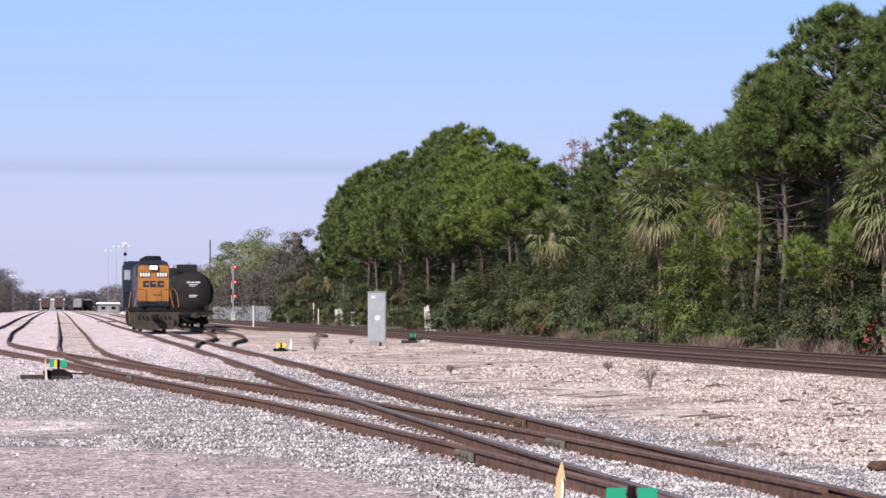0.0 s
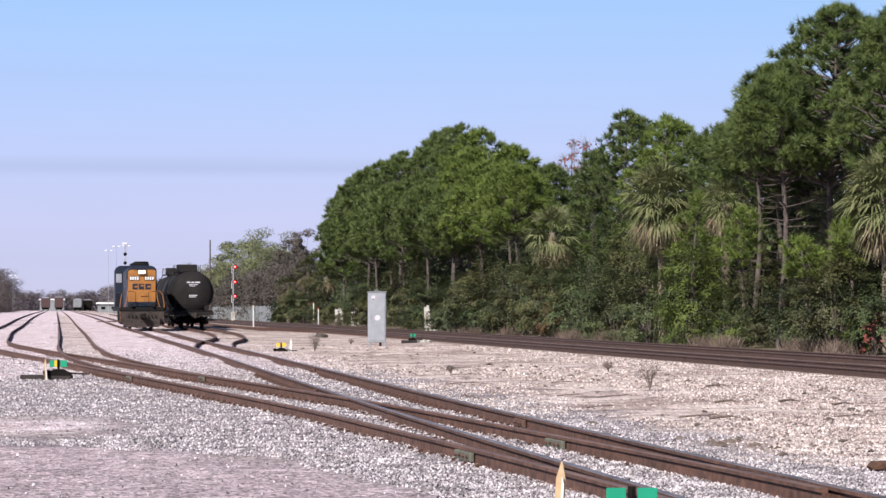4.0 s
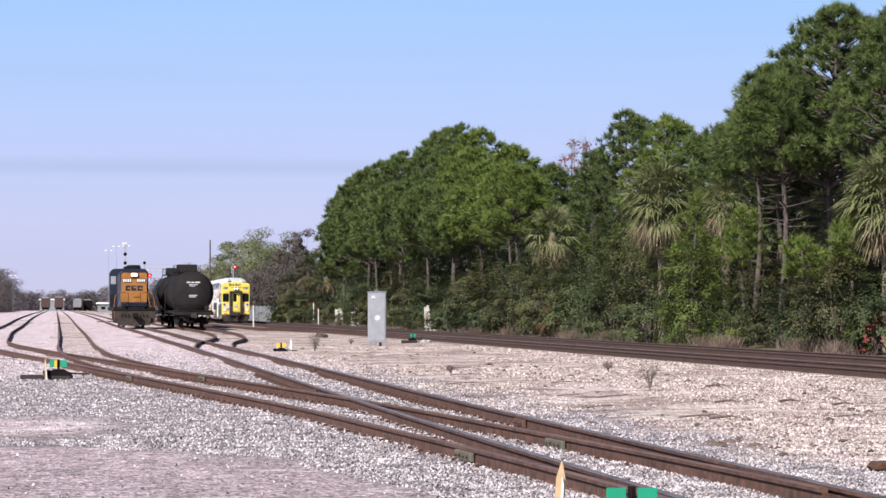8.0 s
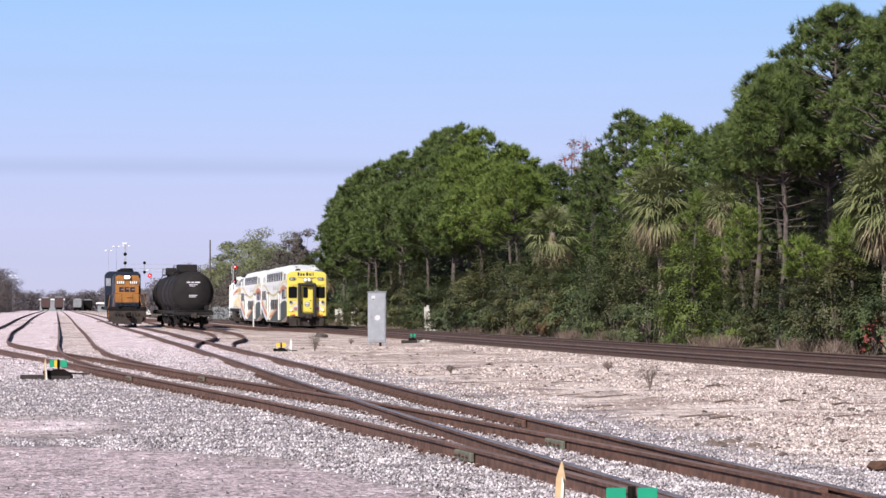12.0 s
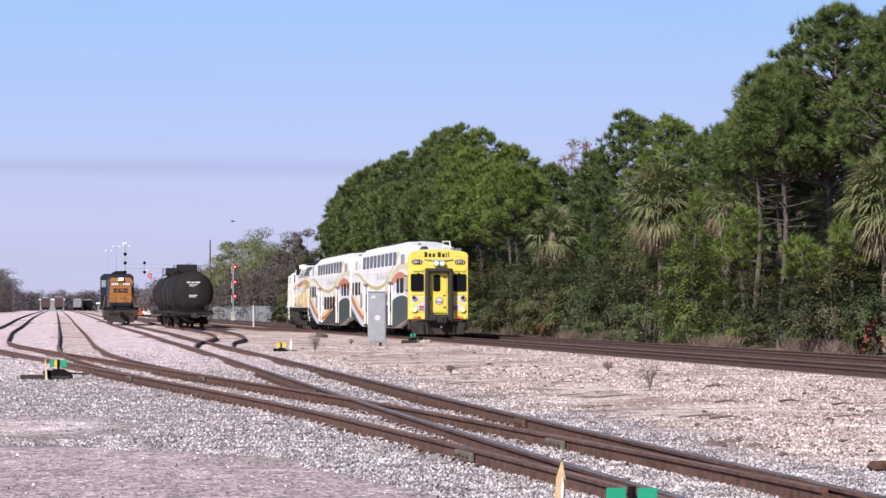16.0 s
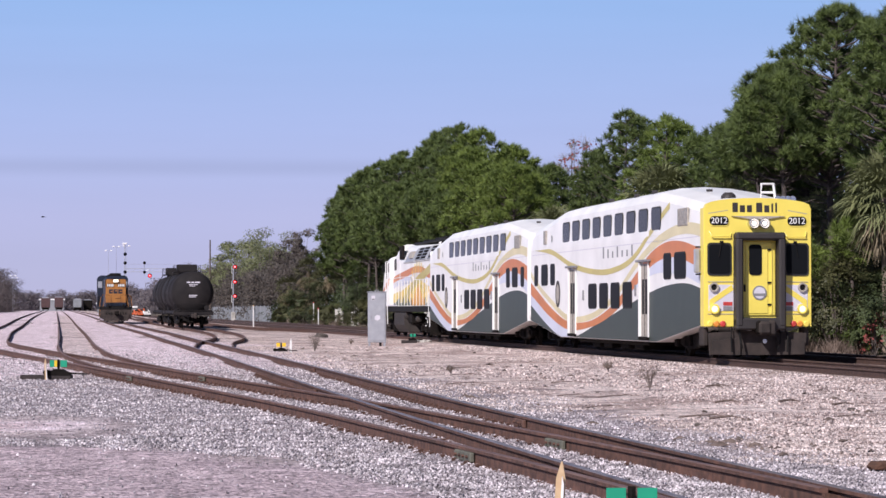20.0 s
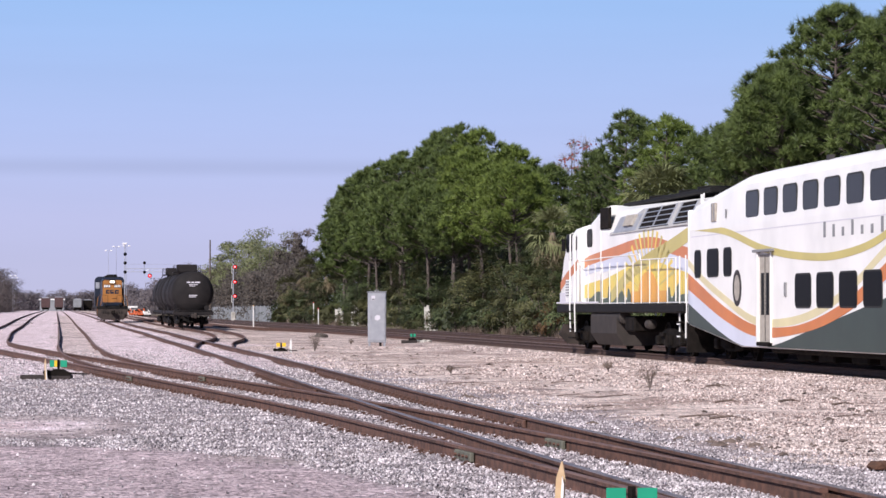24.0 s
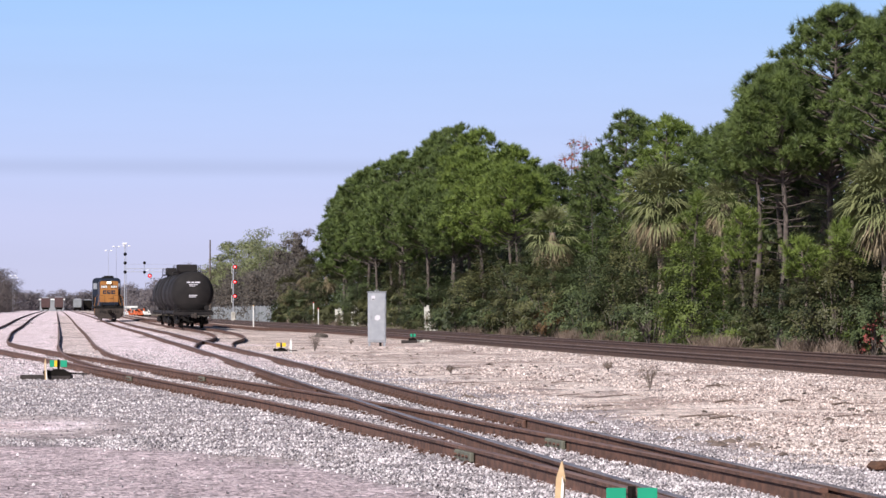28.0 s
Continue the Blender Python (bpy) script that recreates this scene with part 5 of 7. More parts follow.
def tank_car(label):
    """A black tank car, 17.8 m over its couplers, y from the near end."""
    t = tagged(new("tank_car"), label, "tank car", "parked tank cars")
    R, zc = 1.54, 2.55
    prof = [(0.9, 0.02), (0.93, 0.5), (1.03, 0.95), (1.2, 1.3), (1.42, 1.48), (1.7, R), (6.0, R), (6.02, R + 0.012), (6.1, R + 0.012), (6.12, R), (11.7, R), (11.72, R + 0.012), (11.8, R + 0.012), (11.82, R), (16.1, R), (16.38, 1.48), (16.6, 1.3), (16.77, 0.95), (16.87, 0.5), (16.9, 0.02)]
    part("tank", Shape().lathe(prof, "y", (0, 0, zc), 40), TANK, t, "black cylindrical tank with domed ends", smooth=True)
    part("head_shield", Shape().lathe([(0.80, 0.02), (0.83, 0.5), (0.93, 0.95), (1.1, 1.28), (1.14, 1.28)], "y", (0, 0, zc), 36), TANK, t, smooth=True)
    tex = Shape()
    for x, z, w, h in ((-0.32, 3.28, 0.24, 0.10), (-0.02, 3.28, 0.22, 0.10), (0.32, 3.28, 0.36, 0.10), (-0.12, 3.12, 0.32, 0.05), (0.2, 3.12, 0.26, 0.05), (-0.05, 3.02, 0.4, 0.045), (0.0, 2.35, 0.62, 0.05), (-0.05, 2.24, 0.5, 0.05)):
        tex.box(x, 0.80 + 0.06 * abs(z - zc), z, w, 0.02, h)
    part("stencil_bars", tex, LAV, t, "white stencilled markings")
    part("dome_box", Shape().box(0, 8.9, 4.42, 1.5, 1.5, 0.56, 0.05), TANK, t)
    dm = part("dome", Shape().lathe([(3.95, 0.62), (4.42, 0.62), (4.46, 0.5)], "z", (0, 8.9, 0), 18), TANK, t, "valve dome with a cover")
    pf = Shape().box(0, 8.9, 4.12, 2.0, 3.0, 0.06, 0.01)
    part("platform", pf, TANK, t)
    for sx in (-1, 1):
        part("platform_rail", Shape().tube([(sx * 0.95, 7.5, 4.1), (sx * 0.95, 7.5, 4.62), (sx * 0.95, 10.3, 4.62), (sx * 0.95, 10.3, 4.1)], 0.022, 5).tube([(sx * 0.95, 7.5, 4.48), (sx * 0.95, 10.3, 4.48)], 0.018, 5), TANK, t)
        ld = Shape().tube([(sx * 1.62, 8.6, 0.8), (sx * 1.62, 8.6, 2.6), (sx * 1.3, 8.6, 3.6), (sx * 0.95, 8.6, 4.12)], 0.022, 5).tube([(sx * 1.62, 9.05, 0.8), (sx * 1.62, 9.05, 2.6), (sx * 1.3, 9.05, 3.6), (sx * 0.95, 9.05, 4.12)], 0.022, 5)
        for k in range(6):
            ld.tube([(sx * 1.62, 8.6, 0.9 + 0.32 * k), (sx * 1.62, 9.05, 0.9 + 0.32 * k)], 0.014, 5)
        part("ladder", ld, TANK, t)
        part("side_sill", Shape().box(sx * 1.35, 8.9, 1.15, 0.12, 16.0, 0.22, 0.02), TANK, t)
        el = Shape().tube([(sx * 1.35, 0.6, 0.5), (sx * 1.35, 0.6, 1.9)], 0.02, 5).tube([(sx * 1.0, 0.6, 0.5), (sx * 1.0, 0.6, 1.5)], 0.02, 5)
        for k in range(4):
            el.tube([(sx * 1.0, 0.6, 0.55 + 0.28 * k), (sx * 1.35, 0.6, 0.55 + 0.28 * k)], 0.015, 5)
        part("end_ladder", el, TANK, t)
        part("saddle", Shape().box(sx * 0.85, 2.9, 1.25, 0.5, 0.9, 0.5, 0.04).box(sx * 0.85, 14.9, 1.25, 0.5, 0.9, 0.5, 0.04), TANK, t)
    part("centre_sill", Shape().box(0, 8.9, 0.98, 0.5, 17.2, 0.34, 0.03), TANK, t)
    for ye in (0.5, 17.3):
        part("end_sill", Shape().box(0, ye, 1.05, 2.9, 0.25, 0.26, 0.03), TANK, t)
    part("end_platform", Shape().box(0, 0.75, 1.26, 2.7, 0.7, 0.05, 0.01), TANK, t)
    part("hand_rail", Shape().tube([(-1.3, 0.55, 1.2), (-1.3, 0.55, 1.72), (1.3, 0.55, 1.72), (1.3, 0.55, 1.2)], 0.02, 5), TANK, t)
    part("brake_wheel", Shape().lathe([(0.42, 0.19), (0.45, 0.19), (0.45, 0.15)], "y", (0.95, 0, 1.45), 14), TANK, t)
    part("coupler", Shape().box(0, 0.15, 0.88, 0.28, 0.8, 0.3, 0.05).box(0.12, -0.22, 0.88, 0.22, 0.26, 0.38, 0.05), PLOW, t)
    part("air_hose", Shape().tube([(-0.35, 0.3, 0.85), (-0.38, 0.1, 0.65), (-0.3, 0.05, 0.35), (-0.2, 0.05, 0.3)], 0.028, 6), BLACK, t)
    for y in (2.9, 14.9):
        truck(t, y, 1.8, "none", 0.42, TANK)
    return t


tank_a = tank_car("black tank car with white stencils, parked on the siding")
tank_a.matrix_basis = pose(9.72, 178.5, RAIL_Z + rise(9.7, 178.5), 0.03, 0, 0.25)
copy_thing(tank_a, pose(9.66, 196.6, RAIL_Z + rise(9.7, 196.6), 0.1, 0, 0.1))


# ---- plants ----
rng = np.random.default_rng(7)
RED_LEAF = leaf_mat("red_leaves", (0.20, 0.05, 0.05), (0.36, 0.10, 0.08))


def unit(v):
    return v / np.maximum(np.linalg.norm(v, axis=-1, keepdims=True), 1e-6)


def tufts(centers, axes, size, k, thin=0.042):
    """Needle brushes: k thin blades fanning out of a twig's tip, fewer of them straight ahead. Corners and faces."""
    n = len(centers)
    a0 = unit(np.cross(axes, np.where(np.abs(axes[:, 2:3]) < 0.9, [[0, 0, 1.0]], [[1.0, 0, 0]])))
    b0 = np.cross(axes, a0)
    az = rng.uniform(0, 6.2832, (n, k, 1))
    el = np.radians(rng.uniform(8, 88, (n, k, 1)))
    d = axes[:, None] * np.cos(el) + (a0[:, None] * np.cos(az) + b0[:, None] * np.sin(az)) * np.sin(el)
    ln = size[:, None, None] * rng.uniform(0.55, 0.85, (n, k, 1))
    p = centers[:, None] - axes[:, None] * (size[:, None, None] * rng.uniform(-0.05, 0.4, (n, k, 1)))
    side = unit(np.cross(d, rng.normal(size=(n, k, 3)))) * size[:, None, None] * thin
    v = np.stack([p - side, p + side, p + d * ln], axis=2).reshape(-1, 3)
    return v, np.arange(len(v)).reshape(-1, 3)


def leaves(centers, radius, k, size, squash=0.6):
    """Small pointed leaves on the skins of clumps, facing outward and up."""
    n = len(centers)
    r = unit(rng.normal(size=(n, k, 3)))
    p = centers[:, None, :] + r * np.array([1, 1, squash]) * (radius[:, None, None] * rng.uniform(0.45, 1.08, (n, k, 1)) ** 0.5)
    nrm = unit(r * 1.1 + np.array([0, 0, 0.6]) + rng.normal(size=(n, k, 3)) * 0.28)
    d = unit(np.cross(nrm, rng.normal(size=(n, k, 3))))
    side = np.cross(nrm, d)
    s = size * rng.uniform(0.6, 1.25, (n, k, 1))
    v = np.stack([p - d * s, p + side * s * 0.45, p + d * s, p - side * s * 0.45], axis=2).reshape(-1, 3)
    return v, np.arange(len(v)).reshape(-1, 4)


def dome_points(n, r, z0, z1, fill=0.55):
    """Limb ends inside a rounded crown, more of them near its skin."""
    out = []
    while len(out) < n:
        d = unit(rng.normal(size=3))
        if d[2] < -0.55:
            continue
        rr = rng.uniform(fill, 1.0) * (0.86 + 0.22 * noise.noise(Vector(d * 2.3) + Vector((r, z1, 0))))
        zc, zh = z0 + (z1 - z0) * 0.38, (z1 - z0) * 0.62
        z = zc + d[2] * rr * (zh if d[2] > 0 else (z1 - z0) * 0.38)
        out.append((d[0] * rr * r, d[1] * rr * r, z))
    return np.array(out)


def pine(label, height, base, radius, boughs=70, size=0.75, blades_each=40, lean=(0, 0), material=None, bare=0, each=10, spray=0.95, thin=0.042):
    """A pine: bent tapering trunk, boughs set round it, and upswept needle brushes at their ends with gaps between."""
    t = tagged(new("pine_tree"), label, "pine tree", "pines beside the main line")
    tr = Shape()
    hs = np.linspace(0, 1, 9)
    trunk = [(lean[0] * h * h + 0.12 * math.sin(h * 7 + height), lean[1] * h * h + 0.1 * math.sin(h * 5 + radius), h * height * 0.93) for h in hs]
    tr.tube([(x, y, z - (0.3 if i == 0 else 0)) for i, (x, y, z) in enumerate(trunk)], 0.05 + height * 0.0105, 10, 0.03)
    part("trunk", tr, BARK, t, "grey-brown flaky trunk", smooth=True)
    tz, tx, ty = [p[2] for p in trunk], [p[0] for p in trunk], [p[1] for p in trunk]
    lb = Shape()
    cs, ax = [], []
    for i in range(boughs):
        h = min(1.0, (i + rng.uniform(0.0, 1.0)) / boughs)
        az = i * 2.39996 + rng.normal() * 0.3
        out = radius * math.sqrt(max(0.0, 1 - h ** 2.3)) * (0.62 + 0.38 * min(1.0, h / 0.22)) * rng.uniform(0.5, 1.0) ** 0.6
        out *= 1 + 0.22 * noise.noise(Vector((math.cos(az) * 1.3, math.sin(az) * 1.3, h * 3 + height)))
        z = base + (height - 0.35 * size - base) * h
        cx, cy = np.interp(z, tz, tx), np.interp(z, tz, ty)
        e = np.array([cx + out * math.cos(az), cy + out * math.sin(az), z])
        zr = max(base * 0.75, z - 0.38 * out - 0.15)
        lb.tube([(np.interp(zr, tz, tx), np.interp(zr, tz, ty), zr), ((e[0] + cx) / 2, (e[1] + cy) / 2, (z + zr) / 2 - 0.12), tuple(e)], 0.02 + 0.013 * out, 5, 0.014)
        m = max(3, int(each * rng.uniform(0.7, 1.3)))
        r = unit(rng.normal(size=(m, 3)))
        r[:, 2] = np.abs(r[:, 2]) * 0.8 - 0.18
        rb = spray * rng.uniform(0.75, 1.2) * (0.6 if h > 0.93 else 1.0)
        o = np.array([math.cos(az), math.sin(az), 0.0])
        c = e - o * rb * 0.25 + r * np.array([1, 1, 0.62]) * rb * rng.uniform(0.55, 1.0, (m, 1))
        cs.append(c)
        ax.append(unit(r * 0.65 + o * 0.35 + np.array([0, 0, 0.75 + 0.6 * (h > 0.85)])))
    cs.append(np.array([[np.interp(height, tz, tx), np.interp(height, tz, ty), height - q * size] for q in (0.3, 0.8)]))
    ax.append(np.array([[0, 0, 1.0], [0, 0, 1.0]]))
    for i in range(bare):
        a, z = rng.uniform(0, 6.28), rng.uniform(base * 0.45, base * 1.05)
        c = np.array([np.interp(z, tz, tx), np.interp(z, tz, ty)])
        L = rng.uniform(0.5, 1.7)
        lb.tube([(c[0], c[1], z), (c[0] + L * 0.6 * math.cos(a), c[1] + L * 0.6 * math.sin(a), z + rng.uniform(0, 0.2)), (c[0] + L * math.cos(a + 0.2), c[1] + L * math.sin(a + 0.2), z + rng.uniform(-0.2, 0.3))], 0.03, 4, 0.008)
    tagged(part("branchwork", lb, BARK, t), kind="stuff")
    c, axes = np.concatenate(cs), np.concatenate(ax)
    v, f = tufts(c, axes, size * rng.uniform(0.75, 1.2, len(c)), blades_each, thin)
    crown = new("crown", raw_mesh("crown", v, f, material or NEEDLE))
    crown.parent = t
    tagged(crown, "crown of long green needle tufts", kind="stuff")
    return t


def shrub(label, rx, ry, h, sprays=90, k=62, size=0.13, material=None, name="shrub"):
    """A dense bush: stems, and layered leafy sprays that reach outward and droop, in uneven billows down to the ground."""
    t = tagged(new(name), label, "shrub", "bushes along the main line")
    d = unit(rng.normal(size=(sprays * 3, 3)))
    d = d[d[:, 2] > -0.6][:sprays]
    n = len(d)
    bump_ = np.array([0.78 + 0.55 * noise.noise(Vector(q * 1.7) + Vector((rx * 3, h * 1.7, 1))) for q in d])
    rr = (rng.uniform(0.35, 1.0, n) ** 0.35 * bump_)[:, None]
    pts = d * rr * np.array([rx, ry, h * 0.60]) + np.array([0, 0, h * 0.34])
    pts[:, 2] = np.maximum(pts[:, 2], 0.12)
    st = Shape()
    for p in pts[:16]:
        st.tube([(p[0] * 0.15, p[1] * 0.15, -0.1), (p[0] * 0.5, p[1] * 0.5, p[2] * 0.6), tuple(p)], 0.035, 5, 0.01)
    tagged(part("stemwork", st, BARK, t), kind="stuff")
    o = unit(d * np.array([1, 1, 0.45]) + rng.normal(size=(n, 3)) * 0.25 + np.array([0, 0, 0.12]))
    sd = unit(np.cross(o, [0, 0, 1.0]))
    up = np.cross(sd, o)
    L = (0.30 + 0.105 * h) * rng.uniform(0.7, 1.25, (n, 1, 1))
    u = rng.uniform(-0.4, 1, (n, k, 1))
    w = rng.normal(size=(n, k, 1)) * 0.34 * (1.1 - np.abs(u))
    p = pts[:, None] + o[:, None] * u * L + sd[:, None] * w * L + np.array([0, 0, -0.30]) * L * u * np.abs(u) + up[:, None] * rng.normal(size=(n, k, 1)) * 0.13 * L
    nrm = unit(0.75 * up[:, None] + 0.35 * o[:, None] + 0.7 * d[:, None] + rng.normal(size=(n, k, 3)) * 0.32)
    dd = unit(np.cross(nrm, rng.normal(size=(n, k, 3))))
    sv = np.cross(nrm, dd)
    q = size * rng.uniform(0.6, 1.25, (n, k, 1))
    v = np.stack([p - dd * q, p + sv * q * 0.45, p + dd * q, p - sv * q * 0.45], axis=2).reshape(-1, 3)
    v[:, 2] = np.maximum(v[:, 2], 0.0)
    ob = tagged(new("foliage", raw_mesh("foliage", v, np.arange(len(v)).reshape(-1, 4), material or LEAF)), kind="stuff")
    ob.parent = t
    return t


def palm(label, trunk_h, radius, green=34, dry=20, trunk_r=0.19, leaf=None):
    """A cabbage palm: booted trunk, arching fan fronds and a skirt of dry ones."""
    t = tagged(new("palm_tree"), label, "palm tree", "palms beside the main line")
    if trunk_h > 1:
        part("trunk", Shape().tube([(0, 0, -0.3), (0.05, 0, trunk_h * 0.3), (0.02, 0.05, trunk_h * 0.7), (0, 0, trunk_h)], trunk_r * 1.05, 10, trunk_r), PALM_BARK, t, "fibrous grey-brown trunk", smooth=True)
    for count, mm, lab, lo, hi in ((green, leaf or FROND, "arching green fan fronds", -58, 78), (dry, FROND_DRY, "skirt of drooping dry fronds", -80, -42)):
        vs, fs = [], []
        for i in range(count):
            az, el = rng.uniform(0, 6.283), radians(rng.uniform(lo, hi))
            d = np.array([math.cos(az) * math.cos(el), math.sin(az) * math.cos(el), math.sin(el)])
            side = unit(np.cross(d, [0, 0, 1.0]))
            up = np.cross(side, d)
            L = radius * rng.uniform(0.45, 0.62)
            hub = np.array([0, 0, trunk_h]) + d * L
            k = len(vs)
            w = 0.025
            vs += [tuple(np.array([0, 0, trunk_h]) - side * w), tuple(np.array([0, 0, trunk_h]) + side * w), tuple(hub)]
            fs.append((k, k + 1, k + 2))
            for j in range(15):
                a = radians(-78 + 156 * j / 14 + rng.uniform(-4, 4))
                q = unit(d * math.cos(a) + side * math.sin(a) + up * 0.12 * rng.normal())
                ll = radius * rng.uniform(0.42, 0.58) * (0.75 + 0.25 * math.cos(a))
                s2 = unit(np.cross(q, up + 0.3 * rng.normal(size=3))) * 0.018 * radius
                mid, tip = hub + q * ll * 0.55, hub + q * ll + np.array([0, 0, -ll * rng.uniform(0.15, 0.45)])
                k = len(vs)
                vs += [tuple(hub), tuple(mid - s2), tuple(tip), tuple(mid + s2)]
                fs += [(k, k + 1, k + 3), (k + 1, k + 2, k + 3)]
        ob = new("fronds" if mm is not FROND_DRY else "dry_fronds", raw_mesh("fronds", vs, fs, mm))
        ob.parent = t
        tagged(ob, lab, kind="stuff")
    return t


def broadleaf(label, height, radius, material, limbs=26, k=60, size=0.16, twigs=0, name="leafy_tree", base=0.35):
    """A broad tree: trunk, forked limbs, twigs, thin clumps of small leaves."""
    t = tagged(new(name), label, "tree")
    ends = dome_points(limbs, radius, height * base, height, 0.5)
    tr = Shape().tube([(0, 0, -0.3), (0.1, 0.05, height * 0.3), (0.0, 0.1, height * 0.6)], 0.06 + height * 0.014, 8, 0.08)
    for e in ends:
        f = rng.uniform(0.25, 0.55)
        tr.tube([(0.03, 0.06, height * f), (e[0] * 0.5, e[1] * 0.5, height * f + (e[2] - height * f) * 0.55), tuple(e)], 0.07, 5, 0.015)
    part("trunk", tr, TWIG, t, "grey trunk and limbs")
    if twigs:
        n = limbs * twigs
        c = np.repeat(ends, twigs, axis=0)
        d = unit(rng.normal(size=(n, 3)) + np.array([0, 0, 0.5]))
        s = unit(np.cross(d, rng.normal(size=(n, 3)))) * 0.018
        L = rng.uniform(0.6, 1.7, (n, 1))
        c = c - d * L * 0.25
        v = np.stack([c - s, c + s, c + d * L], axis=1).reshape(-1, 3)
        ob = tagged(new("twigwork", raw_mesh("twigs", v, np.arange(len(v)).reshape(-1, 3), TWIG)), kind="stuff")
        ob.parent = t
    if k:
        v, f = leaves(ends, rng.uniform(0.7, 1.4, limbs) * radius * 0.3, k, size)
        ob = tagged(new("crown", raw_mesh("crown", v, f, material)), kind="stuff")
        ob.parent = t
    return t


def stand(thing, a, s, turn=0.0):
    """Puts a thing a metres across and s along the main line, on the ground."""
    x, y = on_main(a, s)
    thing.matrix_basis = pose(x, y, ground_z(x, y), 0, 0, turn)
    return thing


# the rounded grove of pines: (across, along, height, crown's base, radius); the front row overhangs a dark understorey
GROVE = [(37, 322, 17.6, 6.0, 3.6), (37, 304, 18.2, 6.4, 4.0), (37, 288, 18.7, 6.8, 4.0), (37, 272, 19.0, 7.0, 4.2), (37, 256, 19.2, 7.2, 4.2), (37, 241, 19.3, 7.2, 4.4), (37, 228, 18.6, 7.2, 4.2), (37, 215, 17.3, 7.0, 4.0), (37, 203, 15.1, 7.0, 3.4), (37, 193, 12.7, 6.8, 2.5),
         (33.6, 300, 15.6, 6.0, 3.6), (33.6, 282, 16.4, 6.4, 4.0), (33.4, 264, 16.8, 6.8, 4.0), (33.6, 247, 16.8, 7.0, 4.0), (33.4, 231, 16.6, 7.0, 3.8), (33.6, 217, 16.0, 7.0, 3.6), (33.4, 204, 14.8, 7.0, 3.4), (33.6, 192, 13.2, 6.8, 3.2), (33.6, 181, 11.8, 6.6, 2.8),
         (31.0, 274, 13.4, 5.6, 3.6), (31.0, 253, 13.8, 6.2, 3.6), (31.0, 236, 13.6, 6.4, 3.4), (31.0, 221, 13.0, 6.4, 3.2), (31.0, 208, 12.0, 6.4, 3.0), (31.0, 196, 11.0, 6.4, 2.6)]
for i, (a, s, h, b, r) in enumerate(GROVE):
    a, s, b = a + 0.8 * math.sin(i * 5.1), s + 2.0 * math.sin(i * 2.7), b + 0.7 * math.sin(i * 3.9)
    stand(pine("tall dense green pine in a rounded grove", h, b, r, 72, 0.80 if s > 230 else 0.70, 30, material=NEEDLE_B if i in (7, 8, 16, 17, 18) else NEEDLE, each=9, bare=6, thin=0.05), a, s)
stand(pine("lower bright green pine at the grove's edge", 11.4, 6.6, 2.8, 64, 0.60, 36, material=NEEDLE_B, each=9), 30.6, 167)
stand(pine("lower bright green pine at the grove's edge", 12.2, 6.4, 2.6, 50, 0.62, 36, material=NEEDLE_B, each=9), 31.8, 176)
# the next group and the large pines by the track
for a, s, h, b, r, m_ in ((36, 167, 11.4, 5.0, 1.7, NEEDLE), (34.5, 159, 12.4, 4.5, 1.9, NEEDLE), (36, 153.5, 14.2, 4.5, 2.3, NEEDLE), (34, 148.5, 14.2, 4.0, 2.2, NEEDLE), (36, 143, 13.0, 3.5, 2.5, NEEDLE_B), (34, 138, 13.0, 3.5, 2.5, NEEDLE_B), (36, 134, 12.2, 3.5, 2.4, NEEDLE), (33.5, 128, 11.2, 3.0, 2.3, NEEDLE), (34.5, 122, 10.6, 3.0, 2.2, NEEDLE)):
    stand(pine("green pine with an open, tufted crown", h - 0.5, b, r + 0.2, 62, 0.56, 38, material=m_, bare=4, each=8, spray=0.72), a, s)
for a, s, h, b, r, ln in ((32.5, 117, 10.6, 4.0, 2.1, (-0.2, 0)), (33.8, 111.5, 12.6, 6.8, 2.3, (0, 0)), (28.1, 94.8, 10.8, 6.9, 2.0, (-0.15, 0)), (32.8, 111.3, 13.0, 7.0, 2.7, (0.1, 0)), (29.6, 99.8, 11.8, 7.8, 2.3, (0, 0)), (30.0, 105.2, 10.7, 7.4, 1.7, (0, 0)), (33, 107.5, 11.8, 6.4, 2.7, (0, 0)), (32.6, 103, 14.4, 7.2, 3.1, (0.2, 0)), (30.3, 95.6, 13.7, 7.0, 3.1, (0.2, 0)),
                          (32.5, 93, 13.2, 6.6, 2.7, (0, 0)), (30.5, 88.5, 12.8, 6.4, 2.5, (0, 0)), (32.5, 85, 12.6, 6.0, 2.7, (0, 0))):
    stand(pine("tall pine with bare lower trunk and ragged crown", h, b, r, 80, 0.46, 42, lean=ln, bare=18, each=11, spray=0.66, thin=0.036), a, s)
for a, s, h, b, r in ((27.6, 90.4, 4.3, 2.7, 1.0), (28.3, 109.3, 6.9, 3.4, 1.1), (28.4, 102.0, 5.9, 3.3, 0.95), (28.6, 88.0, 4.9, 3.2, 0.9)):
    stand(pine("young pine with bright loose tufts among bushes", h, b, r, 20, 0.44, 40, material=NEEDLE_B, each=6, spray=0.5, thin=0.034), a, s)

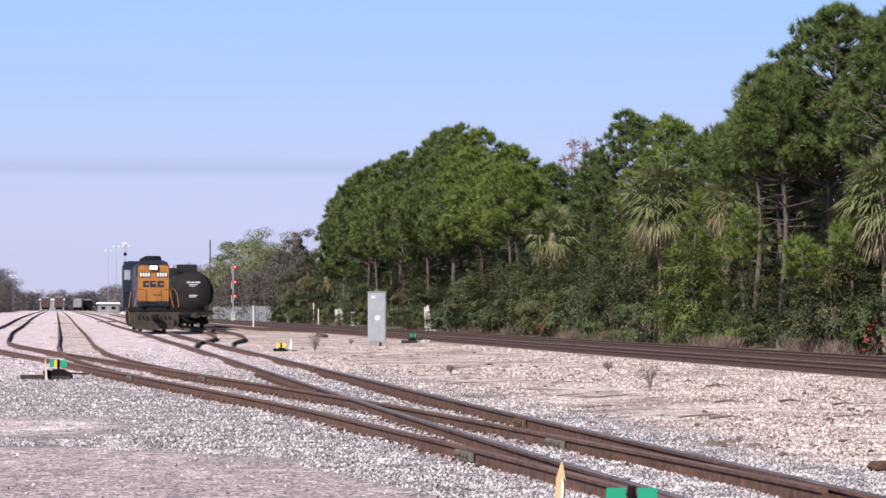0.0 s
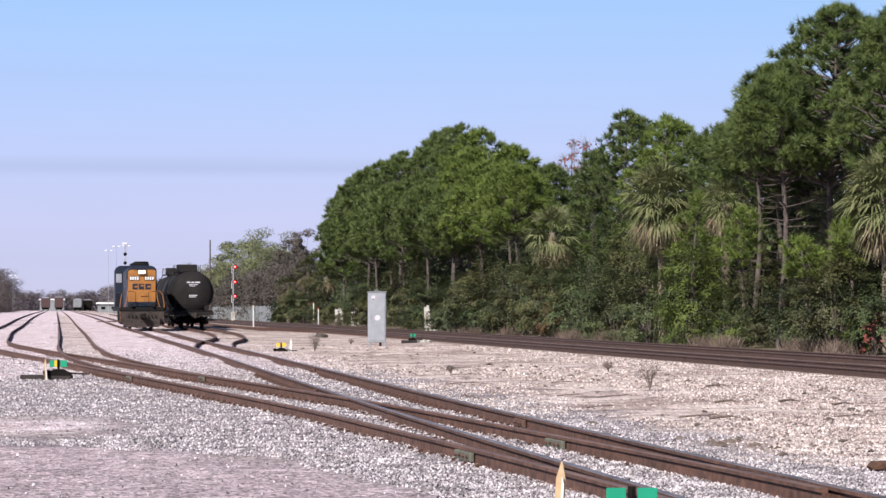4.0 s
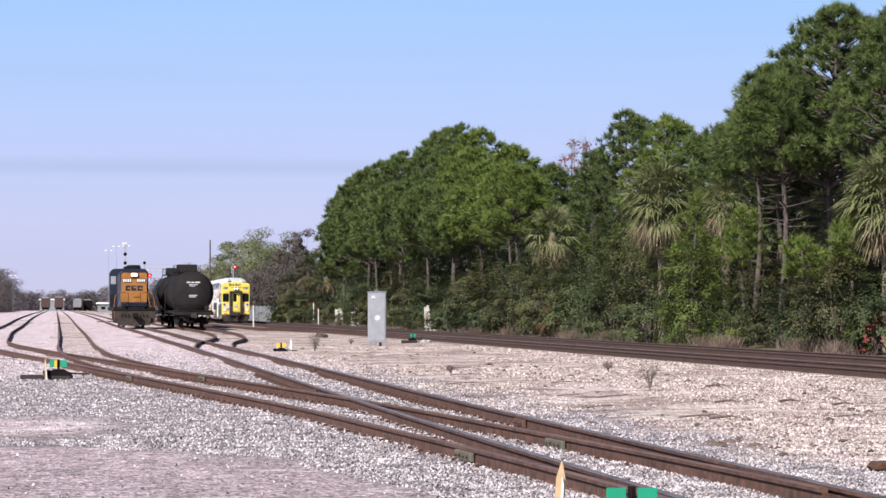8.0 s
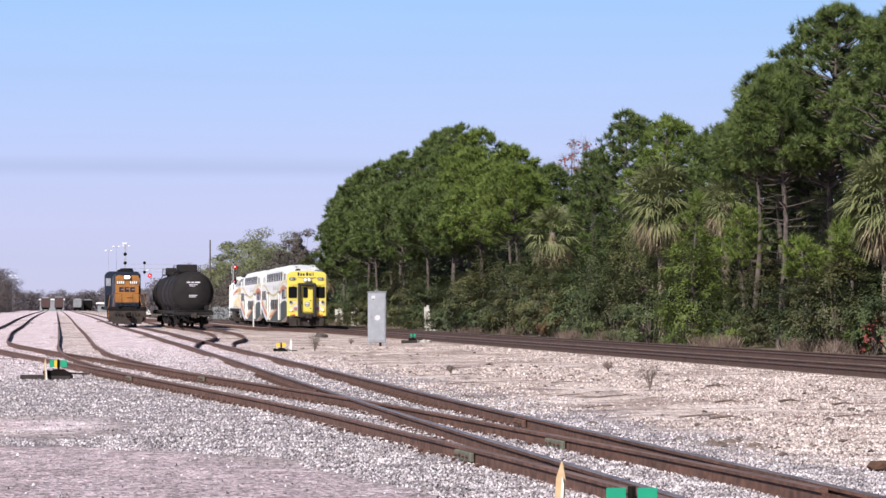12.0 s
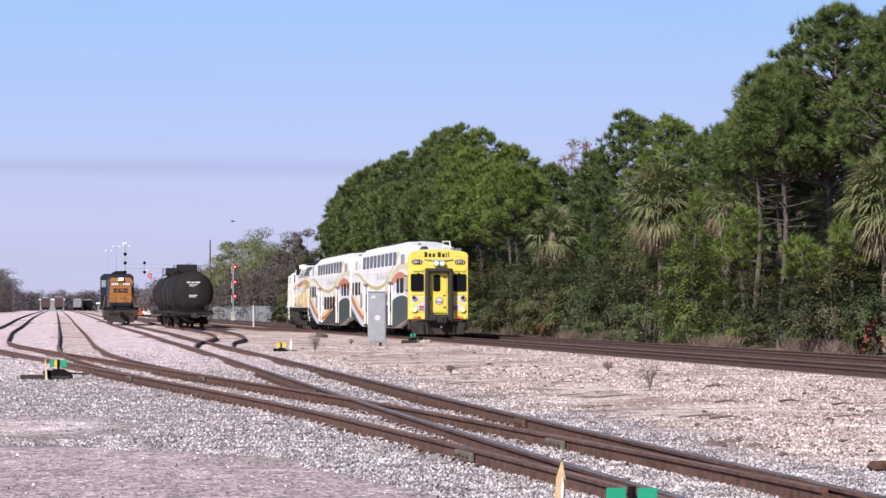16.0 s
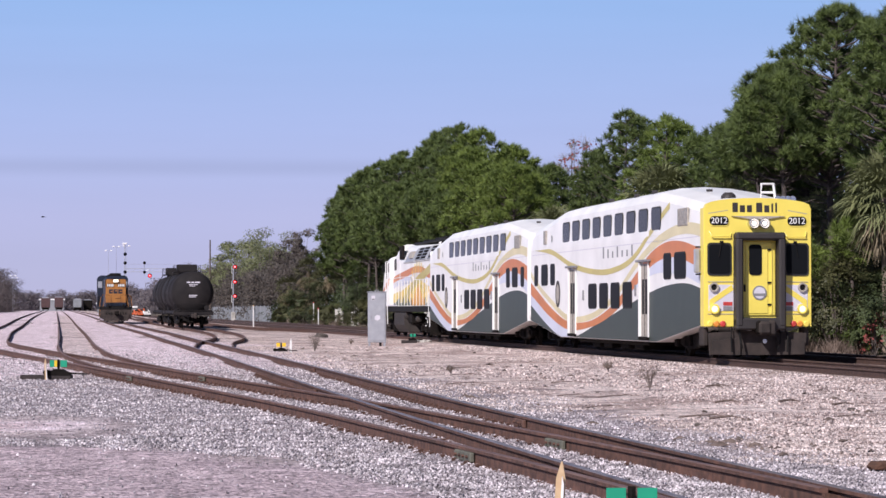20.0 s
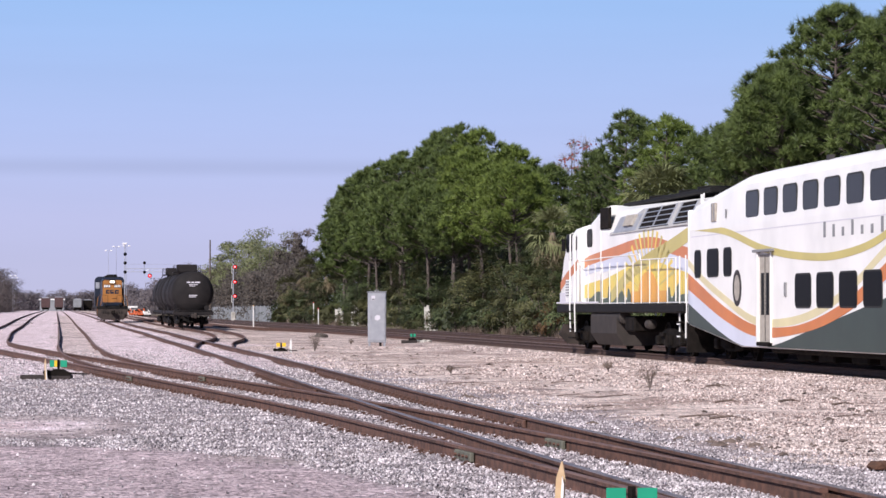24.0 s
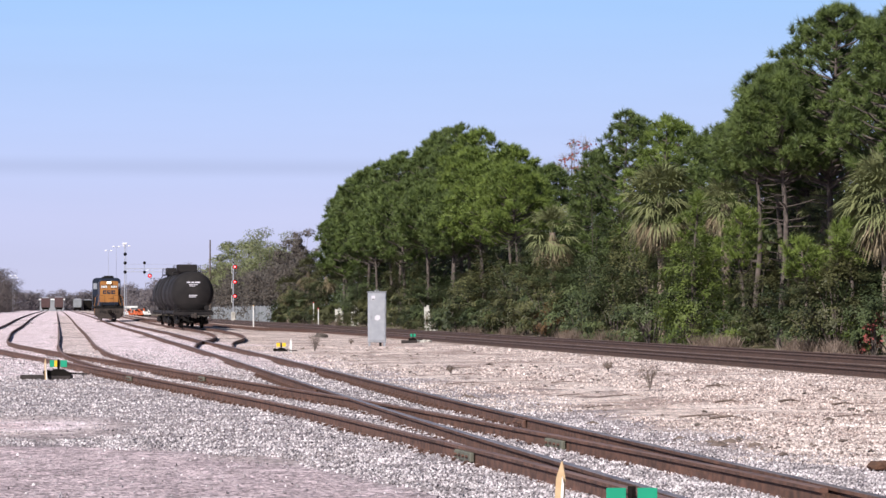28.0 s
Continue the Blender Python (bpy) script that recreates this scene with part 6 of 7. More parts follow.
# palms
for a, s, th, r, g, d in ((27.9, 114.2, 6.6, 2.1, 150, 120), (28.5, 83.6, 5.4, 1.9, 110, 70), (28.8, 145, 6.1, 2.0, 50, 70), (29.0, 106.8, 6.2, 1.4, 56, 60), (28.5, 290, 6.0, 2.0, 50, 60),
                          (29, 275, 5.2, 1.9, 46, 50), (27.6, 306, 4.2, 2.0, 46, 46), (28.2, 282, 3.4, 1.8, 40, 36), (28.0, 298, 2.4, 1.8, 36, 30), (31.6, 100.5, 5.2, 1.5, 50, 16)):
    stand(palm("cabbage palm with a skirt of dry fronds", th, r, g, d, leaf=FROND_O if s > 200 else None), a, s)
for a, s, r in ((26.6, 206, 1.3), (27.2, 199, 1.5), (26.8, 192, 1.2), (26.6, 226, 1.4), (27.0, 183, 1.2), (26.9, 236, 1.3), (27.3, 96, 0.9), (27.2, 104, 1.0), (26.3, 246.5, 1.3), (26.3, 237, 1.2), (26.2, 184.5, 1.0)):
    stand(palm("low palmetto clump at the edge of the thicket", 0.25, r, 26, 6, leaf=FROND_O), a, s)

# bushes in two rows
BUSH = [(27.6, 173, 3.0, 4.2), (28.4, 166, 3.0, 5.4), (27.4, 160, 2.4, 3.6), (28.8, 154, 2.8, 6.0), (27.6, 149, 2.3, 4.4), (28.8, 144, 2.6, 5.4), (27.4, 139, 2.2, 3.6), (28.8, 134.5, 2.4, 5.6), (27.4, 130, 2.2, 3.6),
        (28.6, 125.5, 2.2, 4.8), (27.3, 121.5, 2.1, 4.9), (28.0, 117.5, 2.0, 5.0), (27.3, 113.5, 2.1, 4.6), (28.4, 109.5, 1.9, 4.4), (27.3, 105.8, 1.7, 4.0), (28.4, 102.5, 1.7, 2.8), (28.8, 97.5, 2.0, 3.0), (28.9, 93.8, 1.7, 3.4), (28.2, 89.5, 1.8, 3.1), (27.3, 85.6, 1.6, 2.9), (28.0, 81, 2.0, 3.6),
        (29.5, 180, 2.8, 4.4), (28.4, 190, 2.4, 4.2), (29.5, 199, 2.6, 4.4), (29.0, 210, 2.4, 5.0), (30.0, 222, 2.6, 5.4), (29.0, 236, 2.4, 4.2), (30.0, 249, 2.8, 5.2), (29.5, 264, 2.8, 5.0), (27.6, 300, 2.4, 4.2), (27.9, 290, 2.4, 4.4), (27.6, 281, 2.2, 3.6), (27.8, 272, 2.2, 3.8), (27.4, 310, 2.4, 4.0), (28.0, 262, 2.2, 3.0),
        (31.0, 121, 2.6, 6.0), (31.5, 132, 2.6, 6.6), (31.5, 146, 2.8, 7.2), (31.0, 156, 2.6, 6.6), (32.0, 112, 2.2, 5.4), (32.5, 104, 2.0, 4.8), (32.0, 88, 2.0, 4.4)]
for i, (a, s, r, h) in enumerate(BUSH):
    mm = (LEAF, LEAF_O, LEAF, LEAF, LEAF_O)[i % 5] if i != 14 else LEAF_L
    lab = "dense light green thicket bush" if i == 14 else ("dull olive thicket bush reaching the ground" if mm is LEAF_O else "dense dark green thicket bush reaching the ground")
    f_ = 1.0 + 0.3 * math.sin(i * 2.4) + (0.18 if s < 150 else 0)
    stand(shrub(lab, r * 0.9, r * 1.1, h * f_, 110, 84, 0.09 if s > 140 else 0.068, mm), a, s, 13 * i)
stand(shrub("rusty brown withering bush among green ones", 0.9, 0.9, 2.4, 26, 40, 0.08, LEAF_R), 26.7, 134, 0)
stand(shrub("bush with red autumn leaves at the track side", 0.35, 0.4, 1.6, 8, 24, 0.07, RED_LEAF), 26.8, 80.0, 0)
for a, s, h in ((27.0, 99.6, 1.5), (26.8, 81.5, 1.2)):
    stand(shrub("small light green sapling bush", 0.8, 0.8, h, 26, 36, 0.09, LEAF_L), a, s)

# leafless and thinly leaved trees farther on
stand(broadleaf("bare maple with a few red leaves", 18.0, 2.8, RED_LEAF, 26, 9, 0.2, 26, "bare_tree", 0.55), 46, 222)
# their pale leaf colours carry the distance haze
for a, s, h, r, mm, tw in ((30.3, 450, 15.6, 5.2, HAZED_SPRING_LEAF, 20), (33, 440, 17.4, 6.0, HAZED_SPRING_LEAF, 22), (33.2, 400, 15.2, 5.2, HAZED_SPRING_LEAF, 20), (34, 415, 16.2, 5.4, HAZED_SPRING_LEAF, 20), (31.8, 350, 14.0, 2.8, HAZED_WOOD, 60), (31.9, 332, 13.8, 2.8, HAZED_WOOD, 60),
                           (29.8, 520, 13.2, 5.0, HAZED_WOOD, 26), (29.7, 590, 13.2, 5.5, HAZED_WOOD, 20), (29.7, 650, 13.6, 6.0, HAZED_WOOD, 16), (30, 370, 8.5, 4.0, HAZED_WOOD, 26), (29.5, 400, 8.0, 4.5, HAZED_WOOD, 26), (32, 345, 9.0, 4.5, HAZED_WOOD, 26),
                           (32, 470, 10.5, 5.0, HAZED_WOOD, 20), (30, 425, 9.0, 4.5, HAZED_WOOD, 20), (34, 380, 11.0, 4.0, HAZED_WOOD, 26), (31, 325, 9.0, 3.4, HAZED_WOOD, 34), (30, 338, 8.0, 3.4, HAZED_WOOD, 34)):
    stand(broadleaf("thinly leaved late-winter tree with haze in its colours", h, r, mm, 36, 170 if mm is HAZED_SPRING_LEAF else 90, 0.21, tw, base=0.12), a, s)

# dark woods closing the view behind the front rows
def woods(name, label, rows, size, k, material, rad=1.6):
    pts = []
    for x0, y0, x1, y1, h, n in rows:
        for i in range(n):
            f = rng.uniform()
            pts.append((x0 + (x1 - x0) * f + rng.normal() * 1.2, y0 + (y1 - y0) * f + rng.normal() * 1.2, rng.uniform(0.02, 1.0) * h * (0.8 + 0.25 * wobble(x0 + f * 40, y0 + f * 60, 0.35))))
    pts = np.array(pts)
    v, f = leaves(pts, np.full(len(pts), rad), k, size)
    v[:, 2] = np.maximum(v[:, 2], 0.02)
    return tagged(new(name, raw_mesh(name, v, f, material)), label, "woods", kind="stuff")


def seg(a0, s0, a1, s1, h, n):
    return (*on_main(a0, s0), *on_main(a1, s1), h, n)


woods("back_woods", "dark undergrowth and trees behind the front pines",
      [seg(36, 62, 36, 104, 10.0, 420), seg(36, 104, 36, 130, 9.0, 260), seg(38.5, 130, 38.5, 170, 9.0, 300), seg(38.5, 170, 38.5, 200, 9.0, 240), seg(38.5, 200, 38.5, 250, 11.5, 480), seg(38.5, 250, 35, 335, 10.5, 620), seg(33.5, 180, 33.5, 260, 4.5, 260)], 0.22, 48, LEAF)
woods("deep_woods", "dim depth of the woods behind the thicket", [seg(43, 118, 43, 330, 9.5, 460), seg(43, 118, 43, 160, 8.5, 160)], 0.5, 30, LEAF, 2.2)
# the next three woods have distance haze in their colours
woods("mid_woods", "hazed brown-grey late-winter thicket behind the sheet fence", [seg(30.5, 322, 29.5, 420, 9.0, 330), seg(29.5, 420, 29, 640, 9.5, 300)], 0.22, 60, HAZED_WOOD, 1.6)
# its first row is unseen, added for the coach windows to reflect
woods("left_woods", "hazed grey-brown woods along the yard's far side, partly unseen", [(-16, 420, -24, 760, 11.5, 260), (-11, 660, -26, 690, 12.5, 260), (-12.5, 590, -22, 640, 12.5, 200)], 0.19, 150, HAZED_GREY_WOOD, 2.2)
woods("far_woods", "hazed mauve-grey line of far woods at the end of the yard",
      [(-70, 1500, 70, 1500, 15, 420), (-130, 1450, -30, 1480, 15, 200), (20, 1000, 50, 760, 12, 320), (-40, 1300, 50, 1340, 12.5, 360), (44, 760, 36, 560, 12, 260)], 0.5, 90, HAZED_FAR_WOOD, 3.4)


# dry grass and weeds
def blades(name, label, centers, h, k, material, spread=0.35):
    n = len(centers)
    c = np.repeat(centers, k, axis=0) + rng.normal(size=(n * k, 3)) * np.array([spread, spread, 0])
    c[:, 2] = np.repeat(centers[:, 2], k)
    d = rng.normal(size=(n * k, 3)) * np.array([0.45, 0.45, 0.1]) + np.array([0, 0, 1.0])
    L = h * rng.uniform(0.4, 1.1, (n * k, 1))
    s = unit(np.cross(d, rng.normal(size=(n * k, 3)))) * 0.014
    v = np.stack([c - s, c + s, c + d * L], axis=1).reshape(-1, 3)
    return tagged(new(name, raw_mesh(name, v, np.arange(len(v)).reshape(-1, 3), material)), label, "grass", kind="stuff")


gpts = []
for s in np.arange(60, 330, 0.42):
    w = 0.5 + 0.5 * wobble(s, 1.0, 0.16)
    if rng.uniform() < w ** 3 * 0.38 - 0.06:
        x, y = on_main(25.9 + rng.uniform(-0.5, 0.9), s)
        gpts.append((x, y, ground_z(x, y)))
blades("dry_grass", "dry tan grass along the edge of the thicket", np.array(gpts), 0.34, 26, GRASS_DRY)

for i, (s, a, r_) in enumerate(((146, 26.3, 0.9), (128, 26.3, 0.7), (119, 26.4, 1.0), (99.6, 26.2, 1.1), (96.5, 26.2, 0.6), (86.4, 26.3, 0.9), (81.5, 26.2, 0.9), (158, 26.3, 0.7), (240, 26.4, 1.2), (262, 26.6, 1.2))):
    x, y = on_main(a, s)
    c = np.array([(x + rng.normal() * 0.2, y + rng.normal() * r_ * 0.6, ground_z(x, y)) for k in range(14)])
    blades("dry_grass_clump", "tall tuft of dry pinkish-tan grass", c, 0.6, 44, GRASS_DRY, 0.25)


# ---- lineside things ----
BULB = glow("signal_bulb", (1.0, 0.55, 0.5), 3.0)


def signal_head(parent, x, y, z, lit=True, k=1.0):
    h = part("signal_head", Shape().lathe([(y + 0.18, 0.10 * k), (y + 0.05, 0.26 * k), (y - 0.02, 0.30 * k), (y - 0.04, 0.30 * k)], "y", (x, 0, z), 18), BLACK, parent, "black round target with a red lamp" if lit else "dark round target")
    part("hood", Shape().prism([(x - 0.14, z + 0.02), (x - 0.1, z + 0.15), (x, z + 0.2), (x + 0.1, z + 0.15), (x + 0.14, z + 0.02), (x + 0.12, z + 0.02), (x, z + 0.17), (x - 0.12, z + 0.02)], "y", y - 0.32, y - 0.03), BLACK, h)
    ln = part("lens", Shape().lathe([(y - 0.03, 0.21 * k), (y - 0.08, 0.15 * k)], "y", (x, 0, z), 16), RED_GLOW if lit else BLACK, h, "red glowing lens" if lit else "")
    if lit:
        part("bulb", Shape().lathe([(y - 0.07, 0.085), (y - 0.10, 0.05)], "y", (x, 0, z), 10), BULB, ln)


def signal_mast():
    t = tagged(new("signal_mast"), "three-headed railway signal mast showing red lamps", "railway signal")
    part("mast", Shape().tube([(0, 0, -0.2), (0, 0, 8.0)], 0.09, 10), STEEL, t, "silver mast")
    part("base", Shape().box(0, 0, 0.55, 0.6, 0.5, 1.2, 0.05), CONCRETE, t)
    for z in (7.5, 5.4, 3.4):
        signal_head(t, 0.22, -0.2, z)
        part("bracket", Shape().tube([(0, 0, z - 0.4), (0.22, -0.1, z - 0.1)], 0.04, 6).tube([(-0.22, 0.05, z - 0.9), (-0.22, 0.05, z + 0.1)], 0.03, 5).tube([(-0.22, 0.05, z - 0.9), (0, 0, z - 0.9)], 0.03, 5), WHITE, t)
    part("finial", Shape().lathe([(8.0, 0.1), (8.12, 0.1), (8.2, 0.02)], "z", (0, 0, 0), 8), BLACK, t)
    return t


sm = signal_mast()
sm.matrix_basis = pose(24.6, 350, 0.2)


def gantry():
    t = tagged(new("signal_gantry"), "silver cantilever signal gantry over the yard tracks", "signal gantry")
    part("mast", Shape().tube([(0, 0, -0.2), (0, 0, 10.8)], 0.075, 10), STEEL, t)
    for z in (6.95, 7.4):
        part("boom", Shape().tube([(0, 0, z), (7.4, 0, z)], 0.035, 6), STEEL, t)
    for k in range(8):
        part("strut", Shape().tube([(0.9 * k + 0.2, 0, 6.95), (0.9 * k + 0.65, 0, 7.4)], 0.02, 5), STEEL, t)
    part("walkway_rail", Shape().tube([(0.3, -0.4, 8.0), (7.2, -0.4, 8.0)], 0.015, 5), STEEL, t)
    for z in (9.42, 8.18, 6.9):
        signal_head(t, 0.05, -0.3, z, False, 0.8)
    for z in (8.2, 6.9):
        signal_head(t, 2.75, -0.3, z, False, 0.72)
    signal_head(t, 3.5, -0.3, 6.4, True)
    part("mast_lamp", Shape().box(0, 0, 10.9, 0.6, 0.4, 0.24, 0.05), WHITE, t)
    part("drop_tube", Shape().tube([(3.5, 0, 7.3), (3.5, 0, 6.1)], 0.05, 6), STEEL, t)
    part("drop_tube", Shape().tube([(2.75, 0, 8.5), (2.75, 0, 6.5)], 0.05, 6), STEEL, t)
    return t


gt = gantry()
gt.matrix_basis = pose(9.5, 352, 0.05)


def relay_cabinet():
    t = tagged(new("relay_cabinet"), "tall galvanised steel signal cabinet on short legs", "equipment cabinet")
    part("body", Shape().box(0, 0, 1.27, 0.80, 0.55, 2.22, 0.02), GALV, t, "grey galvanised body")
    d = part("door", Shape().box(0.0, -0.285, 1.27, 0.70, 0.03, 2.06, 0.008), GALV, t)
    part("handle", Shape().box(-0.27, -0.315, 1.30, 0.03, 0.04, 0.18, 0.008), STEEL, d)
    part("sticker", Shape().box(-0.17, -0.303, 2.12, 0.16, 0.006, 0.2), LAV, d, "pale notice with dark bars")
    part("sticker_bar", Shape().box(-0.17, -0.308, 2.06, 0.13, 0.005, 0.06), TEXT_GREY, d)
    part("scuff", Shape().prism([(-0.12, 1.18), (0.02, 1.12), (0.14, 1.2), (0.13, 1.34), (0.0, 1.38), (-0.1, 1.3)], "y", -0.304, -0.300), LAV, d, "pale worn patch")
    for z in (0.5, 1.3, 2.1):
        part("hinge", Shape().tube([(0.355, -0.30, z), (0.355, -0.30, z + 0.12)], 0.014, 6), STEEL, d)
    part("roof_lip", Shape().box(0, 0, 2.395, 0.86, 0.62, 0.03, 0.008), GALV, t)
    for x in (-0.33, 0.33):
        for y in (-0.2, 0.2):
            part("leg", Shape().box(x, y, 0.07, 0.09, 0.09, 0.22, 0.008), GALV, t)
    part("conduit", Shape().tube([(0.15, 0.0, -0.05), (0.15, 0, 0.2)], 0.05, 8), BLACK, t)
    part("lifting_eye", Shape().tube([(-0.08, 0, 2.40), (-0.06, 0, 2.47), (0.06, 0, 2.47), (0.08, 0, 2.40)], 0.015, 6), STEEL, t)
    return t


rc = relay_cabinet()
rc.matrix_basis = pose(14.0, 109.0, ground_z(14.0, 109.0), 0, 0, -6)


CREOSOTE = mat("fresh_creosote", (0.035, 0.025, 0.024), 0.8, 0, color2=(0.016, 0.012, 0.012), scale=8, bump=0.3)


def switch_stand(label, material, tie=True, stripe=None):
    """A low switch stand: head timber, cast base, lever, two-bladed target."""
    t = tagged(new("switch_stand"), label, "switch stand", "switch stands of the yard")
    if tie:
        part("head_timber", Shape().box(-0.22, 0, 0.04, 0.95, 0.24, 0.17, 0.015), CREOSOTE, t, "dark creosoted timber")
    part("base", Shape().prism([(-0.24, 0.12), (0.24, 0.12), (0.16, 0.2), (0.07, 0.26), (-0.07, 0.26), (-0.16, 0.2)], "y", -0.13, 0.13), UNDER, t, "cast iron base")
    part("spindle", Shape().tube([(0, 0, 0.24), (0, 0, 0.46)], 0.022, 8), UNDER, t)
    part("lever", Shape().tube([(0.05, -0.1, 0.2), (0.32, -0.12, 0.16), (0.55, -0.12, 0.15)], 0.02, 6).lathe([(-0.14, 0.07), (-0.08, 0.07)], "y", (-0.2, 0, 0.18), 12), UNDER, t)
    for sx in (-1, 1):
        b = part("target", Shape().box(sx * 0.098, -0.01, 0.385, 0.125, 0.006, 0.16, 0.002), material, t, "flat painted target blade")
        if stripe and sx < 0:
            part("stripe", Shape().box(sx * 0.05, -0.016, 0.385, 0.05, 0.004, 0.15), stripe, b)
    part("target_clamp", Shape().box(0, -0.005, 0.385, 0.05, 0.02, 0.18, 0.004), UNDER, t)
    return t


WOOD = mat("pale_stake_wood", (0.55, 0.40, 0.24), 0.75, 0, color2=(0.42, 0.27, 0.15), scale=8, bump=0.2)


def stake(label, h, w=0.05, material=None):
    t = tagged(new("stake"), label, "stake")
    part("post", Shape().prism([(-w, -0.2), (w, -0.2), (w, h - 0.12), (w * 0.15, h), (-w * 0.15, h), (-w, h - 0.12)], "y", -0.012, 0.012), material or WOOD, t)
    # white by default: the post's sunlit edge is put into the slat's colour
    part("slat", Shape().prism([(w * 0.5, -0.2), (w * 1.3, -0.2), (w * 0.9, h - 0.16), (w * 0.4, h - 0.1)], "y", -0.05, -0.03), WHITE if material is None else material, t)
    return t


s1 = switch_stand("low switch stand with two green target blades", GREEN_T)
s1.matrix_basis = pose(3.58, 15.3, 0.0, 0, 0, -9)
stake("weathered wooden survey stake in the ballast", 0.50, 0.034).matrix_basis = pose(3.55, 17.5, 0.0, 0, 4, -20)
s2 = switch_stand("low switch stand with green and yellow targets on a timber", GREEN_T, stripe=YEL_T)
s2.matrix_basis = pose(0.06, 58.4, -0.04, 0, 0, -9)
s2.scale = (1.25, 1.25, 1.0)
stake("sunlit wooden stake beside the switch", 0.47, 0.026).matrix_basis = pose(-0.22, 58.2, 0.0, 0, -3, -9)
s3 = switch_stand("low switch stand with yellow target blades", YEL_T, tie=False)
s3.matrix_basis = pose(8.35, 93.2, -0.06, 0, 0, -9)
s3.scale = (1.1, 1.1, 0.9)
stake("short white marker stake by the yellow switch", 0.52, 0.035, WHITE).matrix_basis = pose(8.72, 93.4, 0.0, 0, 2, 0)
s4 = switch_stand("low switch stand with a small green target at the main line", GREEN_T)
s4.matrix_basis = pose(16.75, 117.0, 0.05, 0, 0, -9)
s4.scale = (0.8, 0.8, 0.9)

# small concrete and rock heap by that switch
def rock(label, r, seed, material, squash=0.6, name="rock"):
    s = Shape()
    bm = bmesh.new()
    bmesh.ops.create_icosphere(bm, subdivisions=2, radius=r)
    for v in bm.verts:
        f = 1 + 0.38 * noise.noise(v.co / r * 1.4 + Vector((seed, 0, 0)))
        v.co = Vector((v.co.x * f * 1.2, v.co.y * f, v.co.z * f * squash))
    me_ = bpy.data.meshes.new(name)
    bm.to_mesh(me_)
    bm.free()
    me_.materials.append(material)
    ob = tagged(new(name, me_), label, name.replace("_", " "))
    return ob


PALE_ROCK = mat("pale_rock", (0.55, 0.52, 0.48), 0.9, 0, color2=(0.36, 0.33, 0.3), scale=4, bump=0.4)
DARK_ROCK = mat("dark_rock", (0.10, 0.08, 0.07), 0.9, 0, color2=(0.06, 0.05, 0.045), scale=4, bump=0.4)
RUSTY = mat("rusty_iron", (0.13, 0.06, 0.035), 0.85, 0, color2=(0.06, 0.03, 0.02), scale=7, bump=0.4)
for i, (x, y, r) in enumerate(((17.1, 117.4, 0.2), (17.4, 117.9, 0.16), (17.25, 116.8, 0.13), (17.7, 118.2, 0.14))):
    rock("pale lump of broken concrete by the switch", r, i, PALE_ROCK).matrix_basis = pose(x, y, 0.08, 0, 0, 40 * i)
rock("dark lump of spoil on the gravel", 0.36, 9, DARK_ROCK, 0.55).matrix_basis = pose(15.4, 145.8, 0.06, 0, 0, 15)
rock("rusty iron scrap lying on the ballast", 0.115, 5, RUSTY, 0.45, "scrap").matrix_basis = pose(8.02, 23.6, 0.05, 0, 0, 20)
for i in range(15):
    x, y = rng.uniform(8.0, 15.0), rng.uniform(30, 74)
    rock("small dark clod on the pale gravel", rng.uniform(0.03, 0.065), 20 + i, DARK_ROCK, 0.6, "clod").matrix_basis = pose(x, y, ground_z(x, y) + 0.015, 0, 0, 31 * i)


DEADWOOD = mat("dead_wood", (0.20, 0.15, 0.13), 0.9, 0, color2=(0.09, 0.065, 0.055), scale=6, bump=0.4)


def stick(label, x, y, turn, length, r, fork=True):
    t = tagged(new("fallen_branch"), label, "branch")
    s = Shape().tube([(-length / 2, 0, r), (-length * 0.15, 0.05 * length, r + 0.02), (length * 0.2, 0.02, r + 0.03), (length / 2, -0.06 * length, r)], r, 6, r * 0.4)
    part("stem", s, DEADWOOD, t)
    if fork:
        part("twig", Shape().tube([(0, 0.03, r + 0.02), (length * 0.22, 0.16 * length, r + 0.04), (length * 0.36, 0.2 * length, r)], r * 0.6, 5, r * 0.25), DEADWOOD, t)
    t.matrix_basis = pose(x, y, ground_z(x, y), 0, 0, turn)


for x, y, turn, L, r in ((9.55, 36.0, -6, 0.9, 0.03), (9.65, 35.2, 4, 0.6, 0.035), (10.2, 44.5, 8, 1.0, 0.025), (9.4, 45.0, -12, 0.7, 0.02), (9.0, 40.4, 15, 0.8, 0.02), (11.4, 41.5, 0, 0.5, 0.04), (12.4, 41.2, 20, 0.5, 0.045),
                         (12.9, 39.8, 10, 0.45, 0.04), (9.9, 60.0, 5, 1.0, 0.02), (10.8, 66.0, -8, 1.0, 0.03), (8.6, 52.0, 6, 1.1, 0.02), (11.8, 36.0, 12, 0.7, 0.02), (10.9, 52.5, -4, 0.9, 0.025), (13.3, 49.2, 9, 0.6, 0.04)):
    stick("dead grey branch lying on the gravel", x, y, turn, L * 0.85, r * 0.6)


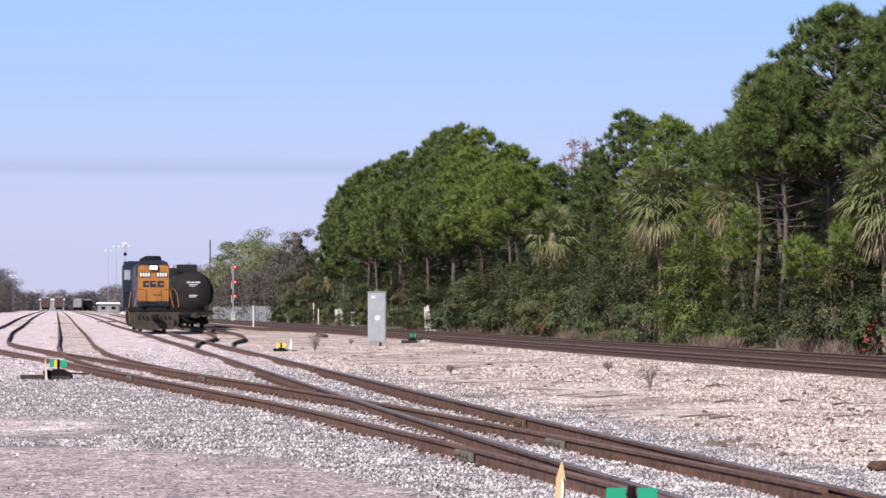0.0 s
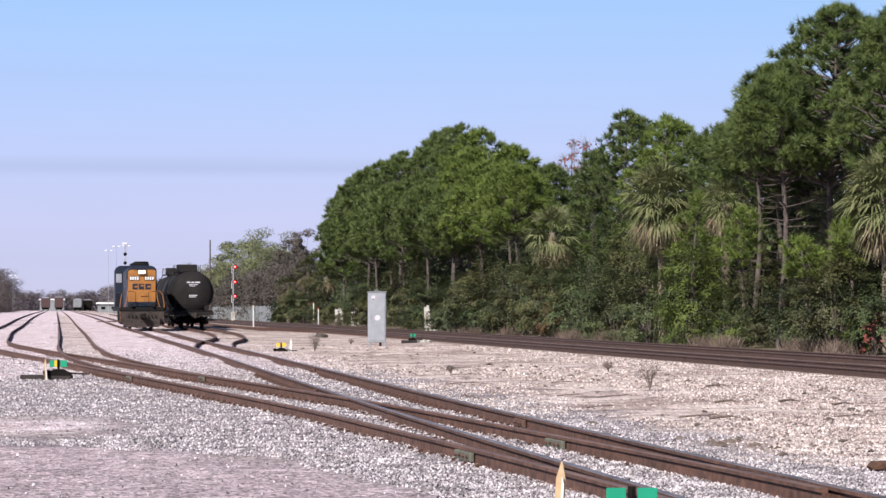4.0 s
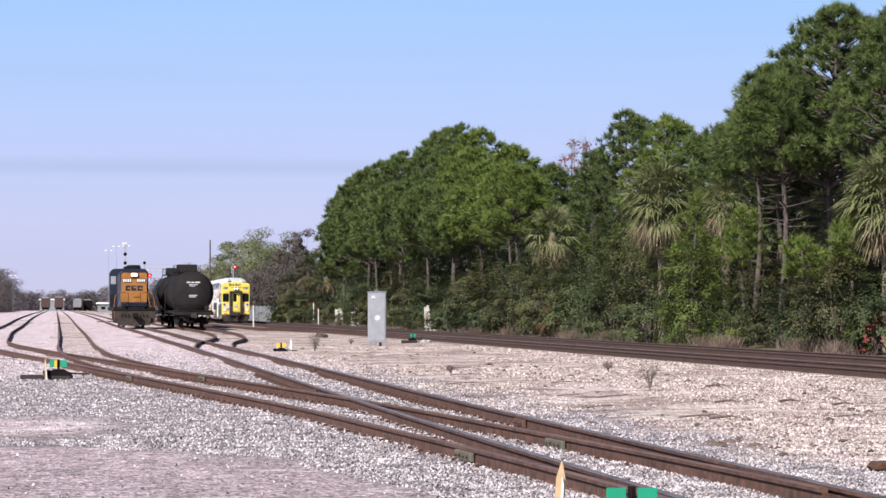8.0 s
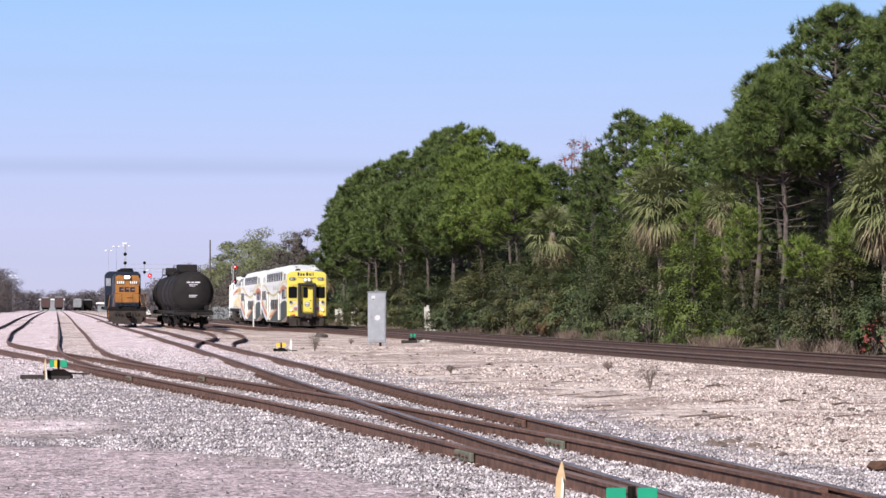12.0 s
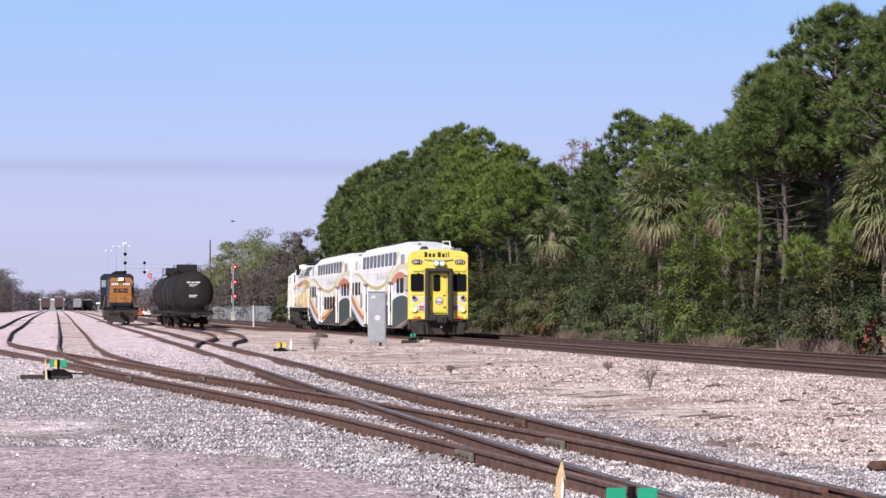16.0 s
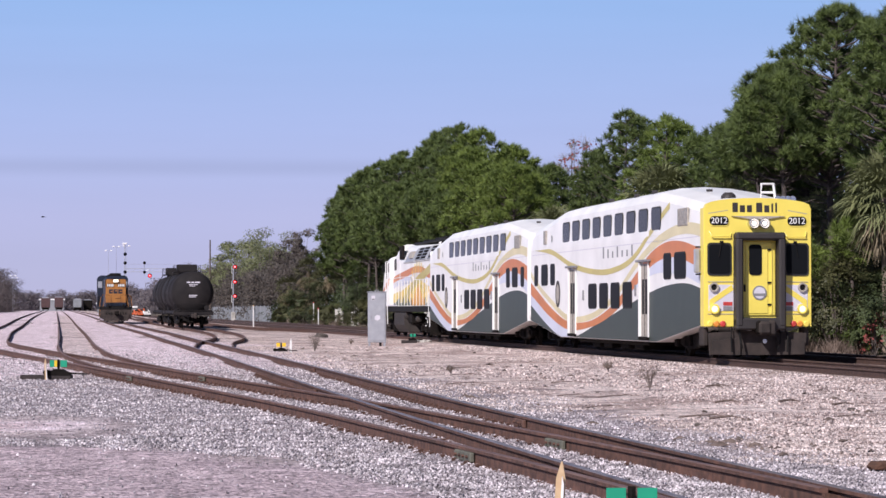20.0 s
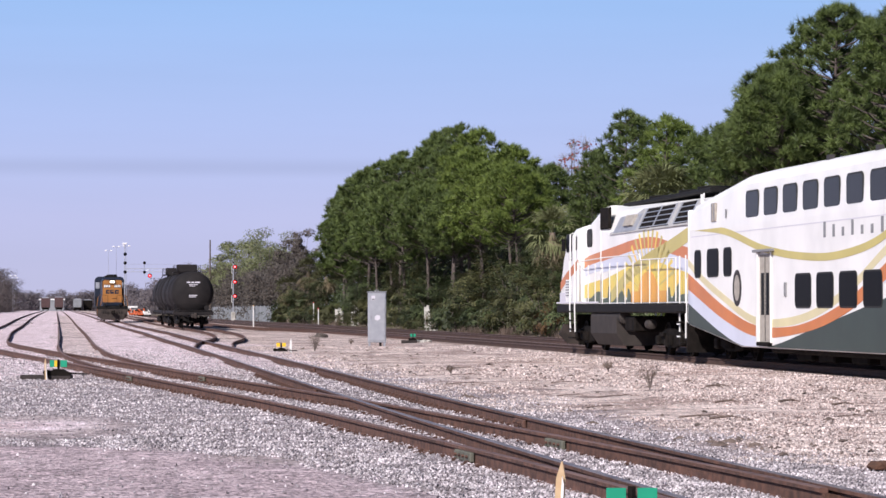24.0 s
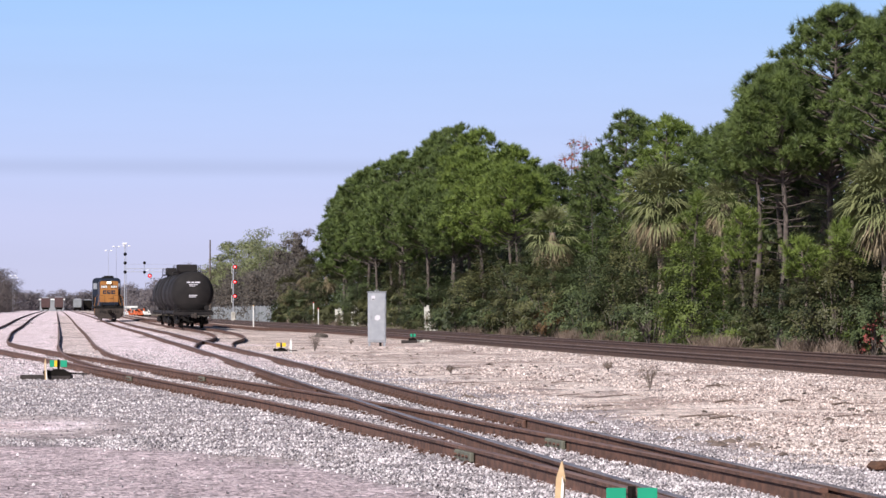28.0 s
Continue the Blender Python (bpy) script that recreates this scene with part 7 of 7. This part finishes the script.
def weed(label, x, y, h, n=26):
    t = tagged(new("dry_weed"), label, "weed")
    s = Shape()
    for i in range(n):
        a, f = rng.uniform(0, 6.28), rng.uniform(0.15, 0.5)
        s.tube([(0, 0, 0), (h * f * 0.4 * math.cos(a), h * f * 0.4 * math.sin(a), h * 0.5), (h * f * math.cos(a + 0.3), h * f * math.sin(a + 0.3), h * rng.uniform(0.7, 1.05))], 0.006, 3, 0.003)
    part("stalks", s, TWIG, t)
    v, f = leaves(np.array([(0.0, 0.0, h * 0.65)]), np.array([h * 0.5]), 110, 0.03)
    ob = new("dry_leaves", raw_mesh("dry_leaves", v, f, GRASS_DRY))
    ob.parent = t
    t.matrix_basis = pose(x, y, ground_z(x, y))


for x, y, h in ((11.6, 48.0, 0.55), (9.9, 96.0, 0.6), (10.2, 98.5, 0.75), (13.2, 112.0, 0.3), (9.6, 60.5, 0.25), (13.9, 62.0, 0.3)):
    weed("dry brown weed growing in the gravel", x, y, h)


# posts, fence and white wall remains by the main line
for a, s, h in ((16.9, 222, 1.9), (26.3, 262, 2.3), (26.4, 258, 1.7)):
    t = tagged(new("marker_post"), "slim white marker post beside the main line", "post")
    part("post", Shape().tube([(0, 0, -0.2), (0, 0, h)], 0.05, 8), WHITE, t)
    part("cap", Shape().lathe([(h, 0.08), (h + 0.07, 0.07), (h + 0.1, 0.02)], "z", (0, 0, 0), 8), RED_P if a > 20 else WOOD, t)
    stand(t, a, s)
fence = tagged(new("sheet_fence"), "pale grey sheet fence behind the main line", "fence")
FENCE = mat("fence_grey", (0.25, 0.265, 0.28), 0.7, 0, color2=(0.19, 0.20, 0.21), scale=1.0, obj=0.12)
for i in range(22):
    x, y = on_main(27.3, 318 + i * 7.0)
    x2, y2 = on_main(27.3, 318 + (i + 1) * 7.0)
    m_ = pose((x + x2) / 2, (y + y2) / 2, 1.1, 0, 0, 90 - math.degrees(MAIN_A))
    pn = part("panel", Shape().box(0, 0, 0, 6.9, 0.05, 2.1, 0.01), FENCE, fence, at=m_)
    part("post", Shape().tube([(-3.48, 0, -1.15), (-3.48, 0, 1.2)], 0.05, 6), STEEL, pn)
for a, s, w, h in ((27.6, 249, 0.42, 2.2), (27.9, 238, 0.36, 2.5), (27.3, 186, 0.22, 2.4), (27.3, 183, 0.35, 1.3)):
    t = tagged(new("ruined_wall"), "crumbling white plastered wall stub among palmettos", "wall")
    part("wall", Shape().prism([(-w, -0.2), (w, -0.2), (w, h * 0.62), (w * 0.7, h * 0.70), (w * 0.6, h * 0.78), (-w * 0.1, h * 0.8), (-w * 0.4, h * 0.72), (-w, h * 0.75)], "y", -0.15, 0.15), CONCRETE, t)
    part("plaster_loss", Shape().prism([(-w * 0.5, h * 0.2), (w * 0.3, h * 0.15), (w * 0.5, h * 0.4), (-w * 0.2, h * 0.5)], "y", -0.16, -0.152), DEADWOOD, t)
    stand(t, a, s, -20)
pole = tagged(new("utility_pole"), "tall bare wooden utility pole above the trees", "utility pole")
part("pole", Shape().tube([(0, 0, -0.3), (0, 0, 14.2)], 0.17, 8, 0.12), TIE_FAR, pole)
stand(pole, 26.3, 448)

# ---- yard end: lamps, wagons, sheds, machines ----
def yard_light(x, y, h, heads=2):
    t = tagged(new("yard_light"), "tall yard floodlight pole with white lamp heads", "light pole", "yard floodlights")
    part("pole", Shape().tube([(0, 0, -0.2), (0, 0, h)], 0.055, 8, 0.03), STEEL, t)
    part("arm", Shape().tube([(-0.7, 0, h), (0.7, 0, h)], 0.03, 6), STEEL, t)
    for k in range(heads):
        part("lamp_head", Shape().box(-0.6 + 1.2 * k / max(1, heads - 1), -0.2, h + 0.05, 0.5, 0.4, 0.26, 0.05), WHITE, t)
    t.matrix_basis = pose(x, y, rise(x, y))


for x, y, h in ((-10.5, 620, 9.0), (11.5, 560, 13.9), (13.3, 562, 15.1), (15.4, 556, 15.8), (-11.4, 700, 9.5)):
    yard_light(x, y, h)


def wagon(label, x, y, w, h, length, material):
    t = tagged(new("freight_wagon"), label, "freight car", "parked freight cars")
    part("body", Shape().box(0, length / 2, 1.1 + h / 2, w, length, h, 0.06), material, t)
    part("roof", Shape().prism([(-w / 2, 1.1 + h), (w / 2, 1.1 + h), (w * 0.3, 1.32 + h), (-w * 0.3, 1.32 + h)], "y", 0, length), STEEL, t)
    for k in (-0.45, -0.15, 0.15, 0.45):
        part("end_rib", Shape().box(k * w, -0.03, 1.1 + h / 2, 0.08, 0.08, h * 0.95), material, t)
    part("underframe", Shape().box(0, length / 2, 0.9, w * 0.9, length, 0.35, 0.04), UNDER, t)
    for yy in (2.2, length - 2.2):
        truck(t, yy, 1.8, "none")
    t.matrix_basis = pose(x, y, RAIL_Z + rise(x, y))


MAROON = mat("wagon_brown", (0.085, 0.042, 0.042), 0.8, 0, color2=(0.06, 0.035, 0.035), scale=1)
wagon("weathered brown boxcar far down the yard", 0.95, 860, 3.0, 3.4, 15, MAROON)
wagon("brown boxcar parked beside another far down the yard", -3.6, 870, 3.1, 3.2, 15, MAROON)
wagon("pale grey covered hopper far down the yard", 6.4, 760, 2.4, 2.4, 14, FENCE)
wagon("dark hopper on the yard's far track", 9.6, 770, 2.8, 2.2, 14, UNDER)
for i, (x, y, w, h, d) in enumerate(((-1.6, 960, 9.0, 4.2, 12), (13.1, 640, 5.2, 2.4, 8), (20.5, 700, 3.0, 2.4, 8))):
    t = tagged(new("yard_shed"), "low white-roofed yard building, wall shade put into its grey", "building")
    # wall grey stands in for the shadow below the roof
    part("wall", Shape().box(0, 0, h / 2, w, d, h, 0.05), FENCE, t)
    part("roof", Shape().box(0, 0, h + 0.12, w + 0.8, d + 0.8, 0.5, 0.05), WHITE, t)
    for k in range(2):
        part("window", Shape().box((k - 0.5) * w * 0.5, -d / 2 - 0.02, h * 0.55, w * 0.2, 0.06, h * 0.3, 0.01), GLASS_D, t)
    t.matrix_basis = pose(x, y, rise(x, y))


def machine(x, y, w, h, length, material, label):
    """A track maintenance machine: chassis, cab, boom and wheels."""
    t = tagged(new("track_machine"), label, "work vehicle", "parked track machines")
    part("chassis", Shape().box(0, 0, 0.75, w, length, 0.5, 0.05), material, t)
    c = part("cab", Shape().box(-w * 0.15, -length * 0.18, 1.0 + h * 0.4, w * 0.6, length * 0.35, h * 0.8, 0.08), material, t)
    part("window", Shape().box(-w * 0.15, -length * 0.36, 1.1 + h * 0.5, w * 0.48, 0.05, h * 0.35, 0.02), GLASS_D, c)
    part("boom", Shape().tube([(w * 0.3, 0, 1.0), (w * 0.3, -length * 0.2, 1.0 + h), (w * 0.3, -length * 0.5, 1.2)], 0.12, 6), material, t)
    for sx in (-1, 1):
        for sy in (-0.35, 0.35):
            part("wheel", Shape().lathe([(-0.1, 0.4), (0.1, 0.4)], "x", (sx * w * 0.45, sy * length, 0.4), 14), BLACK, t)
    t.matrix_basis = pose(x, y, 0.02 + rise(x, y), 0, 0, 12)


VERM = mat("machine_orange", (0.62, 0.13, 0.04), 0.5, 0, var=0.1, scale=2)
for i, (x, y, w, h, mm) in enumerate(((16.6, 590, 1.8, 0.9, VERM), (19.0, 600, 1.7, 0.8, VERM), (17.6, 625, 1.8, 1.2, WHITE), (20.4, 610, 1.8, 1.0, VERM), (15.6, 585, 1.4, 0.5, WHITE), (21.4, 606, 1.6, 0.6, WHITE), (18.2, 560, 1.2, 0.4, VERM))):
    machine(x, y, w, h, 4.0, mm, "parked white track machine" if mm is WHITE else "parked orange track machine")

# ---- a bird crossing the sky ----
bird = tagged(new("bird"), "small dark bird flying low over the yard", "bird")
part("body", Shape().lathe([(-0.11, 0.01), (-0.06, 0.035), (0.02, 0.04), (0.09, 0.018), (0.14, 0.005)], "x", (0, 0, 0), 8), BLACK, bird, smooth=True)
for sy in (-1, 1):
    part("wing", Shape().prism([(-0.05, 0.0), (0.04, 0.0), (0.06, sy * 0.12), (0.02, sy * 0.2), (-0.01, sy * 0.12)], "z", 0.02, 0.03), BLACK, bird)
part("tail", Shape().prism([(0.12, -0.015), (0.2, -0.03), (0.2, 0.03), (0.12, 0.015)], "z", -0.005, 0.005), BLACK, bird)

# ---- loose stones ----
def near_dust(x, y):
    edge = float(np.interp(x, (-4, -0.7, 1.58, 2.38, 2.72, 3.05, 3.3, 3.6), (31.5, 30.6, 27.9, 26.2, 23.9, 22.4, 20.0, 12.0)))
    return y < edge - 0.4 + 1.2 * wobble(x, y, 0.9) and x < 3.7


def stone_field(label, pts, lo, hi, material):
    """Single angular stones lying at the given places."""
    pts = np.array(pts)
    z = np.array([ground_z(x, y) for x, y in pts])
    n = len(pts)
    base = np.array([(1, 0, 0), (-1, 0, 0), (0, 1, 0), (0, -1, 0), (0, 0, 1), (0, 0, -1)], float)
    tri = np.array([(0, 2, 4), (2, 1, 4), (1, 3, 4), (3, 0, 4), (2, 0, 5), (1, 2, 5)])
    q = unit(rng.normal(size=(n, 3, 3)))
    q[:, 1] = unit(np.cross(q[:, 0], q[:, 1]))
    q[:, 2] = np.cross(q[:, 0], q[:, 1])
    size = rng.uniform(lo, hi, (n, 1)) * rng.uniform(0.55, 1.0, (n, 3)) * (1 + np.clip(pts[:, 1:2] - 26, 0, 40) / 90)
    v = (base[None] * size[:, None, :] * rng.uniform(0.75, 1.2, (n, 6, 1))) @ q
    v += np.column_stack([pts, z + 0.006])[:, None, :]
    f = (np.arange(n)[:, None, None] * 6 + tri[None]).reshape(-1, 3)
    return tagged(new("ballast_stones", raw_mesh("ballast_stones", v.reshape(-1, 3), f, material)), label, "gravel", kind="stuff")


def stones():
    """Grey ballast thick along the lead; warm crushed limestone in drifts over the open ground."""
    grey, warm = [], []
    while len(grey) < 100000:
        y = 15.5 + 100 * rng.uniform(0, 1) ** 2.4
        x = rng.uniform(0.06 - 0.025 * y, 0.36 * y + 0.6)
        out = x - line_x("lead", max(y, 14)) - 2.4 - 1.6 * wobble(x, y, 0.5)
        if out > 1.2 or (near_dust(x, y) and rng.uniform() < 0.985):
            continue
        p = 1.0 / (1 + math.exp(min(20, out * 3)))
        if math.hypot((x + 0.35) / 1.15, (y - 34.6) / 2.6) < 1.3 + 0.3 * wobble(x, y, 0.9):
            p *= 0.08
        if rng.uniform() < p * min(1, max(0, (112 - y) / 60)):
            grey.append((x, y))
    while len(warm) < 40000:
        y = 24 + 82 * rng.uniform(0, 1) ** 1.5
        x = rng.uniform(line_x("lead", y) + 1.6, min(0.36 * y + 0.6, MAIN_X - 1.1))
        drift = (0.55 if x > MAIN_X - 3.2 else 0.12) + 1.0 * wobble(x + 9, y * 0.4, 0.30) + 0.6 * wobble(x, y * 0.7, 1.0) + 0.25 * min(1, max(0, x - 0.22 * y))
        if rng.uniform() < drift:
            warm.append((x, y))
    stone_field("loose grey and white ballast stones", grey, 0.010, 0.027, STONE)
    stone_field("loose pale limestone gravel in drifts", warm, 0.013, 0.032, LIMESTONE)


def chips():
    """Dark bits of bark and rotten wood in drifts over the pale gravel."""
    pts = []
    while len(pts) < 520:
        y = 26 + 84 * rng.uniform() ** 1.5
        x = rng.uniform(line_x("lead", y) + 2.0, min(0.36 * y + 0.6, MAIN_X - 2.4))
        if rng.uniform() < 0.6 * max(0.0, wobble(x, y * 0.6, 0.45) + 0.35 * wobble(x, y, 1.7)) ** 1.3 + 0.10:
            pts.append((x, y, ground_z(x, y) + 0.012))
    pts = np.array(pts)
    n = len(pts)
    L = 0.025 + 0.13 * rng.uniform(size=(n, 1)) ** 4
    a = rng.uniform(0, 6.283, (n, 1))
    d = np.hstack([np.cos(a), np.sin(a), rng.normal(size=(n, 1)) * 0.12]) * L
    w = np.hstack([-np.sin(a), np.cos(a), rng.normal(size=(n, 1)) * 0.2]) * L * rng.uniform(0.2, 0.5, (n, 1))
    h = np.array([0, 0, 1.0]) * (0.008 + L * 0.28)
    v = np.stack([pts - d, pts - w, pts + d, pts + w, pts + h], axis=1)
    f = (np.arange(n)[:, None, None] * 5 + np.array([(0, 1, 4), (1, 2, 4), (2, 3, 4), (3, 0, 4)])[None]).reshape(-1, 3)
    return tagged(new("bark_chips", raw_mesh("bark_chips", v.reshape(-1, 3), f, DEADWOOD)), "dark bark chips and rotten wood bits on pale gravel", "debris", kind="stuff")


stones()
chips()


# ---- movement ----
def motions():
    """The passenger train rolls in and past; the freight locomotive backs away and slows."""
    run = [(0.0, 470.0), (2.0, 416.5), (4.0, 365.5), (6.0, 317.3), (8.0, 273.2), (10.0, 233.0), (11.0, 212.6), (12.0, 193.2), (12.5, 184.2), (14.5, 149.2),
           (15.0, 141.0), (16.0, 124.6), (17.0, 108.8), (18.0, 93.4), (19.0, 79.4), (20.0, 66.1), (20.5, 59.3), (21.0, 53.0), (21.5, 46.8),
           (23.5, 22.4), (24.0, 16.6), (24.5, 11.1), (25.0, 5.5), (25.5, 0.5), (26.0, -4.4), (26.5, -9.25), (27.0, -14.1), (28.0, -23.8)]
    def at_run(s):
        x, y = on_main(MAIN_X, s)
        return pose(x, y, MAIN_Z, 0, 0, -math.degrees(MAIN_A))
    for thing, lag in ((cab_car, 0.0), (mid_coach, 25.85), (train_loco, 51.6)):
        walk(thing, [(t, at_run(s + lag)) for t, s in run])
    back = [(0.0, 153.5), (1.5, 161.5), (3.0, 168.5), (5.5, 178.0), (8.0, 187.5), (11.0, 199.5), (14.0, 213.0), (17.0, 226.0), (20.0, 238.0), (23.0, 248.0), (25.0, 254.5), (28.0, 265.0)]
    def at_lead(s):
        x, x2 = line_x("lead", s), line_x("lead", s + 12)
        up = rise(x, s)
        return pose(x, s, RAIL_Z + up, math.degrees(math.atan2(rise(x2, s + 15) - up, 15)), 0, -math.degrees(math.atan2(x2 - x, 12)))
    walk(freight_loco, [(t, at_lead(s)) for t, s in back])
    flight = [(0.0, 57.0, 10.0), (14.0, 16.2, 6.4), (16.0, 10.5, 6.95), (17.0, 7.9, 7.38), (18.0, 4.9, 7.2), (19.0, 1.9, 7.05), (20.0, -0.8, 7.15), (20.5, -2.2, 7.3), (28.0, -24.0, 9.0)]
    walk(bird, [(t, pose(x, 150, z, 0, 0, 4)) for t, x, z in flight])
    # wheels roll with their cars
    for w, owner, y, r in wheel_sets:
        rows = {"train": run, "freight": back}.get(owner)
        if not rows:
            continue
        ts, ss = [a for a, b in rows], [b for a, b in rows]
        steps = np.arange(0, 28.0001, 1 / FPS)
        walk(w, [(t, Matrix.Translation((0, y, r)) @ Matrix.Rotation(-float(np.interp(t, ts, ss)) / r, 4, "X")) for t in steps])


motions()
